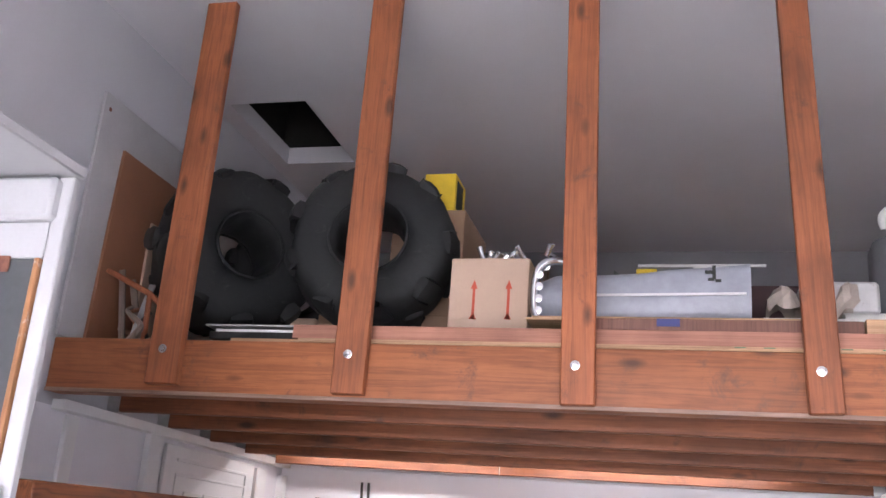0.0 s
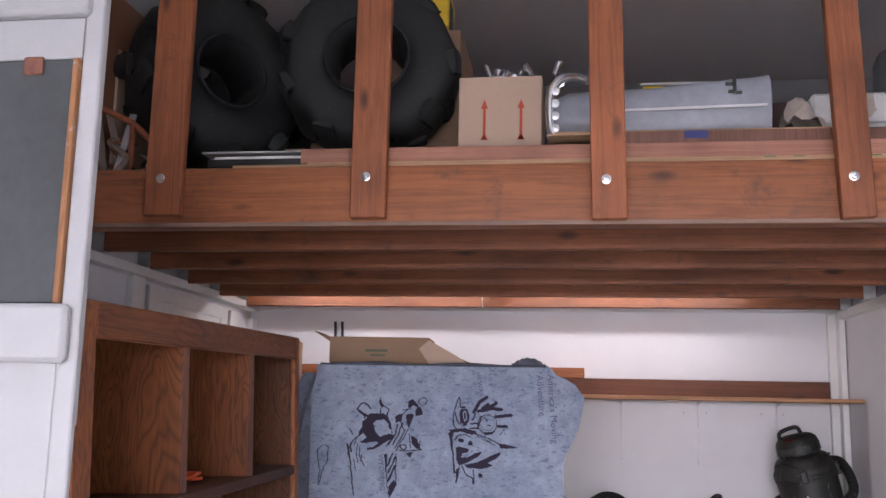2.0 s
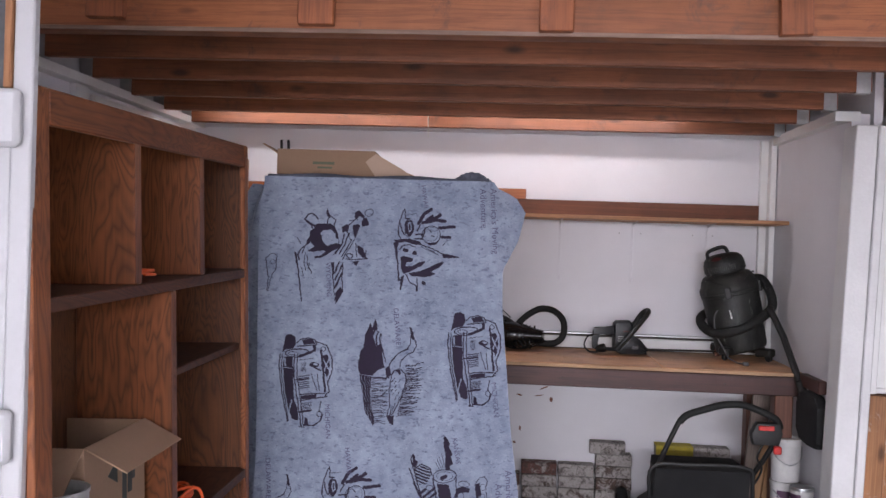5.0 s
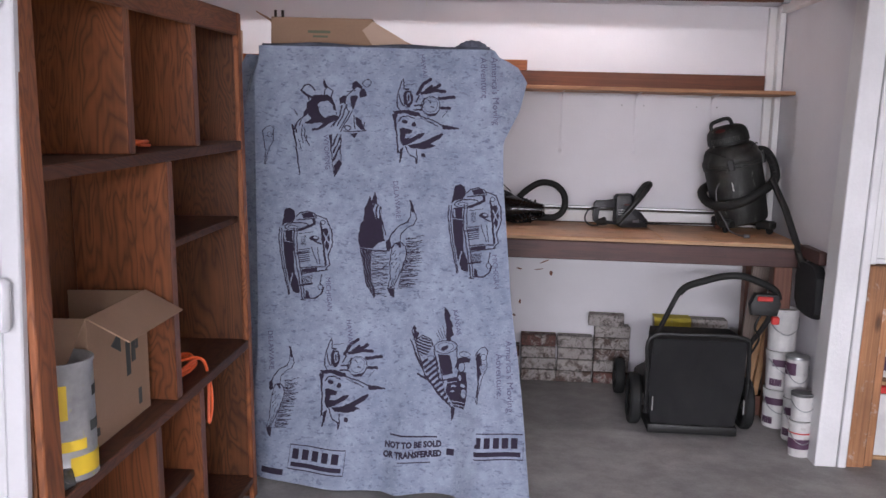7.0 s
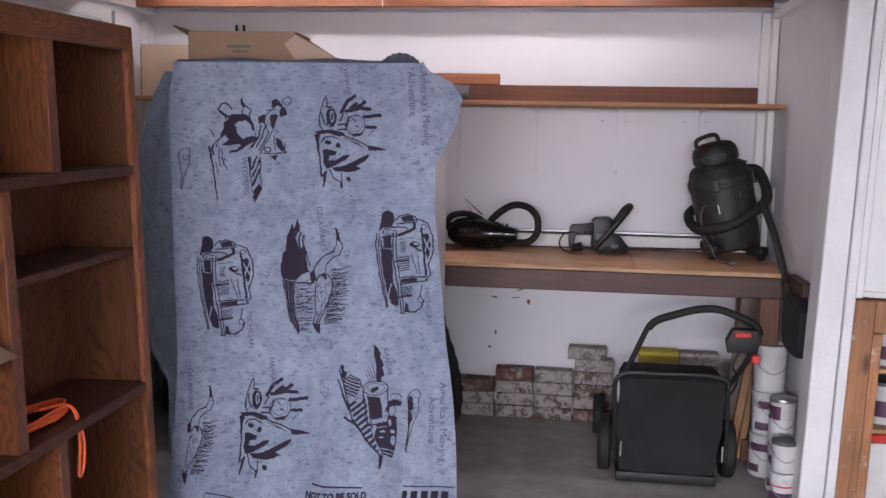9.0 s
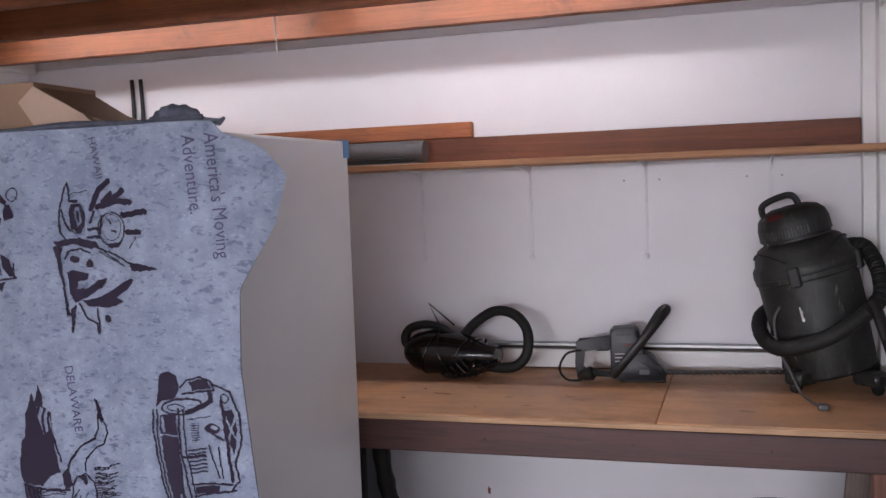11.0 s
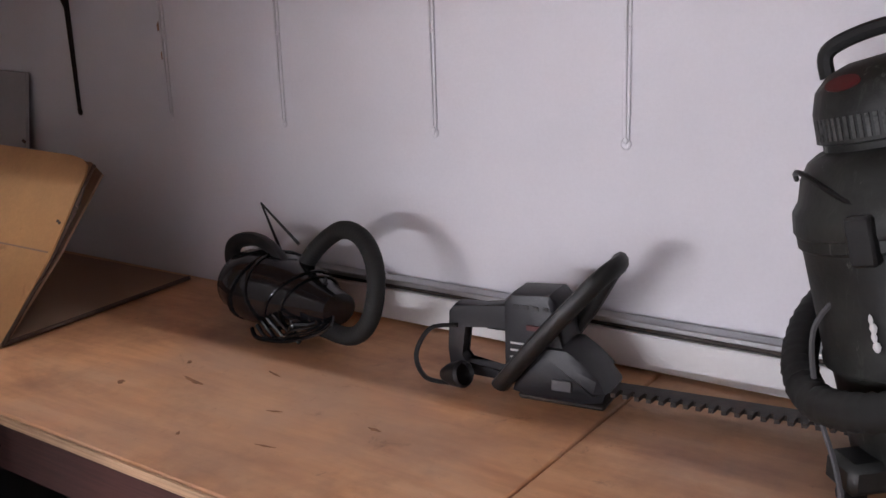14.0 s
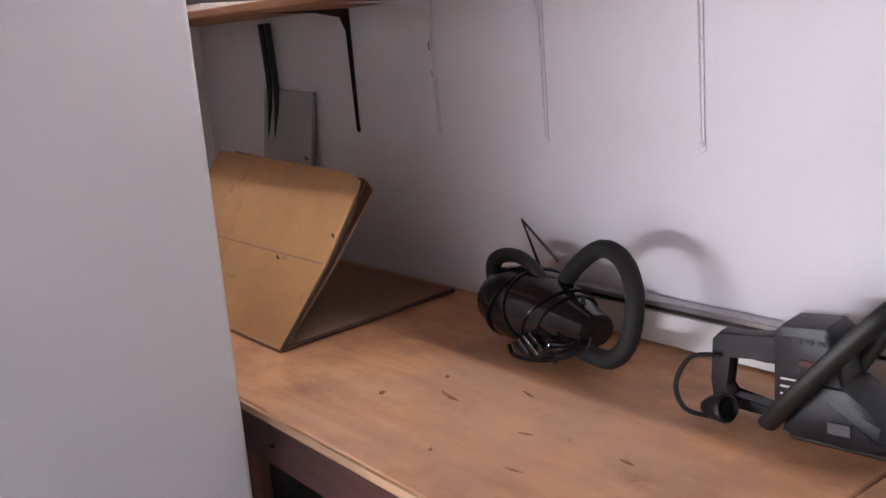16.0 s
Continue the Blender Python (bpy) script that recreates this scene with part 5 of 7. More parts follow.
def riders(p, q, a):
    x, y = pen(p, q, a, 420, 592, 108, 48, 2)
    on = inside(x, y, [(112, 325), (122, 330), (135, 400), (162, 628), (157, 632), (130, 420), (117, 370)])
    on |= inside(x, y, [(190, 195), (215, 180), (222, 155), (260, 148), (300, 150), (322, 165), (340, 215), (345, 240), (330, 235), (322, 205), (300, 185), (262, 190), (245, 210), (255, 225), (262, 260), (285, 285), (330, 265), (352, 270), (350, 290), (318, 312), (290, 335), (250, 358), (222, 365), (218, 352), (250, 345), (280, 318), (262, 312), (215, 325), (180, 318), (205, 300), (215, 290), (195, 262), (172, 275), (175, 260), (190, 232)])
    on |= inside(x, y, [(275, 55), (285, 65), (300, 110), (290, 118), (280, 100)]) | inside(x, y, [(425, 75), (440, 62), (462, 80), (475, 95), (470, 110), (450, 100), (430, 118), (420, 105)])
    on |= inside(x, y, [(465, 110), (485, 105), (500, 150), (485, 155), (462, 160), (458, 135)]) | inside(x, y, [(415, 150), (440, 148), (455, 155), (440, 195), (428, 235), (415, 200)]) | inside(x, y, [(358, 170), (380, 150), (395, 155), (390, 200), (375, 195), (360, 205)])
    on |= lines(x, y, [(4, (205, 180), (195, 150), (160, 128), (180, 95), (200, 88), (215, 100), (232, 125)), (6.5, (172, 140), (215, 165)), (3, (300, 105), (325, 125), (318, 160)), (3, (285, 118), (282, 150)),
        (4, (190, 265), (150, 305), (130, 345), (140, 375)), (2.5, (165, 300), (155, 335)), (2, (170, 330), (165, 380), (175, 440)), (2.4, (180, 350), (185, 400), (208, 455)), (2, (150, 420), (165, 470)), (2.2, (195, 390), (188, 425)),
        (2.5, (425, 118), (395, 150), (385, 200), (405, 240)), (2, (395, 125), (440, 120)), (3.2, (395, 200), (380, 260), (350, 330)), (3, (410, 240), (385, 300), (360, 350)), (3.4, (370, 210), (365, 260), (330, 330)), (2.6, (425, 240), (400, 290), (365, 365)), (2, (345, 250), (340, 300), (318, 340)),
        (2.6, (490, 305), (480, 345)), (3, (380, 362), (440, 362), (495, 352)), (2.6, (430, 265), (440, 345)), (2.6, (370, 385), (365, 470), (372, 560)), (4, (350, 380), (325, 450)), (4, (365, 400), (330, 490)), (5, (365, 450), (328, 540)), (2.5, (128, 240), (142, 275))])
    on |= ringed(x, y, 498, 75, 23, 24, 4) | ringed(x, y, 402, 340, 19, 17, 7) | inside(x, y, [(440, 275), (470, 290), (485, 330), (493, 350), (470, 350), (445, 320)]) | inside(x, y, [(415, 375), (455, 368), (440, 402)])
    on |= inside(x, y, [(308, 385), (324, 380), (322, 470), (332, 600), (335, 640), (325, 560)]) | inside(x, y, [(332, 570), (360, 530), (375, 560), (336, 640)])
    return on


def island(p, q, a):
    x, y = pen(p, q, a, 386, 542, 48, 108, 3)
    on = lines(x, y, [(10, (190, 215), (210, 170), (225, 150), (260, 122)), (9, (235, 192), (268, 165)), (10, (245, 198), (300, 170), (315, 155)), (10, (215, 208), (290, 192), (342, 195)), (10, (315, 238), (398, 230)), (9, (330, 295), (375, 298)), (4, (180, 262), (200, 225)),
        (5, (175, 285), (215, 283)), (5, (170, 312), (215, 312)), (3, (75, 290), (72, 260), (80, 200), (95, 150), (105, 125), (112, 150), (110, 185)), (5, (112, 187), (135, 187)), (3.5, (85, 215), (90, 255), (110, 290)), (3, (75, 265), (80, 300), (95, 320)),
        (3.5, (190, 345), (260, 365), (330, 400), (430, 420)), (1.8, (210, 362), (290, 400)), (1.8, (230, 360), (310, 412)), (3.5, (85, 385), (100, 360), (140, 350), (175, 365)), (4, (228, 240), (218, 300)), (3, (250, 250), (265, 265)), (3.5, (270, 290), (285, 296)),
        (3.5, (125, 540), (150, 590), (185, 610), (192, 645)), (3, (190, 560), (195, 640)), (1.8, (335, 350), (360, 315)), (1.5, (120, 160), (180, 150))])
    on |= ringed(x, y, 265, 285, 57, 58, 5) | ringed(x, y, 266, 280, 40, 45, 2.2) | inside(x, y, [(228, 310), (245, 335), (300, 330), (318, 300), (310, 325), (290, 350), (250, 348)])
    on |= inside(x, y, [(118, 195), (150, 195), (165, 230), (158, 275), (140, 300), (110, 275), (108, 225)]) & ~inside(x, y, [(130, 208), (146, 206), (150, 258), (136, 278), (126, 240)]) | ringed(x, y, 133, 285, 20, 14, 4) | oval(x, y, 138, 240, 5, 22)
    on |= inside(x, y, [(50, 322), (140, 312), (200, 330), (210, 345), (180, 352), (120, 335), (60, 345)]) | inside(x, y, [(48, 338), (80, 345), (70, 380), (78, 460), (88, 560), (95, 580), (80, 585), (72, 470)]) | inside(x, y, [(95, 560), (115, 545), (112, 580), (98, 645), (92, 640)])
    on |= inside(x, y, [(330, 400), (430, 422), (370, 430), (340, 425)]) | oval(x, y, 118, 388, 18, 12) | oval(x, y, 170, 402, 13, 15) | oval(x, y, 230, 592, 13, 13)
    on |= inside(x, y, [(92, 430), (110, 425), (140, 430), (165, 435), (160, 455), (125, 465), (120, 490), (160, 485), (200, 460), (235, 452), (215, 485), (160, 515), (130, 530), (110, 540), (95, 500)])
    return on | inside(x, y, [(135, 530), (200, 520), (260, 490), (330, 450), (345, 455), (320, 490), (270, 520), (300, 530), (270, 545), (220, 555), (160, 550)])


def jeep(p, q, a):
    x, y = pen(p, q, a, 274, 514, 362, 76, 1)
    on = inside(x, y, [(383, 180), (392, 110), (400, 85), (425, 75), (448, 90), (450, 125), (440, 155), (400, 165)])
    on |= ringed(x, y, 457, 178, 62, 25, 6, -0.15) | ringed(x, y, 440, 182, 26, 12, 4) | inside(x, y, [(480, 105), (530, 95), (545, 125), (490, 130)])
    side = inside(x, y, [(390, 205), (435, 200), (440, 260), (445, 350), (450, 440), (470, 480), (475, 550), (440, 540), (420, 480), (400, 380), (388, 260)])
    on |= side & ~stroke(x, y, [(396, 215), (401, 252)], 4) & ~stroke(x, y, [(386, 262), (440, 266)], 2) & ~stroke(x, y, [(438, 440), (428, 500)], 3)
    on |= lines(x, y, [(3, (370, 190), (368, 260), (385, 390), (420, 560)), (2.4, (382, 190), (380, 280), (395, 390), (425, 555)), (3, (445, 185), (445, 300), (465, 420), (490, 580)), (2.4, (459, 185), (461, 300), (481, 420), (501, 580)),
        (3, (455, 120), (475, 100), (515, 92), (545, 105), (552, 130), (500, 135), (460, 140)), (7, (470, 195), (520, 175), (545, 160), (540, 135)), (3, (545, 110), (600, 130), (625, 190), (632, 260), (610, 340), (620, 385), (600, 410)), (5, (575, 160), (590, 300), (600, 385)),
        (4, (545, 255), (575, 270)), (3, (475, 405), (600, 395)), (3, (480, 440), (610, 412)), (2.5, (580, 440), (575, 500)), (3.5, (505, 575), (550, 575), (580, 550), (590, 510)), (3.5, (450, 326), (520, 318)), (3.5, (470, 505), (540, 490)), (3, (480, 582), (505, 586)), (2, (530, 290), (560, 380)), (2, (560, 290), (570, 380)), (1.6, (470, 215), (540, 205))])
    for k in range(7):
        on |= stroke(x, y, [(470, 306 + k * 11), (522, 298 + k * 11)], 2.4) | stroke(x, y, [(485, 456 + k * 8), (535, 449 + k * 8)], 2)
    on |= inside(x, y, [(580, 185), (605, 180), (620, 240), (608, 310), (585, 260)]) & ~stroke(x, y, [(582, 200), (618, 270)], 3) & ~stroke(x, y, [(614, 200), (586, 290)], 3)
    on |= ringed(x, y, 585, 150, 13, 14, 4) | oval(x, y, 545, 240, 23, 15) & ~oval(x, y, 551, 237, 11, 6) | inside(x, y, [(480, 225), (505, 225), (505, 280), (482, 280)]) & (np.sin(y * 0.9) > 0.2) | inside(x, y, [(485, 412), (560, 402), (560, 424), (485, 432)])
    return on | inside(x, y, [(505, 530), (520, 540), (526, 575), (505, 570)]) | ringed(x, y, 575, 510, 13, 18, 4)


def crane(p, q, a, reeds=True):
    x, y = pen(p, q, a, 372 if reeds else 230, 632, 412 if reeds else 555, 10, 4)
    on = inside(x, y, [(697, 55), (708, 60), (728, 120), (718, 132), (706, 115)]) | inside(x, y, [(570, 300), (590, 280), (605, 340), (590, 350), (575, 345)]) | inside(x, y, [(620, 310), (650, 305), (660, 330), (648, 340), (640, 320)]) | inside(x, y, [(585, 580), (625, 570), (622, 630), (600, 620)])
    on |= lines(x, y, [(3.6, (580, 350), (585, 300), (605, 250), (640, 210), (690, 180), (700, 165)), (2.6, (650, 290), (655, 250), (690, 215), (720, 200), (740, 160), (725, 120)), (2.4, (705, 118), (705, 150), (690, 185)), (3, (605, 340), (620, 310), (650, 300), (680, 325), (688, 370), (660, 470), (620, 560), (590, 580)), (2.6, (605, 340), (595, 430), (600, 520), (585, 580)), (2, (615, 520), (600, 575)), (2, (630, 500), (612, 560))])
    r = np.random.RandomState(11)
    for k in range(16):
        u, v = r.uniform(612, 668), r.uniform(350, 490)
        on |= stroke(x, y, [(u, v), (u - 7, v + 15)], 1.8)
    for k in range(52):
        v = 275 + k * 5.9 + r.uniform(-3, 3)
        u = 684 - max(0, v - 380) * 0.22
        on |= stroke(x, y, [(u, v), (u + r.uniform(20, 45), v + r.uniform(-8, 8)), (u + r.uniform(50, 100), v - r.uniform(-6, 22))], 1.7)
    if reeds:
        mass = inside(x, y, [(415, 300), (420, 250), (430, 200), (445, 180), (450, 110), (465, 75), (480, 35), (490, 70), (505, 12), (520, 50), (518, 80), (545, 100), (545, 170), (555, 250), (565, 295), (530, 310), (500, 345), (430, 340)])
        pale = inside(x, y, [(495, 80), (540, 90), (545, 150), (520, 175), (500, 130)])
        on |= mass & ~(pale & scratch(x, y, 9, -0.2))
        on |= inside(x, y, [(425, 340), (450, 345), (495, 350), (490, 450), (500, 540), (520, 600), (512, 640), (490, 600), (465, 560), (445, 450)]) & ~scratch(x, y, 13, 0.9)
        on |= lines(x, y, [(4, (430, 345), (500, 355), (590, 355)), (2.6, (500, 475), (550, 465), (590, 420)), (3, (545, 170), (570, 260))])
        for k in range(30):
            v = 370 + k * 8.6 + r.uniform(-3, 3)
            on |= stroke(x, y, [(498, v), (498 + r.uniform(20, 45), v + r.uniform(-10, 10)), (498 + r.uniform(55, 95), v + r.uniform(-10, 10))], 1.7)
    return on


def engine(p, q, a):
    x, y = pen(p, q, a, 396, 576, 86, 46, 5)
    on = inside(x, y, [(255, 48), (270, 65), (290, 95), (285, 110), (300, 150), (295, 165), (308, 200), (290, 215), (295, 232), (272, 235), (268, 170), (258, 100)])
    on |= inside(x, y, [(105, 160), (118, 165), (122, 190), (138, 195), (125, 230), (112, 220)]) | inside(x, y, [(232, 300), (290, 302), (312, 395), (262, 405)]) | inside(x, y, [(330, 320), (360, 305), (395, 315), (390, 332), (350, 337), (315, 372)]) | inside(x, y, [(308, 550), (330, 555), (328, 590), (316, 618)])
    on |= lines(x, y, [(1.3, (248, 150), (270, 215)), (1.3, (236, 165), (260, 220)), (1.3, (228, 180), (250, 222)), (1.3, (222, 195), (240, 228)), (3, (110, 160), (100, 185), (115, 235), (180, 420), (300, 545)), (3, (92, 230), (120, 290), (175, 400), (240, 490), (305, 550)), (3, (212, 275), (245, 430)), (2.6, (325, 270), (330, 370)),
        (4, (245, 430), (330, 415)), (3, (240, 330), (265, 440)), (5, (140, 400), (180, 420)), (4, (120, 300), (150, 360)), (3, (118, 235), (155, 205), (195, 225), (205, 260))])
    grill = inside(x, y, [(118, 240), (155, 212), (192, 230), (200, 262), (188, 300), (150, 310), (130, 280)])
    on |= grill & (np.sin(x * 0.12 - y * 0.42) > -0.35)
    mid = inside(x, y, [(180, 320), (225, 310), (255, 430), (310, 545), (255, 505), (195, 425), (150, 335)])
    on |= mid & (np.sin(x * 0.17 + y * 0.20) > -0.15) & ~oval(x, y, 198, 322, 18, 14) | ringed(x, y, 198, 322, 18, 14, 3) | ringed(x, y, 262, 490, 16, 18, 4)
    on |= ringed(x, y, 268, 262, 58, 35, 4.5, -0.1) | ringed(x, y, 268, 262, 40, 23, 2) | oval(x, y, 264, 268, 19, 11, -0.5) | ringed(x, y, 365, 295, 28, 16, 3) | ringed(x, y, 350, 360, 18, 27, 4)
    cab = inside(x, y, [(285, 425), (330, 415), (335, 385), (375, 380), (385, 490), (372, 555), (320, 550), (280, 480)])
    for u, v, rx, ry in ((345, 412, 7, 14), (360, 448, 12, 8), (368, 484, 12, 20), (315, 455, 14, 5), (312, 480, 12, 4)):
        cab &= ~oval(x, y, u, v, rx, ry)
    on |= cab & ~stroke(x, y, [(300, 527), (372, 527)], 2) & ~stroke(x, y, [(318, 542), (370, 542)], 1.6) & ~stroke(x, y, [(284, 440), (330, 432)], 2)
    puff = [(440, 255), (460, 248), (478, 270), (472, 300), (475, 350), (455, 400), (445, 440), (435, 520), (430, 515), (436, 430), (425, 340), (420, 290)]
    return on | edge_of(x, y, puff, 1.8) | inside(x, y, [(424, 290), (440, 280), (450, 330), (438, 350), (452, 380), (440, 410), (437, 500), (430, 480), (434, 400), (424, 330)]) | ringed(x, y, 458, 300, 14, 16, 2) | ringed(x, y, 456, 345, 12, 14, 2)


def puff_only(p, q, a):
    x, y = pen(p, q, a, 64, 280, 418, 244, 6)
    return edge_of(x, y, [(440, 255), (460, 248), (478, 270), (472, 300), (475, 350), (455, 400), (445, 440), (435, 520), (430, 515), (436, 430), (425, 340), (420, 290)], 2) | ringed(x, y, 455, 310, 14, 18, 2.5)


# name, left, foot, width, height, drawing
for nm, xa, za, w_, h_, fn in (("print_of_rodeo", -1.114, 1.200, 0.330, 0.396, riders), ("print_of_island", -0.705, 1.263, 0.270, 0.346, island), ("print_of_jeep", -1.165, 0.693, 0.231, 0.381, jeep), ("print_of_crane", -0.837, 0.710, 0.272, 0.442, crane), ("print_of_jeep", -0.475, 0.808, 0.223, 0.382, jeep),
                               ("print_of_crane", -1.195, 0.150, 0.140, 0.380, lambda p, q, a: crane(p, q, a, False)), ("print_of_smoke", -1.231, 1.243, 0.053, 0.161, puff_only), ("print_of_island", -0.975, 0.208, 0.275, 0.344, island), ("print_of_train", -0.616, 0.248, 0.329, 0.447, engine)):
    ink_mesh(nm, xa, za, w_, h_, fn, INKPURPLE, "purple ink drawing")


def on_cloth(co):
    if co.z > 1.712:
        return Vector((co.x, cloth_y(co.x, 1.70) + 0.03 + co.z - 1.712, 1.7335))
    return Vector((co.x, cloth_y(co.x, co.z) - 0.0105, co.z))


def cloth_words(text, size, x, z, turn, mat=INKGREY):
    words(text, size, Matrix.Translation((x, 0, z)) @ Matrix.Rotation(radians(turn), 4, "Y") @ Matrix.Rotation(radians(90), 4, "X"), mat, blanket, "lettering", 0.0, on_cloth, 0.0016 if mat is INKPURPLE else 0.0)


for text, size, x, z, turn in (("WYOMING", 0.028, -0.966, 1.301, 86), ("DELAWARE", 0.029, -0.68, 1.12, 84), ("MICHIGAN", 0.029, -0.951, 0.723, 86), ("MICHIGAN", 0.029, -0.274, 0.843, 84), ("HAWAII", 0.029, -0.860, 0.571, 82), ("KANSAS", 0.029, -0.422, 0.628, 80), ("HAWAII", 0.026, -0.585, 1.650, 80), ("DELAWARE", 0.030, -1.188, 0.482, 84),
                               ("America's Moving", 0.037, -0.300, 1.560, 86), ("Adventure.", 0.037, -0.345, 1.605, 86), ("America's Moving", 0.037, -0.202, 0.433, 86), ("Adventure.", 0.037, -0.243, 0.431, 86)):
    cloth_words(text, size, x, z, turn)
cloth_words("NOT TO BE SOLD", 0.028, -0.572, 0.168, -3, INKPURPLE)
cloth_words("OR TRANSFERRED", 0.028, -0.572, 0.136, -3, INKPURPLE)
for x, z, w, h in ((-0.948, 0.100, 0.233, 0.085), (-0.238, 0.188, 0.205, 0.085)):
    def logo(p, q, a):
        rim = (p < 0.03) | (p > a - 0.03) | (q < 0.035) | (q > 0.965)
        bar = (q > 0.13) & (q < 0.30) & (p > 0.12) & (p < a - 0.12)
        u = (p - 0.14) / (a - 0.28) * 5 % 1.0
        blocks = (q > 0.42) & (q < 0.84) & (p > 0.14) & (p < a - 0.14) & (u < 0.66)
        return rim | bar | blocks
    ink_mesh("printed_mark", x - w / 2, z - h / 2, w, h, logo, INKPURPLE, "purple printed bars in a frame")
for x, z, w, h in ((-0.397, 0.150, 0.082, 0.023), (-1.128, 0.044, 0.094, 0.021), (-0.572, 0.197, 0.19, 0.006), (-0.572, 0.112, 0.15, 0.005)):
    ink_mesh("printed_bar", x - w / 2, z - h / 2, w, h, lambda p, q, a: p > -1, INKPURPLE)

# open carton lying on the refrigerator
oc = thing("open_carton", pose(-0.98, 3.61, 1.7300, 0, 0, 3), "flat open cardboard carton lying on the blanket", "carton")
b = bmesh.new()
box(b, -0.27, 0.14, -0.12, 0.12, 0, 0.106, 0.002)
part("carton_body", b, CARD, oc)
b = bmesh.new()
prism(b, [(0.142, 0.0), (0.30, 0.0), (0.26, 0.03), (0.142, 0.095), (0.10, 0.06)], -0.125, -0.121)
part("front_flap", b, CARDPALE, oc)
b = bmesh.new()
prism(b, [(0.142, 0.0), (0.33, 0.0), (0.24, 0.035), (0.142, 0.095)], -0.10, 0.10)
part("end_flap", b, CARD, oc)
b = bmesh.new()
box(b, -0.075, 0.0, -0.115, 0.11, 0, 0.004, m=pose(-0.27, 0, 0.085, 0, 32, 0))
part("end_flap", b, CARD, oc)
boxpart("print_bar", INKGREEN, oc, -0.12, -0.03, -0.1212, -0.12, 0.045, 0.056)
boxpart("print_bar", INKGREEN, oc, -0.10, -0.04, -0.1212, -0.12, 0.028, 0.036)

# ---- oak bookcase and what lies in it ----
CASE = pose(-1.168, 3.020, 0.012, 1.15, -1.8, 0)
bc = thing("bookcase", CASE, "dark-stained oak bookcase with staggered shelves, leaning back", "bookcase")
W, H, D = 1.543, 1.782, 0.30
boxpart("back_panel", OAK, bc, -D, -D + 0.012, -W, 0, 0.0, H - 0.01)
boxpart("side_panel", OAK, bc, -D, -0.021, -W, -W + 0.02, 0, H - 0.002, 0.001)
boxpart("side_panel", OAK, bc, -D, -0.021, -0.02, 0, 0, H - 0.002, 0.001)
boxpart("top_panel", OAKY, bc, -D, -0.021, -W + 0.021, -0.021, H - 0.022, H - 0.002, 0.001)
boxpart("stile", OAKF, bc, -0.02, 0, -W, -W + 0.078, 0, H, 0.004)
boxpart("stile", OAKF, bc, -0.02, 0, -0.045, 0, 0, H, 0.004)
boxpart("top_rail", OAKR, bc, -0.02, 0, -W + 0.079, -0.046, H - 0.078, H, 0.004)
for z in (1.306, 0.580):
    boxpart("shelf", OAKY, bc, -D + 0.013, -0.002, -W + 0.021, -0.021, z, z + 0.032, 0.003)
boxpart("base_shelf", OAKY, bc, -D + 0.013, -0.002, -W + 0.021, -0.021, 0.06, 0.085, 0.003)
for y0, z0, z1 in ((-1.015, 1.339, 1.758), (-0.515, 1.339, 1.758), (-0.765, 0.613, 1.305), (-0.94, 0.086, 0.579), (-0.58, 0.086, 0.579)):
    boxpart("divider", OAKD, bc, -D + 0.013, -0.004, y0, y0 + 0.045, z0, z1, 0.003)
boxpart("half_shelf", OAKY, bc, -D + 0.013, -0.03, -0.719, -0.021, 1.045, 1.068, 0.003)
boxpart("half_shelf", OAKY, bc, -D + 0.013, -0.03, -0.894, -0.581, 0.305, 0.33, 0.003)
pc = thing("paint_carton", CASE @ pose(-0.045, -0.985, 0.6125, 0, 0, 0), "tan paint carton with an open flap in the bookcase", "carton")
b = bmesh.new()
box(b, -0.25, -0.02, -0.20, 0.17, 0, 0.006)
box(b, -0.026, -0.02, -0.20, 0.17, 0.006, 0.335)
box(b, -0.25, -0.244, -0.20, 0.17, 0.006, 0.335)
box(b, -0.244, -0.026, -0.20, -0.194, 0.006, 0.335)
box(b, -0.244, -0.026, 0.164, 0.17, 0.006, 0.335)
part("carton_body", b, CARD, pc)
b = bmesh.new()
box(b, 0.0, 0.12, -0.20, 0.17, 0, 0.004, m=pose(-0.02, 0, 0.335, 0, 28, 0))
part("open_flap", b, CARD, pc)
b = bmesh.new()
box(b, -0.22, 0, -0.14, 0.0, 0, 0.004, m=pose(-0.02, -0.20, 0.335, 38, 0, 0))
part("side_flap", b, CARD, pc)
for y, w, z0, z1 in ((0.02, 0.026, 0.13, 0.30), (0.055, 0.026, 0.16, 0.29), (0.085, 0.016, 0.19, 0.29)):
    boxpart("print_bar", INKDARK, pc, -0.0205, -0.0185, y, y + w, z0, z1)
b = bmesh.new()
prism(b, [(-0.07, 0.235), (-0.012, 0.205), (-0.012, 0.265)], -0.0205, -0.0185, Matrix.Rotation(radians(90), 4, "Z") @ Matrix.Diagonal((1, -1, 1, 1)))
part("printed_triangle", b, INKDARK, pc)
boxpart("print_bar", INKDARK, pc, -0.0205, -0.0185, -0.19, -0.16, 0.03, 0.05)
boxpart("print_bar", INKDARK, pc, -0.0205, -0.0185, 0.09, 0.11, 0.03, 0.075)
cm = CASE @ pose(-0.075, -1.325, 0.6125, 0, 0, 0)
pcan = thing("paint_can", cm, "grey paint can with a yellow label in the bookcase", "paint can", "paint cans and pails")
b = bmesh.new()
lathe(b, [(0.079, 0), (0.082, 0.004), (0.080, 0.01), (0.080, 0.265), (0.083, 0.27), (0.083, 0.278), (0.076, 0.278), (0.074, 0.24), (0.0001, 0.235)], 30)
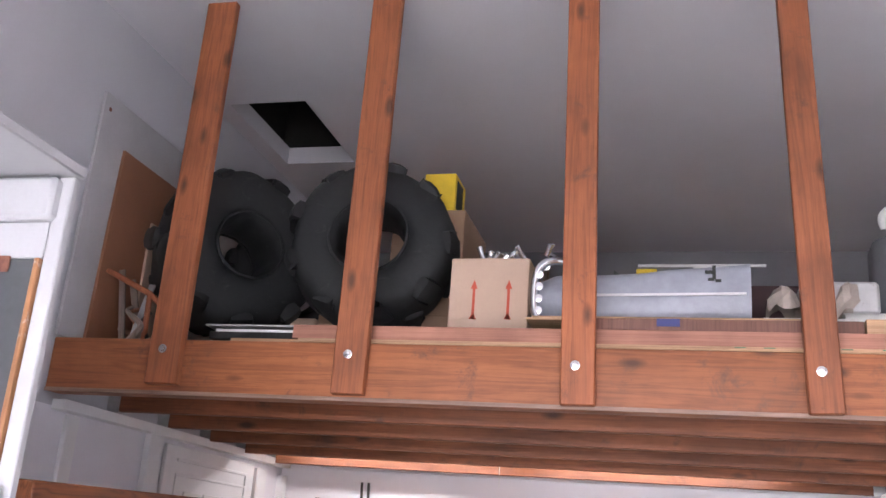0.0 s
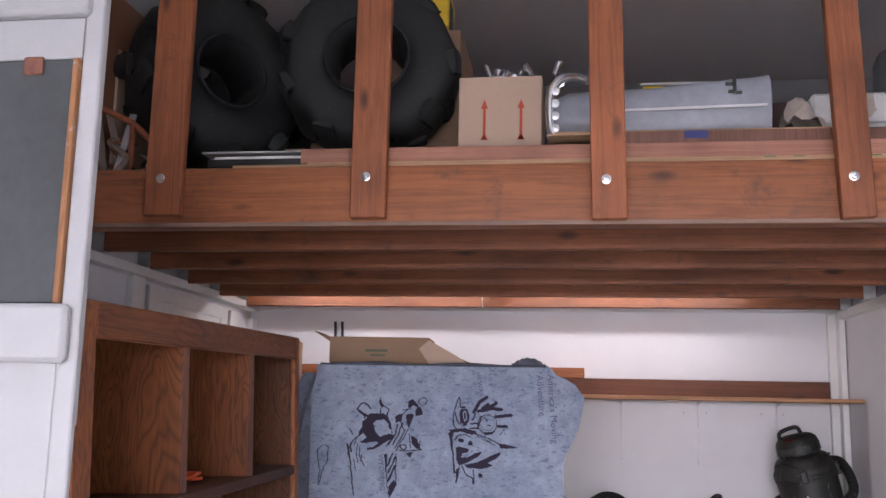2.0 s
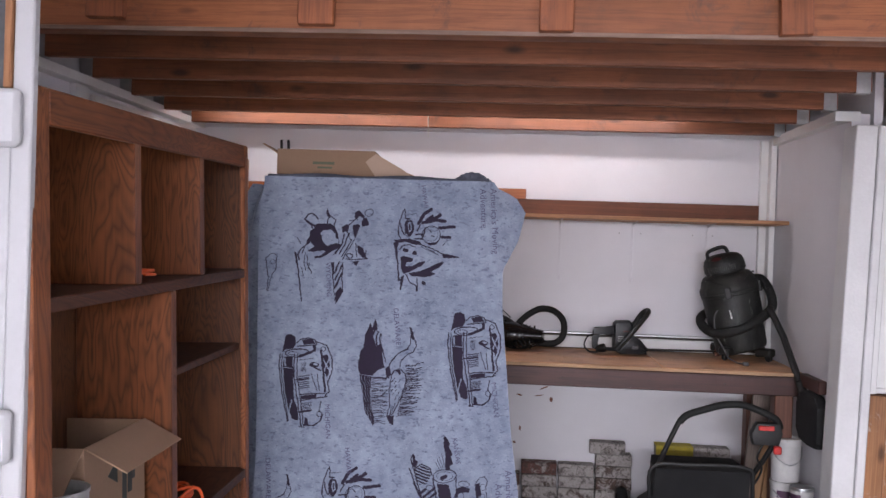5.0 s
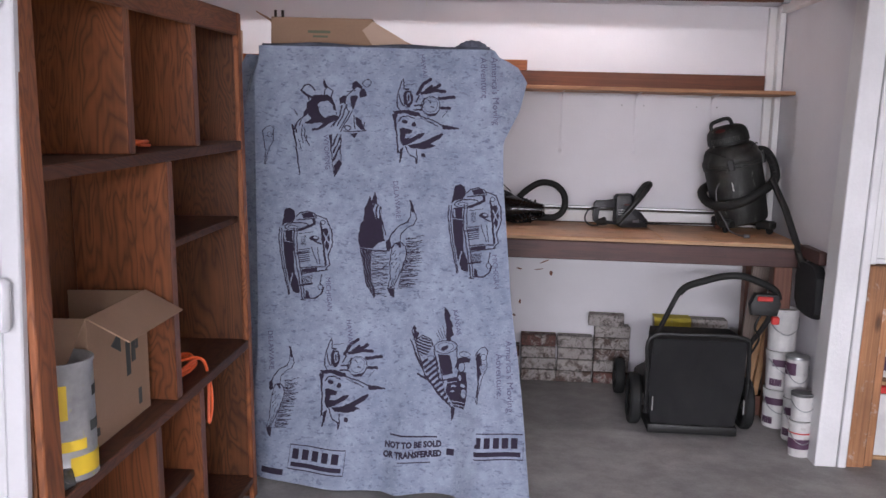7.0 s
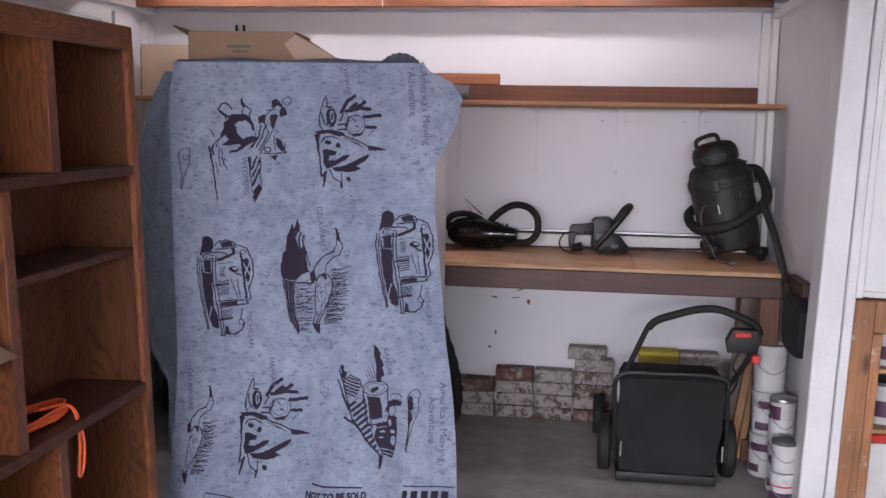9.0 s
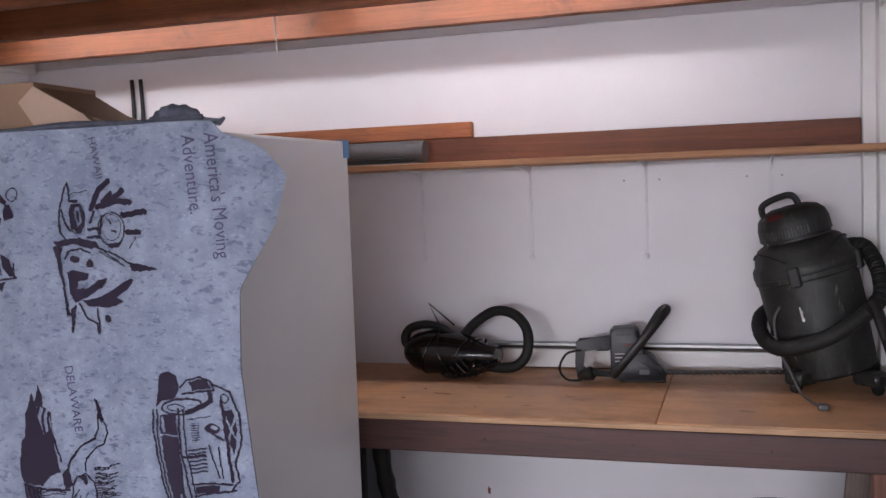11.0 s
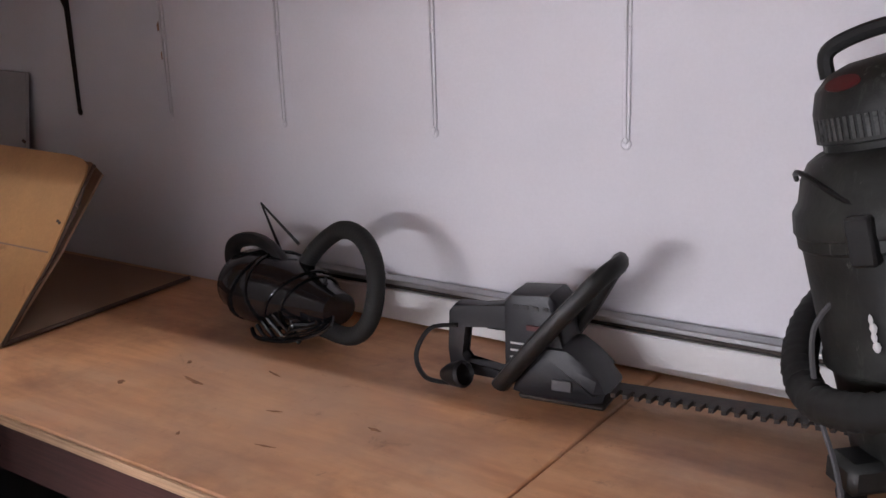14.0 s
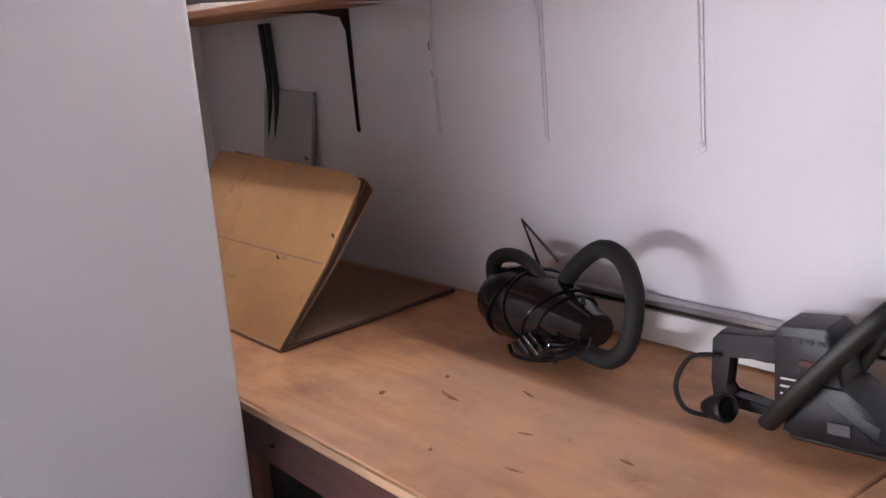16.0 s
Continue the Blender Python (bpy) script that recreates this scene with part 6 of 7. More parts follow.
part("body", b, TIN, pcan)
for z0, z1, a0, a1, mt in ((0.015, 0.06, -50, 60, YELLOW), (0.075, 0.10, -70, -20, YELLOW), (0.11, 0.135, -10, 45, INKDARK), (0.15, 0.23, -75, -50, YELLOW), (0.19, 0.215, 0, 40, INKDARK)):
    b = bmesh.new()
    rows = [[b.verts.new((0.0812 * math.cos(radians(a0 + (a1 - a0) * i / 12)), 0.0812 * math.sin(radians(a0 + (a1 - a0) * i / 12)), z)) for i in range(13)] for z in (z0, z1)]
    for i in range(12):
        b.faces.new((rows[0][i], rows[0][i + 1], rows[1][i + 1], rows[1][i]))
    part("label_band", b, mt, pcan)
b = bmesh.new()
lathe(b, [(0.0001, 0), (0.06, 0.002), (0.075, 0.02), (0.05, 0.05), (0.0001, 0.058)], 20, CASE @ pose(-0.05, -1.42, 0.6125) @ Matrix.Diagonal((0.6, 1.0, 0.75, 1)), lambda a, z: 1 + 0.18 * math.sin(a * 5 + z * 90))
solo("crumpled_plastic_bag", b, surf("dull_plastic_bag", (0.10, 0.11, 0.12), 0.25, var=0.5, scale=25, bump=0.4, dirt=(0.4, 0.4, 0.42)), "crumpled plastic bag of oddments beside the paint can", "bag")


def cord(name, m, loops, drop, seed, label):
    r = random.Random(seed)
    bmc = bmesh.new()
    pts = []
    for k in range(loops * 8):
        a = k * math.pi / 4 + r.uniform(-0.2, 0.2)
        pts.append((-0.09 + 0.06 * math.cos(a) + r.uniform(-0.01, 0.01), 0.17 * math.sin(a) * r.uniform(0.8, 1.05), 0.009 + 0.008 * (k // 8) + r.uniform(0, 0.006)))
    pts += [(-0.02, 0.05, 0.045), (0.006, 0.07, 0.03), (0.010, 0.085, -0.06), (0.010, 0.07, -drop), (0.016, 0.09, -drop * 0.8), (0.012, 0.10, -0.05), (-0.01, 0.08, 0.04), (-0.06, 0.0, 0.05)] if drop else []
    sweep(bmc, smooth_line(pts, 5), 0.0048, 6)
    solo(name, bmc, ORANGE, label, "cord", m=m)


cord("extension_cord", CASE @ pose(-0.03, -0.53, 0.6125), 4, 0.17, 5, "tangled orange extension cord hanging off a bookcase shelf")
cord("extension_cord", CASE @ pose(-0.05, -0.76, 1.3385), 2, 0, 9, "coiled orange cord on the upper bookcase shelf")
boxpart("paper_scrap", LABELWHITE, bc, -0.021 - D + 0.036, -D + 0.016, -0.16, -0.145, 1.45, 1.50, 0, "scrap of white tape", m=pose(0, 0, 0))

# ---- white wall cabinet with a chalkboard ----
wc = thing("wall_cabinet", (-1.215, 1.435, 0), "white painted built-in cabinet with a grey chalkboard panel", "cabinet")
boxpart("stile", CABWHITE, wc, -0.043, 0, 0, 0.025, 0, 2.47, 0.004)
boxpart("back_board", CABWHITE, wc, -0.85, -0.0435, 0.018, 0.025, 0, 2.47)
boxpart("cornice", CABWHITE, wc, -0.85, -0.028, -0.03, 0.017, 2.355, 2.462, 0.01)
boxpart("mid_rail", CABWHITE, wc, -0.85, -0.014, -0.03, -0.001, 1.628, 1.745, 0.01)
boxpart("low_rail", CABWHITE, wc, -0.85, -0.014, -0.03, -0.001, 0.99, 1.10, 0.01)
boxpart("top_rail", CABWHITE, wc, -0.85, -0.0435, 0.0, 0.017, 2.264, 2.354, 0.002)
boxpart("door_panel", CABWHITE, wc, -0.85, -0.0435, 0.002, 0.017, 1.05, 1.70, 0.003)
boxpart("door_panel", CABWHITE, wc, -0.85, -0.0435, 0.002, 0.017, 0.05, 1.049, 0.003)
boxpart("chalkboard", SLATE, wc, -0.80, -0.060, -0.002, 0.012, 1.748, 2.262, 0.002, "grey chalkboard panel")
boxpart("chalkboard_edge", STUD, wc, -0.058, -0.044, -0.010, 0.014, 1.748, 2.262, 0.002, "bare wooden edge strip")
boxpart("catch", RUST, wc, -0.17, -0.125, -0.008, -0.003, 2.228, 2.268, 0.003, "rusty metal catch")
boxpart("canopy", CABWHITE, wc, -0.85, 0.012, -1.3, 0.025, 2.471, 2.50, 0.004)

# ---- lawn mower with its grass bag ----
lm = thing("lawn_mower", (0.640, 4.06, 0), "black electric lawn mower with a fabric grass bag and folded handle", "lawn mower")
b = bmesh.new()
NB = 22
rings = []
for j in range(NB + 1):
    z = 0.055 + 0.405 * j / NB
    lo, hi = lerp_of(z, [(0.05, -0.20), (0.25, -0.222), (0.46, -0.205)]), lerp_of(z, [(0.05, 0.185), (0.25, 0.215), (0.46, 0.222)])
    ring = []
    for i in range(NB + 1):
        s = i / NB
        sag = 0.030 * math.sin(math.pi * s) * math.sin(math.pi * j / NB) + 0.008 * math.sin(s * 13 + z * 17) * (1 - j / NB) + 0.0015 * math.sin(s * 31 - z * 24)
        ring.append(b.verts.new((lo + (hi - lo) * s, -0.03 + sag, z)))
    ring += [b.verts.new((hi - 0.01 * math.sin(z * 20), 0.10, z)), b.verts.new((hi - 0.02, 0.27, z)), b.verts.new((lo + 0.02, 0.27, z)), b.verts.new((lo + 0.01 * math.sin(z * 23), 0.10, z))]
    rings.append(ring)
for lower, upper in zip(rings, rings[1:]):
    ring_faces(b, lower, upper)
b.faces.new(rings[0][::-1])
b.faces.new(rings[-1])
part("grass_bag", b, FABRIC, lm, "sagging black fabric bag")
b = bmesh.new()
sweep(b, smooth_line([(-0.225, -0.02, 0.10), (-0.228, -0.03, 0.30), (-0.22, -0.03, 0.465), (-0.05, -0.035, 0.485), (0.20, -0.03, 0.48), (0.232, -0.03, 0.40), (0.235, -0.02, 0.12)], 6), 0.010, 8)
part("bag_frame", b, BLACK, lm)
b = bmesh.new()
box(b, -0.215, 0.20, -0.035, 0.28, 0.008, 0.052, 0.01, 2)
part("bag_tray", b, BLACK, lm)
b = bmesh.new()
lathe(b, [(0.0001, 0), (0.20, 0), (0.225, 0.03), (0.22, 0.10), (0.15, 0.15), (0.0001, 0.16)], 28, Matrix.Translation((0, 0.50, 0.07)))
part("deck", b, BLACK, lm)
for x, y, r in ((-0.265, 0.14, 0.125), (0.265, 0.14, 0.125), (-0.28, 0.66, 0.095), (0.28, 0.66, 0.095)):
    b = bmesh.new()
    mm = Matrix.Translation((x, y, r)) @ Matrix.Rotation(radians(90), 4, "Y")
    lathe(b, [(r * 0.72, -0.024), (r * 0.93, -0.026), (r, -0.016), (r, 0.016), (r * 0.93, 0.026), (r * 0.72, 0.024)], 28, mm, close=True)
    tyre = part("tyre", b, RUBBER, lm)
    b = bmesh.new()
    lathe(b, [(0.0001, -0.018), (0.025, -0.02), (0.03, -0.010), (r * 0.6, -0.008), (r * 0.74, -0.02), (r * 0.74, 0.02), (r * 0.6, 0.008), (0.0001, 0.015)], 24, mm)
    part("wheel_rim", b, DUSTY, tyre)
b = bmesh.new()
sweep(b, smooth_line([(-0.20, 0.02, 0.44), (-0.165, -0.01, 0.54), (-0.11, -0.03, 0.675), (-0.085, -0.03, 0.70)], 5), 0.012, 10)
part("handle_tube", b, BLACK, lm)
b = bmesh.new()
sweep(b, smooth_line([(-0.105, -0.03, 0.68), (-0.07, -0.035, 0.715), (0.0, -0.04, 0.742), (0.09, -0.04, 0.768), (0.17, -0.04, 0.772), (0.24, -0.04, 0.752), (0.32, -0.04, 0.715), (0.345, -0.03, 0.67)], 6), 0.0165, 12)
part("foam_grip", b, RIBBED, lm)
b = bmesh.new()
sweep(b, smooth_line([(0.34, -0.03, 0.67), (0.31, 0.0, 0.56), (0.25, 0.04, 0.44)], 5), 0.012, 10)
part("handle_tube", b, BLACK, lm)
b = bmesh.new()
prism(b, [(0.215, 0.60), (0.33, 0.60), (0.345, 0.655), (0.33, 0.70), (0.23, 0.70), (0.205, 0.65)], -0.09, -0.03, bev=0.012)
part("switch_box", b, BLACK, lm)
boxpart("switch_lever", RED, lm, 0.235, 0.305, -0.098, -0.088, 0.668, 0.690, 0.004, "red switch lever")
boxpart("cord_clip", RED, lm, 0.315, 0.35, -0.06, -0.035, 0.555, 0.592, 0.005, "red cord clip")
b = bmesh.new()
sweep(b, smooth_line([(0.26, -0.07, 0.60), (0.24, -0.06, 0.54), (0.27, -0.03, 0.48), (0.245, 0.0, 0.40)], 5), 0.005, 6)
part("switch_cord", b, BLACK, lm)
for x in (-0.2, 0.22):
    boxpart("frame_clip", BRIGHT, lm, x - 0.004, x + 0.004, -0.046, -0.038, 0.12, 0.19, 0.001)

# boards leaning at the bench leg
for x, y, w, h, ry, mt, lb in ((0.955, 4.50, 0.035, 0.60, 9, PALEWOOD, "pale board offcut leaning at the bench leg"), (0.99, 4.46, 0.03, 0.52, 8, PALEWOOD, "narrow pale lath leaning at the bench leg"), (0.925, 4.56, 0.09, 0.78, 6, GREYWOOD, "grey weathered board leaning at the bench leg"), (1.005, 4.42, 0.05, 0.10, 0, REDLEG, "short red-brown block by the bench leg")):
    b = bmesh.new()
    box(b, 0, w, -0.012, 0.012, 0, h, 0.002)
    solo("leaning_board", b, mt, lb, "board", "leaning boards", m=pose(x, y, 0.002, -4, ry, 0))

# ---- loft: what is stored there ----
STK = 2.3455


def sheet(name, x0, x1, y0, y1, z0, z1, mt, label):
    bms = bmesh.new()
    box(bms, x0, x1, y0, y1, z0, z1, 0.0012)
    return solo(name, bms, mt, label, "sheet", "stacked sheets in the loft")


sheet("plywood_sheet", -1.17, 1.45, 2.714, 3.75, 2.356, 2.366, PLYEDGE, "plywood sheet with a layered pale edge in the loft")
sheet("plywood_sheet", -1.15, 1.45, 2.728, 3.75, 2.3662, 2.374, PLYEDGE, "thin plywood sheet with a layered edge in the loft")
sheet("fibre_board", -1.175, 1.45, 2.735, 3.75, 2.3745, 2.425, PINK, "thick pink-brown fibre board in the loft")
b = bmesh.new()
box(b, -2.0, 1.45, 2.80, 3.74, STK, 2.3555, 0.001)
solo("base_sheet", b, SHELFWOOD, "bare sheet under the stack in the loft", "sheet", "stacked sheets in the loft")
sheet("plywood_sheet", -1.42, -1.18, 2.74, 3.3, 2.356, 2.372, PLYEDGE, "short plywood offcut in the loft")
sheet("dark_sheet", -1.55, 0.30, 2.775, 3.72, 2.4255, 2.432, GREYBOARD, "thin grey sheet in the loft")
sheet("dark_sheet", -1.52, -1.18, 2.76, 3.3, 2.3725, 2.40, BLACK, "black-edged sheet in the loft")
sheet("white_sheet", -1.50, -1.18, 2.77, 3.3, 2.4005, 2.412, LABELWHITE, "thin white sheet in the loft")
sheet("red_brown_board", -0.13, 0.755, 2.742, 2.86, 2.4258, 2.466, REDLEG, "red-brown board with a strip of blue tape in the loft")
sheet("plywood_sheet", 0.16, 1.45, 2.87, 3.7, 2.4325, 2.46, PLYEDGE, "plywood sheet lying level in the loft")
sheet("plywood_sheet", -0.33, 0.56, 2.775, 3.7, 2.4665, 2.474, PLYEDGE, "thin plywood sheet with a pale edge in the loft")
sheet("plywood_sheet", -0.31, 0.60, 2.782, 3.7, 2.4745, 2.482, PLYEDGE, "thin plywood sheet with a striped edge in the loft")
sheet("plywood_sheet", 0.765, 1.45, 2.76, 2.865, 2.4258, 2.478, PLYEDGE, "stack edge of pale plywood in the loft")
b = bmesh.new()
box(b, 0.115, 0.19, 2.740, 2.7415, 2.440, 2.466)
solo("tape_strip", b, plain("dark_blue_tape", (0.03, 0.035, 0.16), 0.6), "dark blue tape on the red-brown board", "tape")
for x in (0.36, 0.45, 0.60, 0.68, 0.80):
    b = bmesh.new()
    box(b, x, x + 0.035, 2.7212, 2.7225, 2.3575, 2.371)
    solo("paint_dab", b, GREENPAINT, "green paint dab on a plywood edge", "stain", "paint dabs")


def tyre_big(name, m, rout, rin, wide, label, lugs=9, squash=1.0):
    t = thing(name, m, label, "tyre", "old tyres")
    bmt = bmesh.new()
    prof = []
    for k in range(25):
        a = 2 * math.pi * k / 24
        rr = (rout * 0.94 + rin) / 2 + (rout * 0.94 - rin) / 2 * math.copysign(abs(math.cos(a)) ** 0.75, math.cos(a))
        prof.append((rr, wide / 2 * math.copysign(abs(math.sin(a)) ** 0.6, math.sin(a))))
    lathe(bmt, prof[:-1], 64, None, lambda a, z: 1 + 0.03 * math.sin(a * 3 + 1) + 0.016 * math.sin(a * 7 + z * 9) + 0.01 * math.sin(a * 11 - z * 14), close=True)
    part("carcass", bmt, RUBBER, t)
    r = random.Random(lugs)
    for k in range(lugs):
        for side in (-1, 1):
            bl = bmesh.new()
            a = 2 * math.pi * (k + (0.5 if side > 0 else 0) + r.uniform(-0.12, 0.12)) / lugs
            h_ = r.uniform(0.95, 1.0)
            prism(bl, [(rout * 0.78, side * wide * 0.46), (rout * 0.92 * h_, side * wide * 0.50), (rout * 0.985 * h_, side * wide * 0.40), (rout * 0.97 * h_, side * wide * 0.05), (rout * 0.90, side * wide * 0.0), (rout * 0.84, side * wide * 0.36)], -0.05, 0.05, Matrix.Rotation(a, 4, "Z") @ Matrix.Rotation(side * 0.3, 4, "X"), bev=0.034)
            part("lug", bl, RUBBER, t)
    for z in (-wide * 0.46, wide * 0.46):
        bl = bmesh.new()
        sweep(bl, [((rin + 0.03) * math.cos(a), (rin + 0.03) * math.sin(a), z) for a in (2 * math.pi * k / 48 for k in range(49))], 0.007, 6)
        part("bead_rib", bl, RUBBER, t)
    return t


tyre_big("tyre", pose(-1.03, 3.12, 2.838, 84, 12, 6), 0.36, 0.128, 0.32, "old black knobbly tyre standing in the loft")
tyre_big("tyre", pose(-1.72, 3.26, 2.86, 84, 20, 46), 0.385, 0.120, 0.34, "old black knobbly tyre leaning by the loft wall")


def carton(name, x0, x1, y0, y1, z0, z1, mt, label, group=""):
    c = thing(name, (x0, y0, z0), label, "carton", group)
    boxpart("carton_body", mt, c, 0, x1 - x0, 0, y1 - y0, 0, z1 - z0, 0.004)
    boxpart("top_seam", CARDEDGE, c, 0.004, x1 - x0 - 0.004, (y1 - y0) / 2 - 0.002, (y1 - y0) / 2 + 0.002, z1 - z0 - 0.001, z1 - z0 + 0.0015)
    return c


Z1 = 2.4335
c = carton("carton", -0.662, -0.358, 2.98, 3.30, Z1, 2.755, CARDPALE, "pale cardboard carton with two red arrows in the loft")
for x in (0.095, 0.228):
    b = bmesh.new()
    prism(b, [(-0.005, 0.10), (-0.014, 0.082), (-0.005, 0.09), (-0.005, 0.20), (-0.013, 0.20), (0, 0.235), (0.013, 0.20), (0.005, 0.20), (0.005, 0.09), (0.014, 0.082), (0.005, 0.10)], -0.0012, 0.0, Matrix.Translation((x, 0, 0)))
    part("red_arrow", b, INKRED, c)
# added third tyre: backs the left tyre's hole so it reads dark
tyre_big("tyre", pose(-1.66, 3.74, 2.83, 86, 10, 30), 0.35, 0.125, 0.30, "old black tyre added behind the others to darken the left one's hole")
c = carton("carton", -1.02, -0.70, 3.30, 3.75, Z1, 3.075, CARD, "large tan carton behind the tyres, standing upside down")
c = carton("carton", -1.30, -0.69, 3.265, 3.295, Z1, 2.60, CARD, "flattened tan carton marked with its size, upside down")
boxpart("print_block", INKDARK, c, 0.30, 0.60, -0.0015, 0.0, 0.02, 0.068)
words("MEDIUM", 0.05, pose(0.45, -0.0022, 0.044, 90, 180, 0), LABELWHITE, c)
words("MEDIUM", 0.038, pose(0.47, -0.0022, 0.095, 90, 180, 0), INKDARK, c)
c = carton("yellow_box", -0.895, -0.755, 3.31, 3.50, 3.0775, 3.25, YELLOW, "bright yellow carton on top of a tan carton")
boxpart("dark_panel", INKDARK, c, 0.1395, 0.1415, 0.03, 0.14, 0.02, 0.15)
b = bmesh.new()
box(b, -1.46, -1.34, 3.34, 3.5, Z1, 2.60, 0.01)
solo("pale_carton", b, CARDPALE, "small pale carton between the tyres", "carton")
r = random.Random(5)
for x, z, n_ in ((-0.56, 0, 5), (-0.47, 0, 6), (-0.40, 0, 4), (-0.305, 0.03, 3)):
    for k in range(n_):
        b = bmesh.new()
        px_, py_ = x + r.uniform(-0.04, 0.04), 3.08 + r.uniform(-0.03, 0.06)
        sweep(b, [(px_, py_, 2.772 + z), (px_ + r.uniform(-0.03, 0.03), py_ + r.uniform(-0.02, 0.02), 2.784 + z + r.uniform(0.0, 0.04))], 0.011, 8)
        solo("pipe_fitting", b, BRIGHT, "loose bright metal pipe fitting on a carton", "fitting", "fittings on the carton")
wr = thing("wrapped_housing", (-0.10, 2.92, 2.4835), "long metal housing wrapped in grey plastic lying in the loft", "housing")
b = bmesh.new()
N = 34
rings = []
for i in range(N + 1):
    s = i / N
    x, hh, dd = 0.53 * s, 0.205 + 0.05 * s ** 1.3, 0.20 + 0.05 * s
    ring = []
    for k in range(28):
        a = 2 * math.pi * k / 28
        cx, cz = math.cos(a), math.sin(a)
        sq = max(abs(cx), abs(cz)) ** 0.55
        wr_ = 1 + 0.03 * math.sin(s * 9 + k * 1.9) * math.sin(k * 0.9 + s * 3)
        ring.append(b.verts.new((x, dd / 2 + dd / 2 * cx / sq * wr_, max(0.0, hh / 2 + hh / 2 * cz / sq * wr_))))
    rings.append(ring)
for a_, b_ in zip(rings, rings[1:]):
    ring_faces(b, a_, b_)
b.faces.new(rings[0][::-1])
b.faces.new(rings[-1])
part("wrapping", b, WRAP, wr, angle=60)
boxpart("seam_strip", LABELWHITE, wr, 0.0, 0.515, -0.012, -0.006, 0.105, 0.114, 0.001, m=pose(0, 0, 0, 0, -1, 0))
for x, z, w, h in ((0.40, 0.17, 0.012, 0.05), (0.375, 0.19, 0.035, 0.012), (0.385, 0.165, 0.022, 0.01), (0.41, 0.16, 0.02, 0.01)):
    boxpart("print_bar", INKDARK, wr, x, x + w, -0.011, -0.0065, z, z + h)
b = bmesh.new()
sweep(b, smooth_line([(-0.20, 0.0, 0.01), (-0.225, 0.0, 0.06), (-0.225, 0.0, 0.17), (-0.20, 0.0, 0.225), (-0.15, 0.01, 0.245), (-0.10, 0.02, 0.235)], 6), 0.016, 10)
sweep(b, smooth_line([(-0.225, 0.02, 0.03), (-0.215, 0.18, 0.04), (-0.215, 0.2, 0.2), (-0.20, 0.1, 0.24), (-0.19, 0.02, 0.225)], 6), 0.014, 8)
part("metal_flange", b, BRIGHT, wr, "bright cast metal flange")
b = bmesh.new()
lathe(b, [(0.0001, -0.225), (0.075, -0.22), (0.10, -0.16), (0.105, -0.05), (0.10, 0.01), (0.0001, 0.012)], 24, Matrix.Translation((0, 0.10, 0.108)) @ Matrix.Rotation(radians(90), 4, "Y"))
part("housing_neck", b, WRAP, wr)
for k in range(4):
    b = bmesh.new()
    lathe(b, [(0.0001, -0.016), (0.013, -0.014), (0.016, 0.0), (0.0001, 0.002)], 10, Matrix.Translation((-0.21, -0.014, 0.05 + 0.045 * k)) @ Matrix.Rotation(radians(90), 4, "X"))
    part("flange_bolt", b, BRIGHT, wr)
b = bmesh.new()
prism(b, [(0.0, 0), (0.075, 0), (0.05, 0.16), (0.03, 0.33), (0.005, 0.35)], 3.22, 3.24, Matrix.Translation((-0.07, 0, Z1)), bev=0.004)
solo("green_plastic_guard", b, surf("green_grey_plastic", (0.16, 0.19, 0.17), 0.5), "grey-green plastic guard standing behind the housing", "guard")
b = bmesh.new()
box(b, 0.02, 0.10, 3.26, 3.34, Z1, 2.80, 0.004)
solo("yellow_container", b, YELLOW, "small yellow container behind the wrapped housing", "container")
b = bmesh.new()
sweep(b, [(0.02, 3.4, 2.855), (0.52, 3.4, 2.855)], 0.006, 6)
box(b, 0.24, 0.30, 3.39, 3.41, Z1, 2.852)
solo("white_rod", b, PVC, "thin white rod lying behind the wrapped housing", "rod")
b = bmesh.new()
box(b, 0.10, 1.40, 3.60, 3.62, Z1 + 0.027, 2.83, 0.003, m=None)
solo("dark_red_panel", b, DARKRED, "dark red panel standing at the back of the loft", "panel")
b = bmesh.new()
rr = random.Random(3)
g = [[b.verts.new((0.49 + 0.30 * i / 12, 2.98 + 0.16 * k / 8 + rr.uniform(-0.01, 0.01), 2.51 + 0.17 * math.sin(math.pi * (0.15 + 0.7 * k / 8)) * (0.55 + 0.45 * math.sin(i * 0.7)) + rr.uniform(-0.02, 0.02))) for k in range(9)] for i in range(13)]
for i in range(12):
    for k in range(8):
        b.faces.new((g[i][k], g[i + 1][k], g[i + 1][k + 1], g[i][k + 1]))
bmesh.ops.solidify(b, geom=b.faces[:], thickness=0.004)
solo("crumpled_paper_sack", b, PAPER, "crumpled brown paper sack in the loft", "sack", angle=20)
for x0, x1, y, z, r_ in ((0.47, 1.3, 2.96, 2.4845, 0.022), (0.52, 1.3, 3.02, 2.4845, 0.022), (0.75, 1.3, 3.10, 2.4845, 0.05)):
    b = bmesh.new()
    sweep(b, [(x0, y, z + r_), (x1, y, z + r_)], r_, 16)
    sweep(b, [(x1 - 0.30, y, z + r_), (x1 - 0.26, y, z + r_)], r_ * 1.12, 16)
    solo("pvc_pipe", b, PVC, "white plastic pipe lying in the loft", "pipe", "plastic pipes")
b = bmesh.new()
box(b, 0.60, 0.90, 3.16, 3.40, 2.4605, 2.60, 0.01)
box(b, 0.62, 0.89, 3.17, 3.39, 2.601, 2.725, 0.012)
solo("white_plastic_bin", b, PAIL, "stacked white plastic bins in the loft", "bin")
b = bmesh.new()
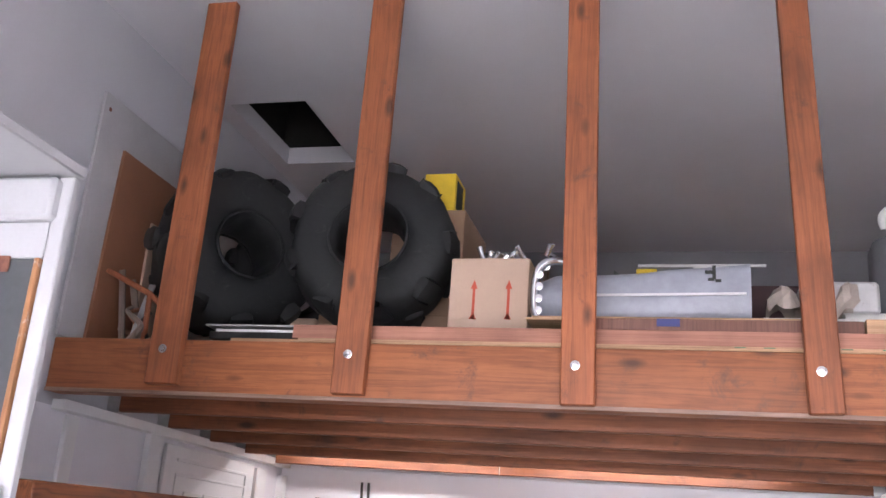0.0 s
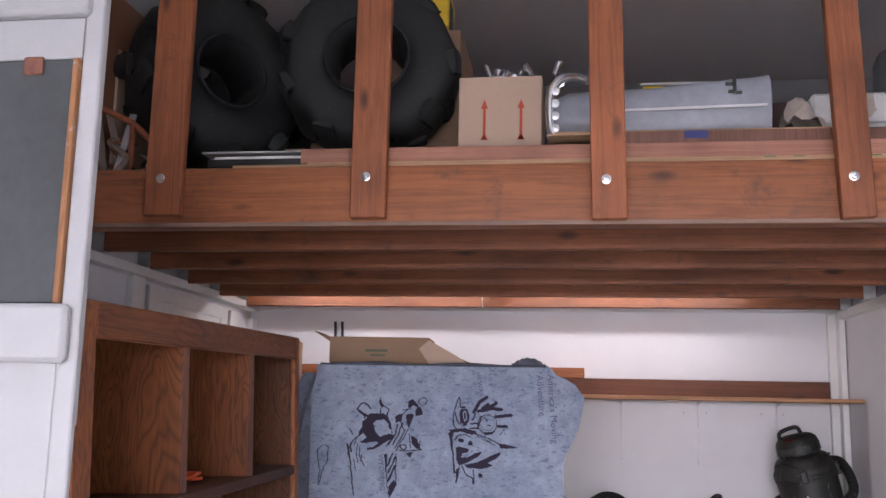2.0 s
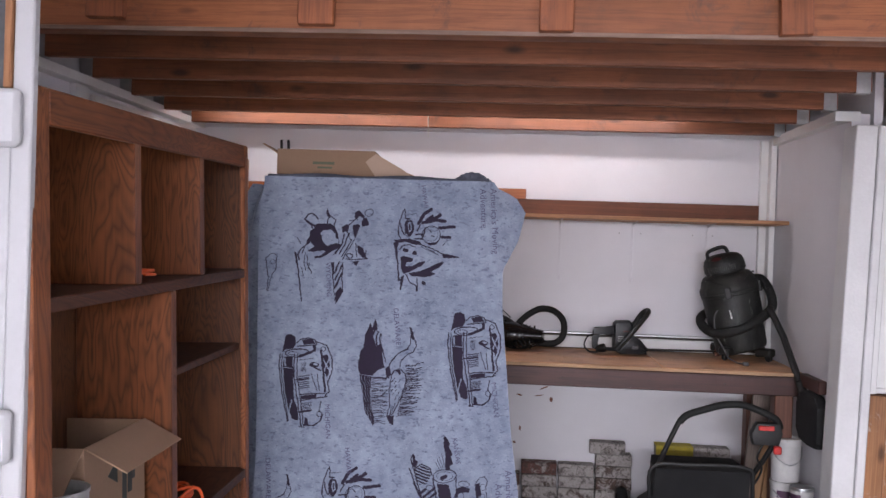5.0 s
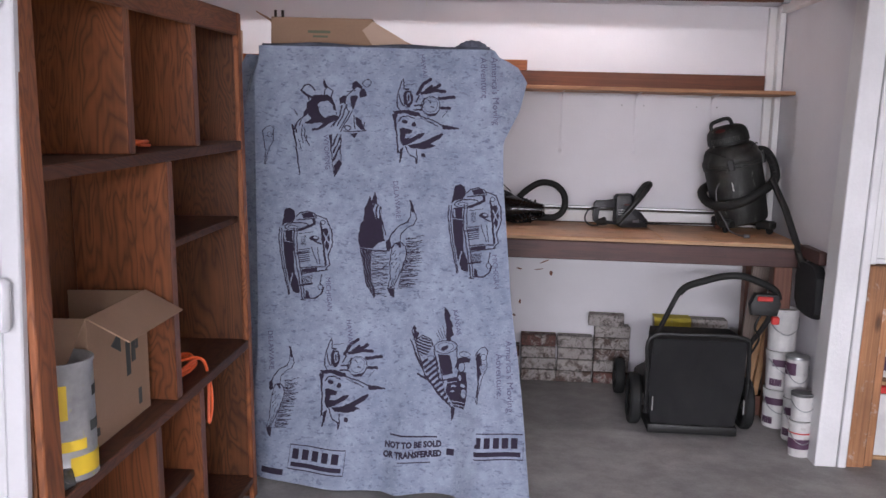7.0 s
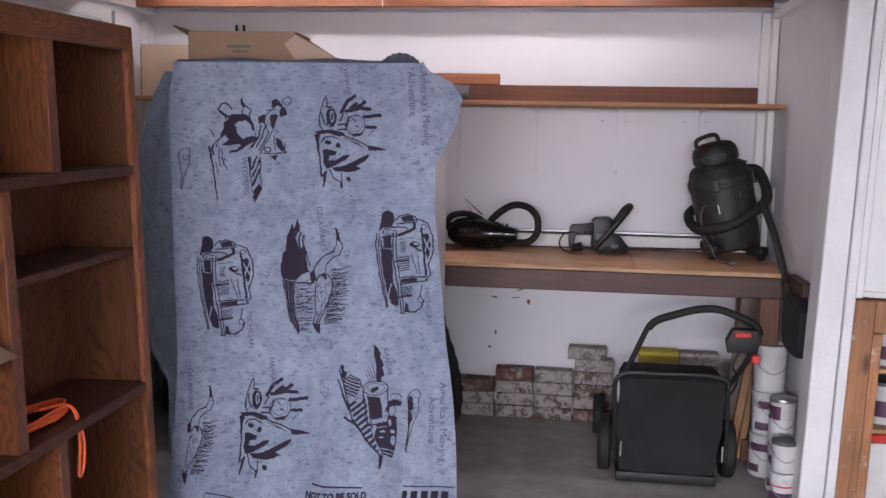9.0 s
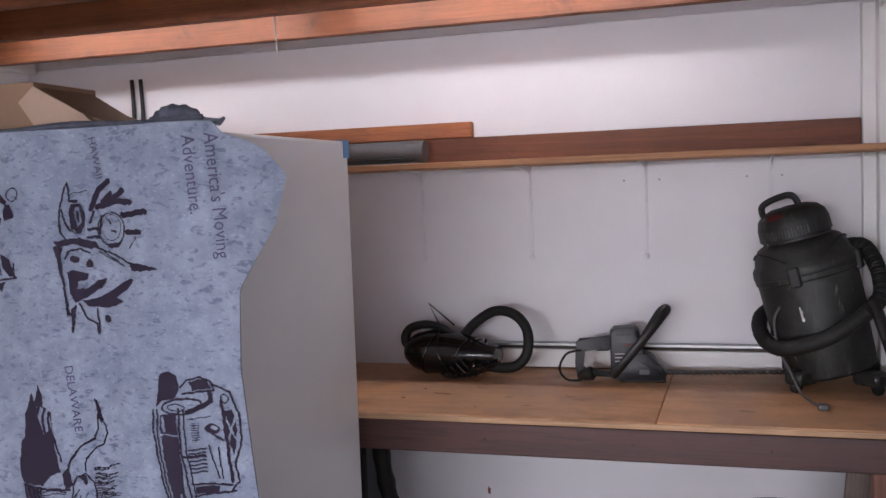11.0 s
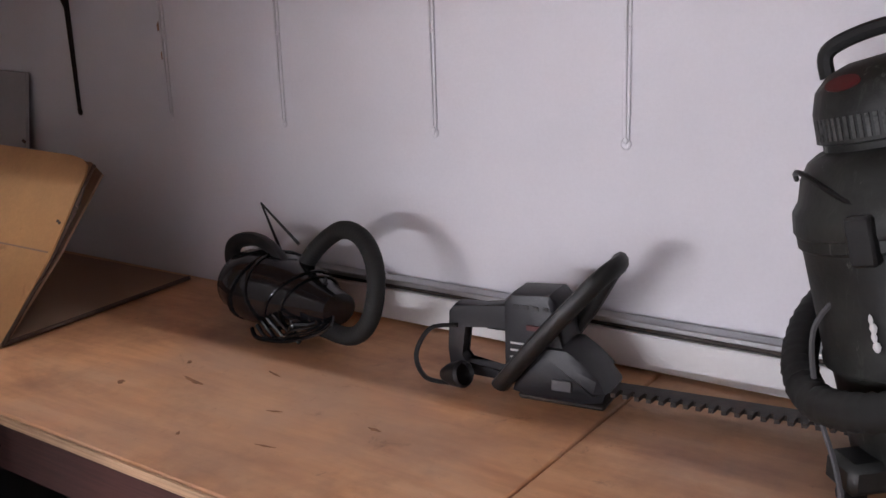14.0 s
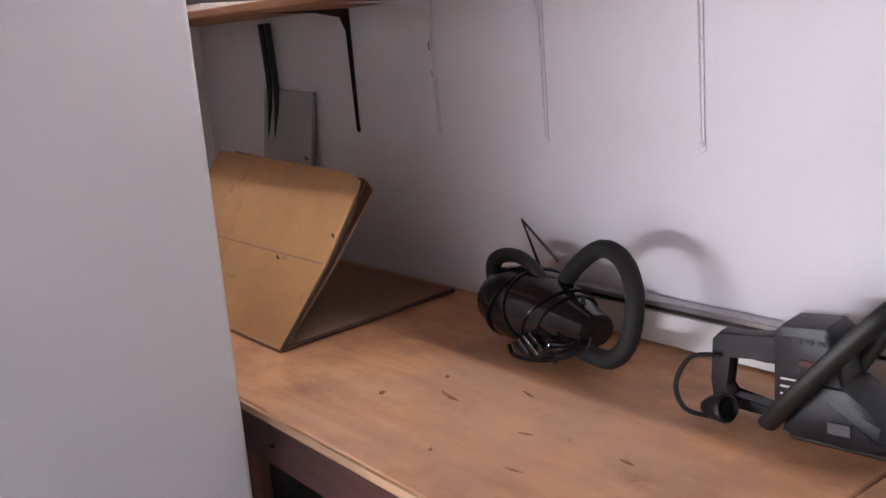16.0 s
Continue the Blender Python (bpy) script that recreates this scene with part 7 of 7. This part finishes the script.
lathe(b, [(0.0001, 0), (0.15, 0), (0.155, 0.02), (0.155, 0.40), (0.14, 0.44), (0.06, 0.47), (0.0001, 0.475)], 30, Matrix.Translation((1.03, 3.27, 2.461)))
solo("grey_drum", b, surf("grey_metal_drum", (0.16, 0.165, 0.175), 0.5, 0.3), "grey metal drum standing in the loft", "drum")
b = bmesh.new()
sweep(b, smooth_line([(0.93, 3.2, 2.94), (0.92, 3.18, 2.975), (0.95, 3.15, 2.995), (0.99, 3.16, 2.98)], 5), 0.02, 10)
solo("white_valve", b, PVC, "white plastic valve on the grey drum", "valve")
# boards and odd sticks by the loft wall
b = bmesh.new()
prism(b, [(2.68, 2.36), (4.4, 2.36), (4.4, 3.395), (2.69, 3.395)], LX + 0.004, LX + 0.018, Matrix.Rotation(radians(90), 4, "Z") @ Matrix.Diagonal((1, -1, 1, 1)), bev=0.002)
solo("grey_wall_board", b, GREYBOARD, "grey fibre board with a nail hole fixed to the loft wall", "board")
b = bmesh.new()
prism(b, [(2.83, 2.346), (3.5, 2.346), (3.5, 3.20), (2.86, 3.20)], LX + 0.022, LX + 0.036, Matrix.Rotation(radians(90), 4, "Z") @ Matrix.Diagonal((1, -1, 1, 1)), bev=0.002)
solo("brown_hardboard_panel", b, BROWNBOARD, "brown hardboard panel leaning on the loft wall", "panel")
b = bmesh.new()
box(b, 0, 0.012, 0, 0.45, 0, 0.62, 0.002)
solo("tan_panel", b, CARDPALE, "pale tan panel leaning behind the tyre", "panel", m=pose(LX + 0.045, 3.12, 2.346, 0, 0, 0))
b = bmesh.new()
lathe(b, [(0.0001, -0.003), (0.010, -0.002), (0.010, 0.0)], 10, Matrix.Translation((LX + 0.0195, 2.73, 3.33)) @ Matrix.Rotation(radians(90), 4, "Y"))
solo("board_nail", b, RUST, "rusty nail at the corner of the grey board", "nail")
b = bmesh.new()
sweep(b, [(-2.05, 2.83, 2.66), (-1.86, 2.86, 2.57), (-1.79, 2.9, 2.50)], 0.012, 8)
sweep(b, [(-1.86, 2.86, 2.57), (-1.88, 2.9, 2.36)], 0.012, 8)
solo("wooden_stick", b, FIRV, "thin brown stick leaning in the loft corner", "stick")
for i, (x, y, dx, dz) in enumerate(((-1.97, 2.90, -0.03, 0.36), (-1.93, 2.88, 0.04, 0.28), (-1.90, 2.92, -0.06, 0.33))):
    b = bmesh.new()
    box(b, -0.014, 0.014, -0.005, 0.005, 0, dz, 0.002)
    solo("wood_strip", b, (GREYWOOD, STEEL, GREYWOOD)[i], "narrow grey slat leaning in the loft corner", "strip", "leaning strips", m=pose(x, y, 2.3462, -6, (-14, 9, -20)[i], 0))
rr = random.Random(11)
for i in range(9):
    b = bmesh.new()
    p0 = Vector((-1.98 + rr.uniform(0, 0.22), 2.83 + rr.uniform(0, 0.14), 2.362))
    pts = [p0]
    for k in range(4):
        pts.append(pts[-1] + Vector((rr.uniform(-0.06, 0.07), rr.uniform(-0.02, 0.03), rr.uniform(0.01, 0.05))))
    sweep(b, smooth_line(pts, 4), 0.012, 6, radii=[0.018 - 0.0007 * j for j in range(17)])
    solo("twisted_root", b, (GREYWOOD, BROWNBOARD, DULL)[i % 3], "dark twisted piece of wood in the loft corner", "driftwood", "dark odds and ends")

# ---- bricks stacked by the wall, each its own piece ----
BL, BH, BD = 0.200, 0.066, 0.095


def brick_mesh(seed):
    r, bmb = random.Random(seed), bmesh.new()
    box(bmb, -BL / 2 + 0.002, BL / 2 - 0.002, -BD / 2, BD / 2, 0, BH - 0.003, 0.004)
    for v in bmb.verts:
        v.co += Vector((r.uniform(-0.0025, 0.0025), r.uniform(-0.002, 0.002), r.uniform(-0.0012, 0.0012) if 0.01 < v.co.z < BH - 0.01 else 0))
    return mesh_of("brick", bmb, BRICK, 0)


BRICKS = [brick_mesh(s) for s in range(5)]
rr = random.Random(4)
pile = thing("brick_stack", (0, 4.94, 0), "low stack of old bricks smeared with mortar by the wall", "brick stack")
for col, count in ((0, 3), (1, 4), (2, 4), (3, 5)):
    for k in range(count):
        share("brick", rr.choice(BRICKS), pile, pose(-0.278 + col * 0.203 + rr.uniform(-0.004, 0.004), rr.uniform(-0.006, 0.004), k * BH, 0, 0, rr.uniform(-1.5, 1.5)))
share("brick", BRICKS[1], pile, pose(0.296, -0.012, 5 * BH, 0, 0, -2))
pile2 = thing("brick_stack", (0, 4.92, 0), "stack of grey bricks with a yellow-painted one behind the mower", "brick stack")
for col in range(2):
    for k in range(6):
        share("brick", rr.choice(BRICKS), pile2, pose(0.655 + col * 0.203, rr.uniform(-0.006, 0.004), k * BH, 0, 0, rr.uniform(-1.5, 1.5)))
b = bmesh.new()
box(b, -BL / 2, BL / 2, -BD / 2, BD / 2, 0, 0.004, 0.001)
part("yellow_paint", b, YELLOWBRICK, pile2, "yellow paint on the top brick", m=pose(0.655, -0.004, 6 * BH - 0.002))
b = bmesh.new()
box(b, -BL / 2, BL / 2, -0.0015, 0.0015, 0.012, 0.064, 0.0005)
part("yellow_paint", b, YELLOWBRICK, pile2, "yellow paint on the top brick", m=pose(0.655, -BD / 2 - 0.009, 5 * BH))
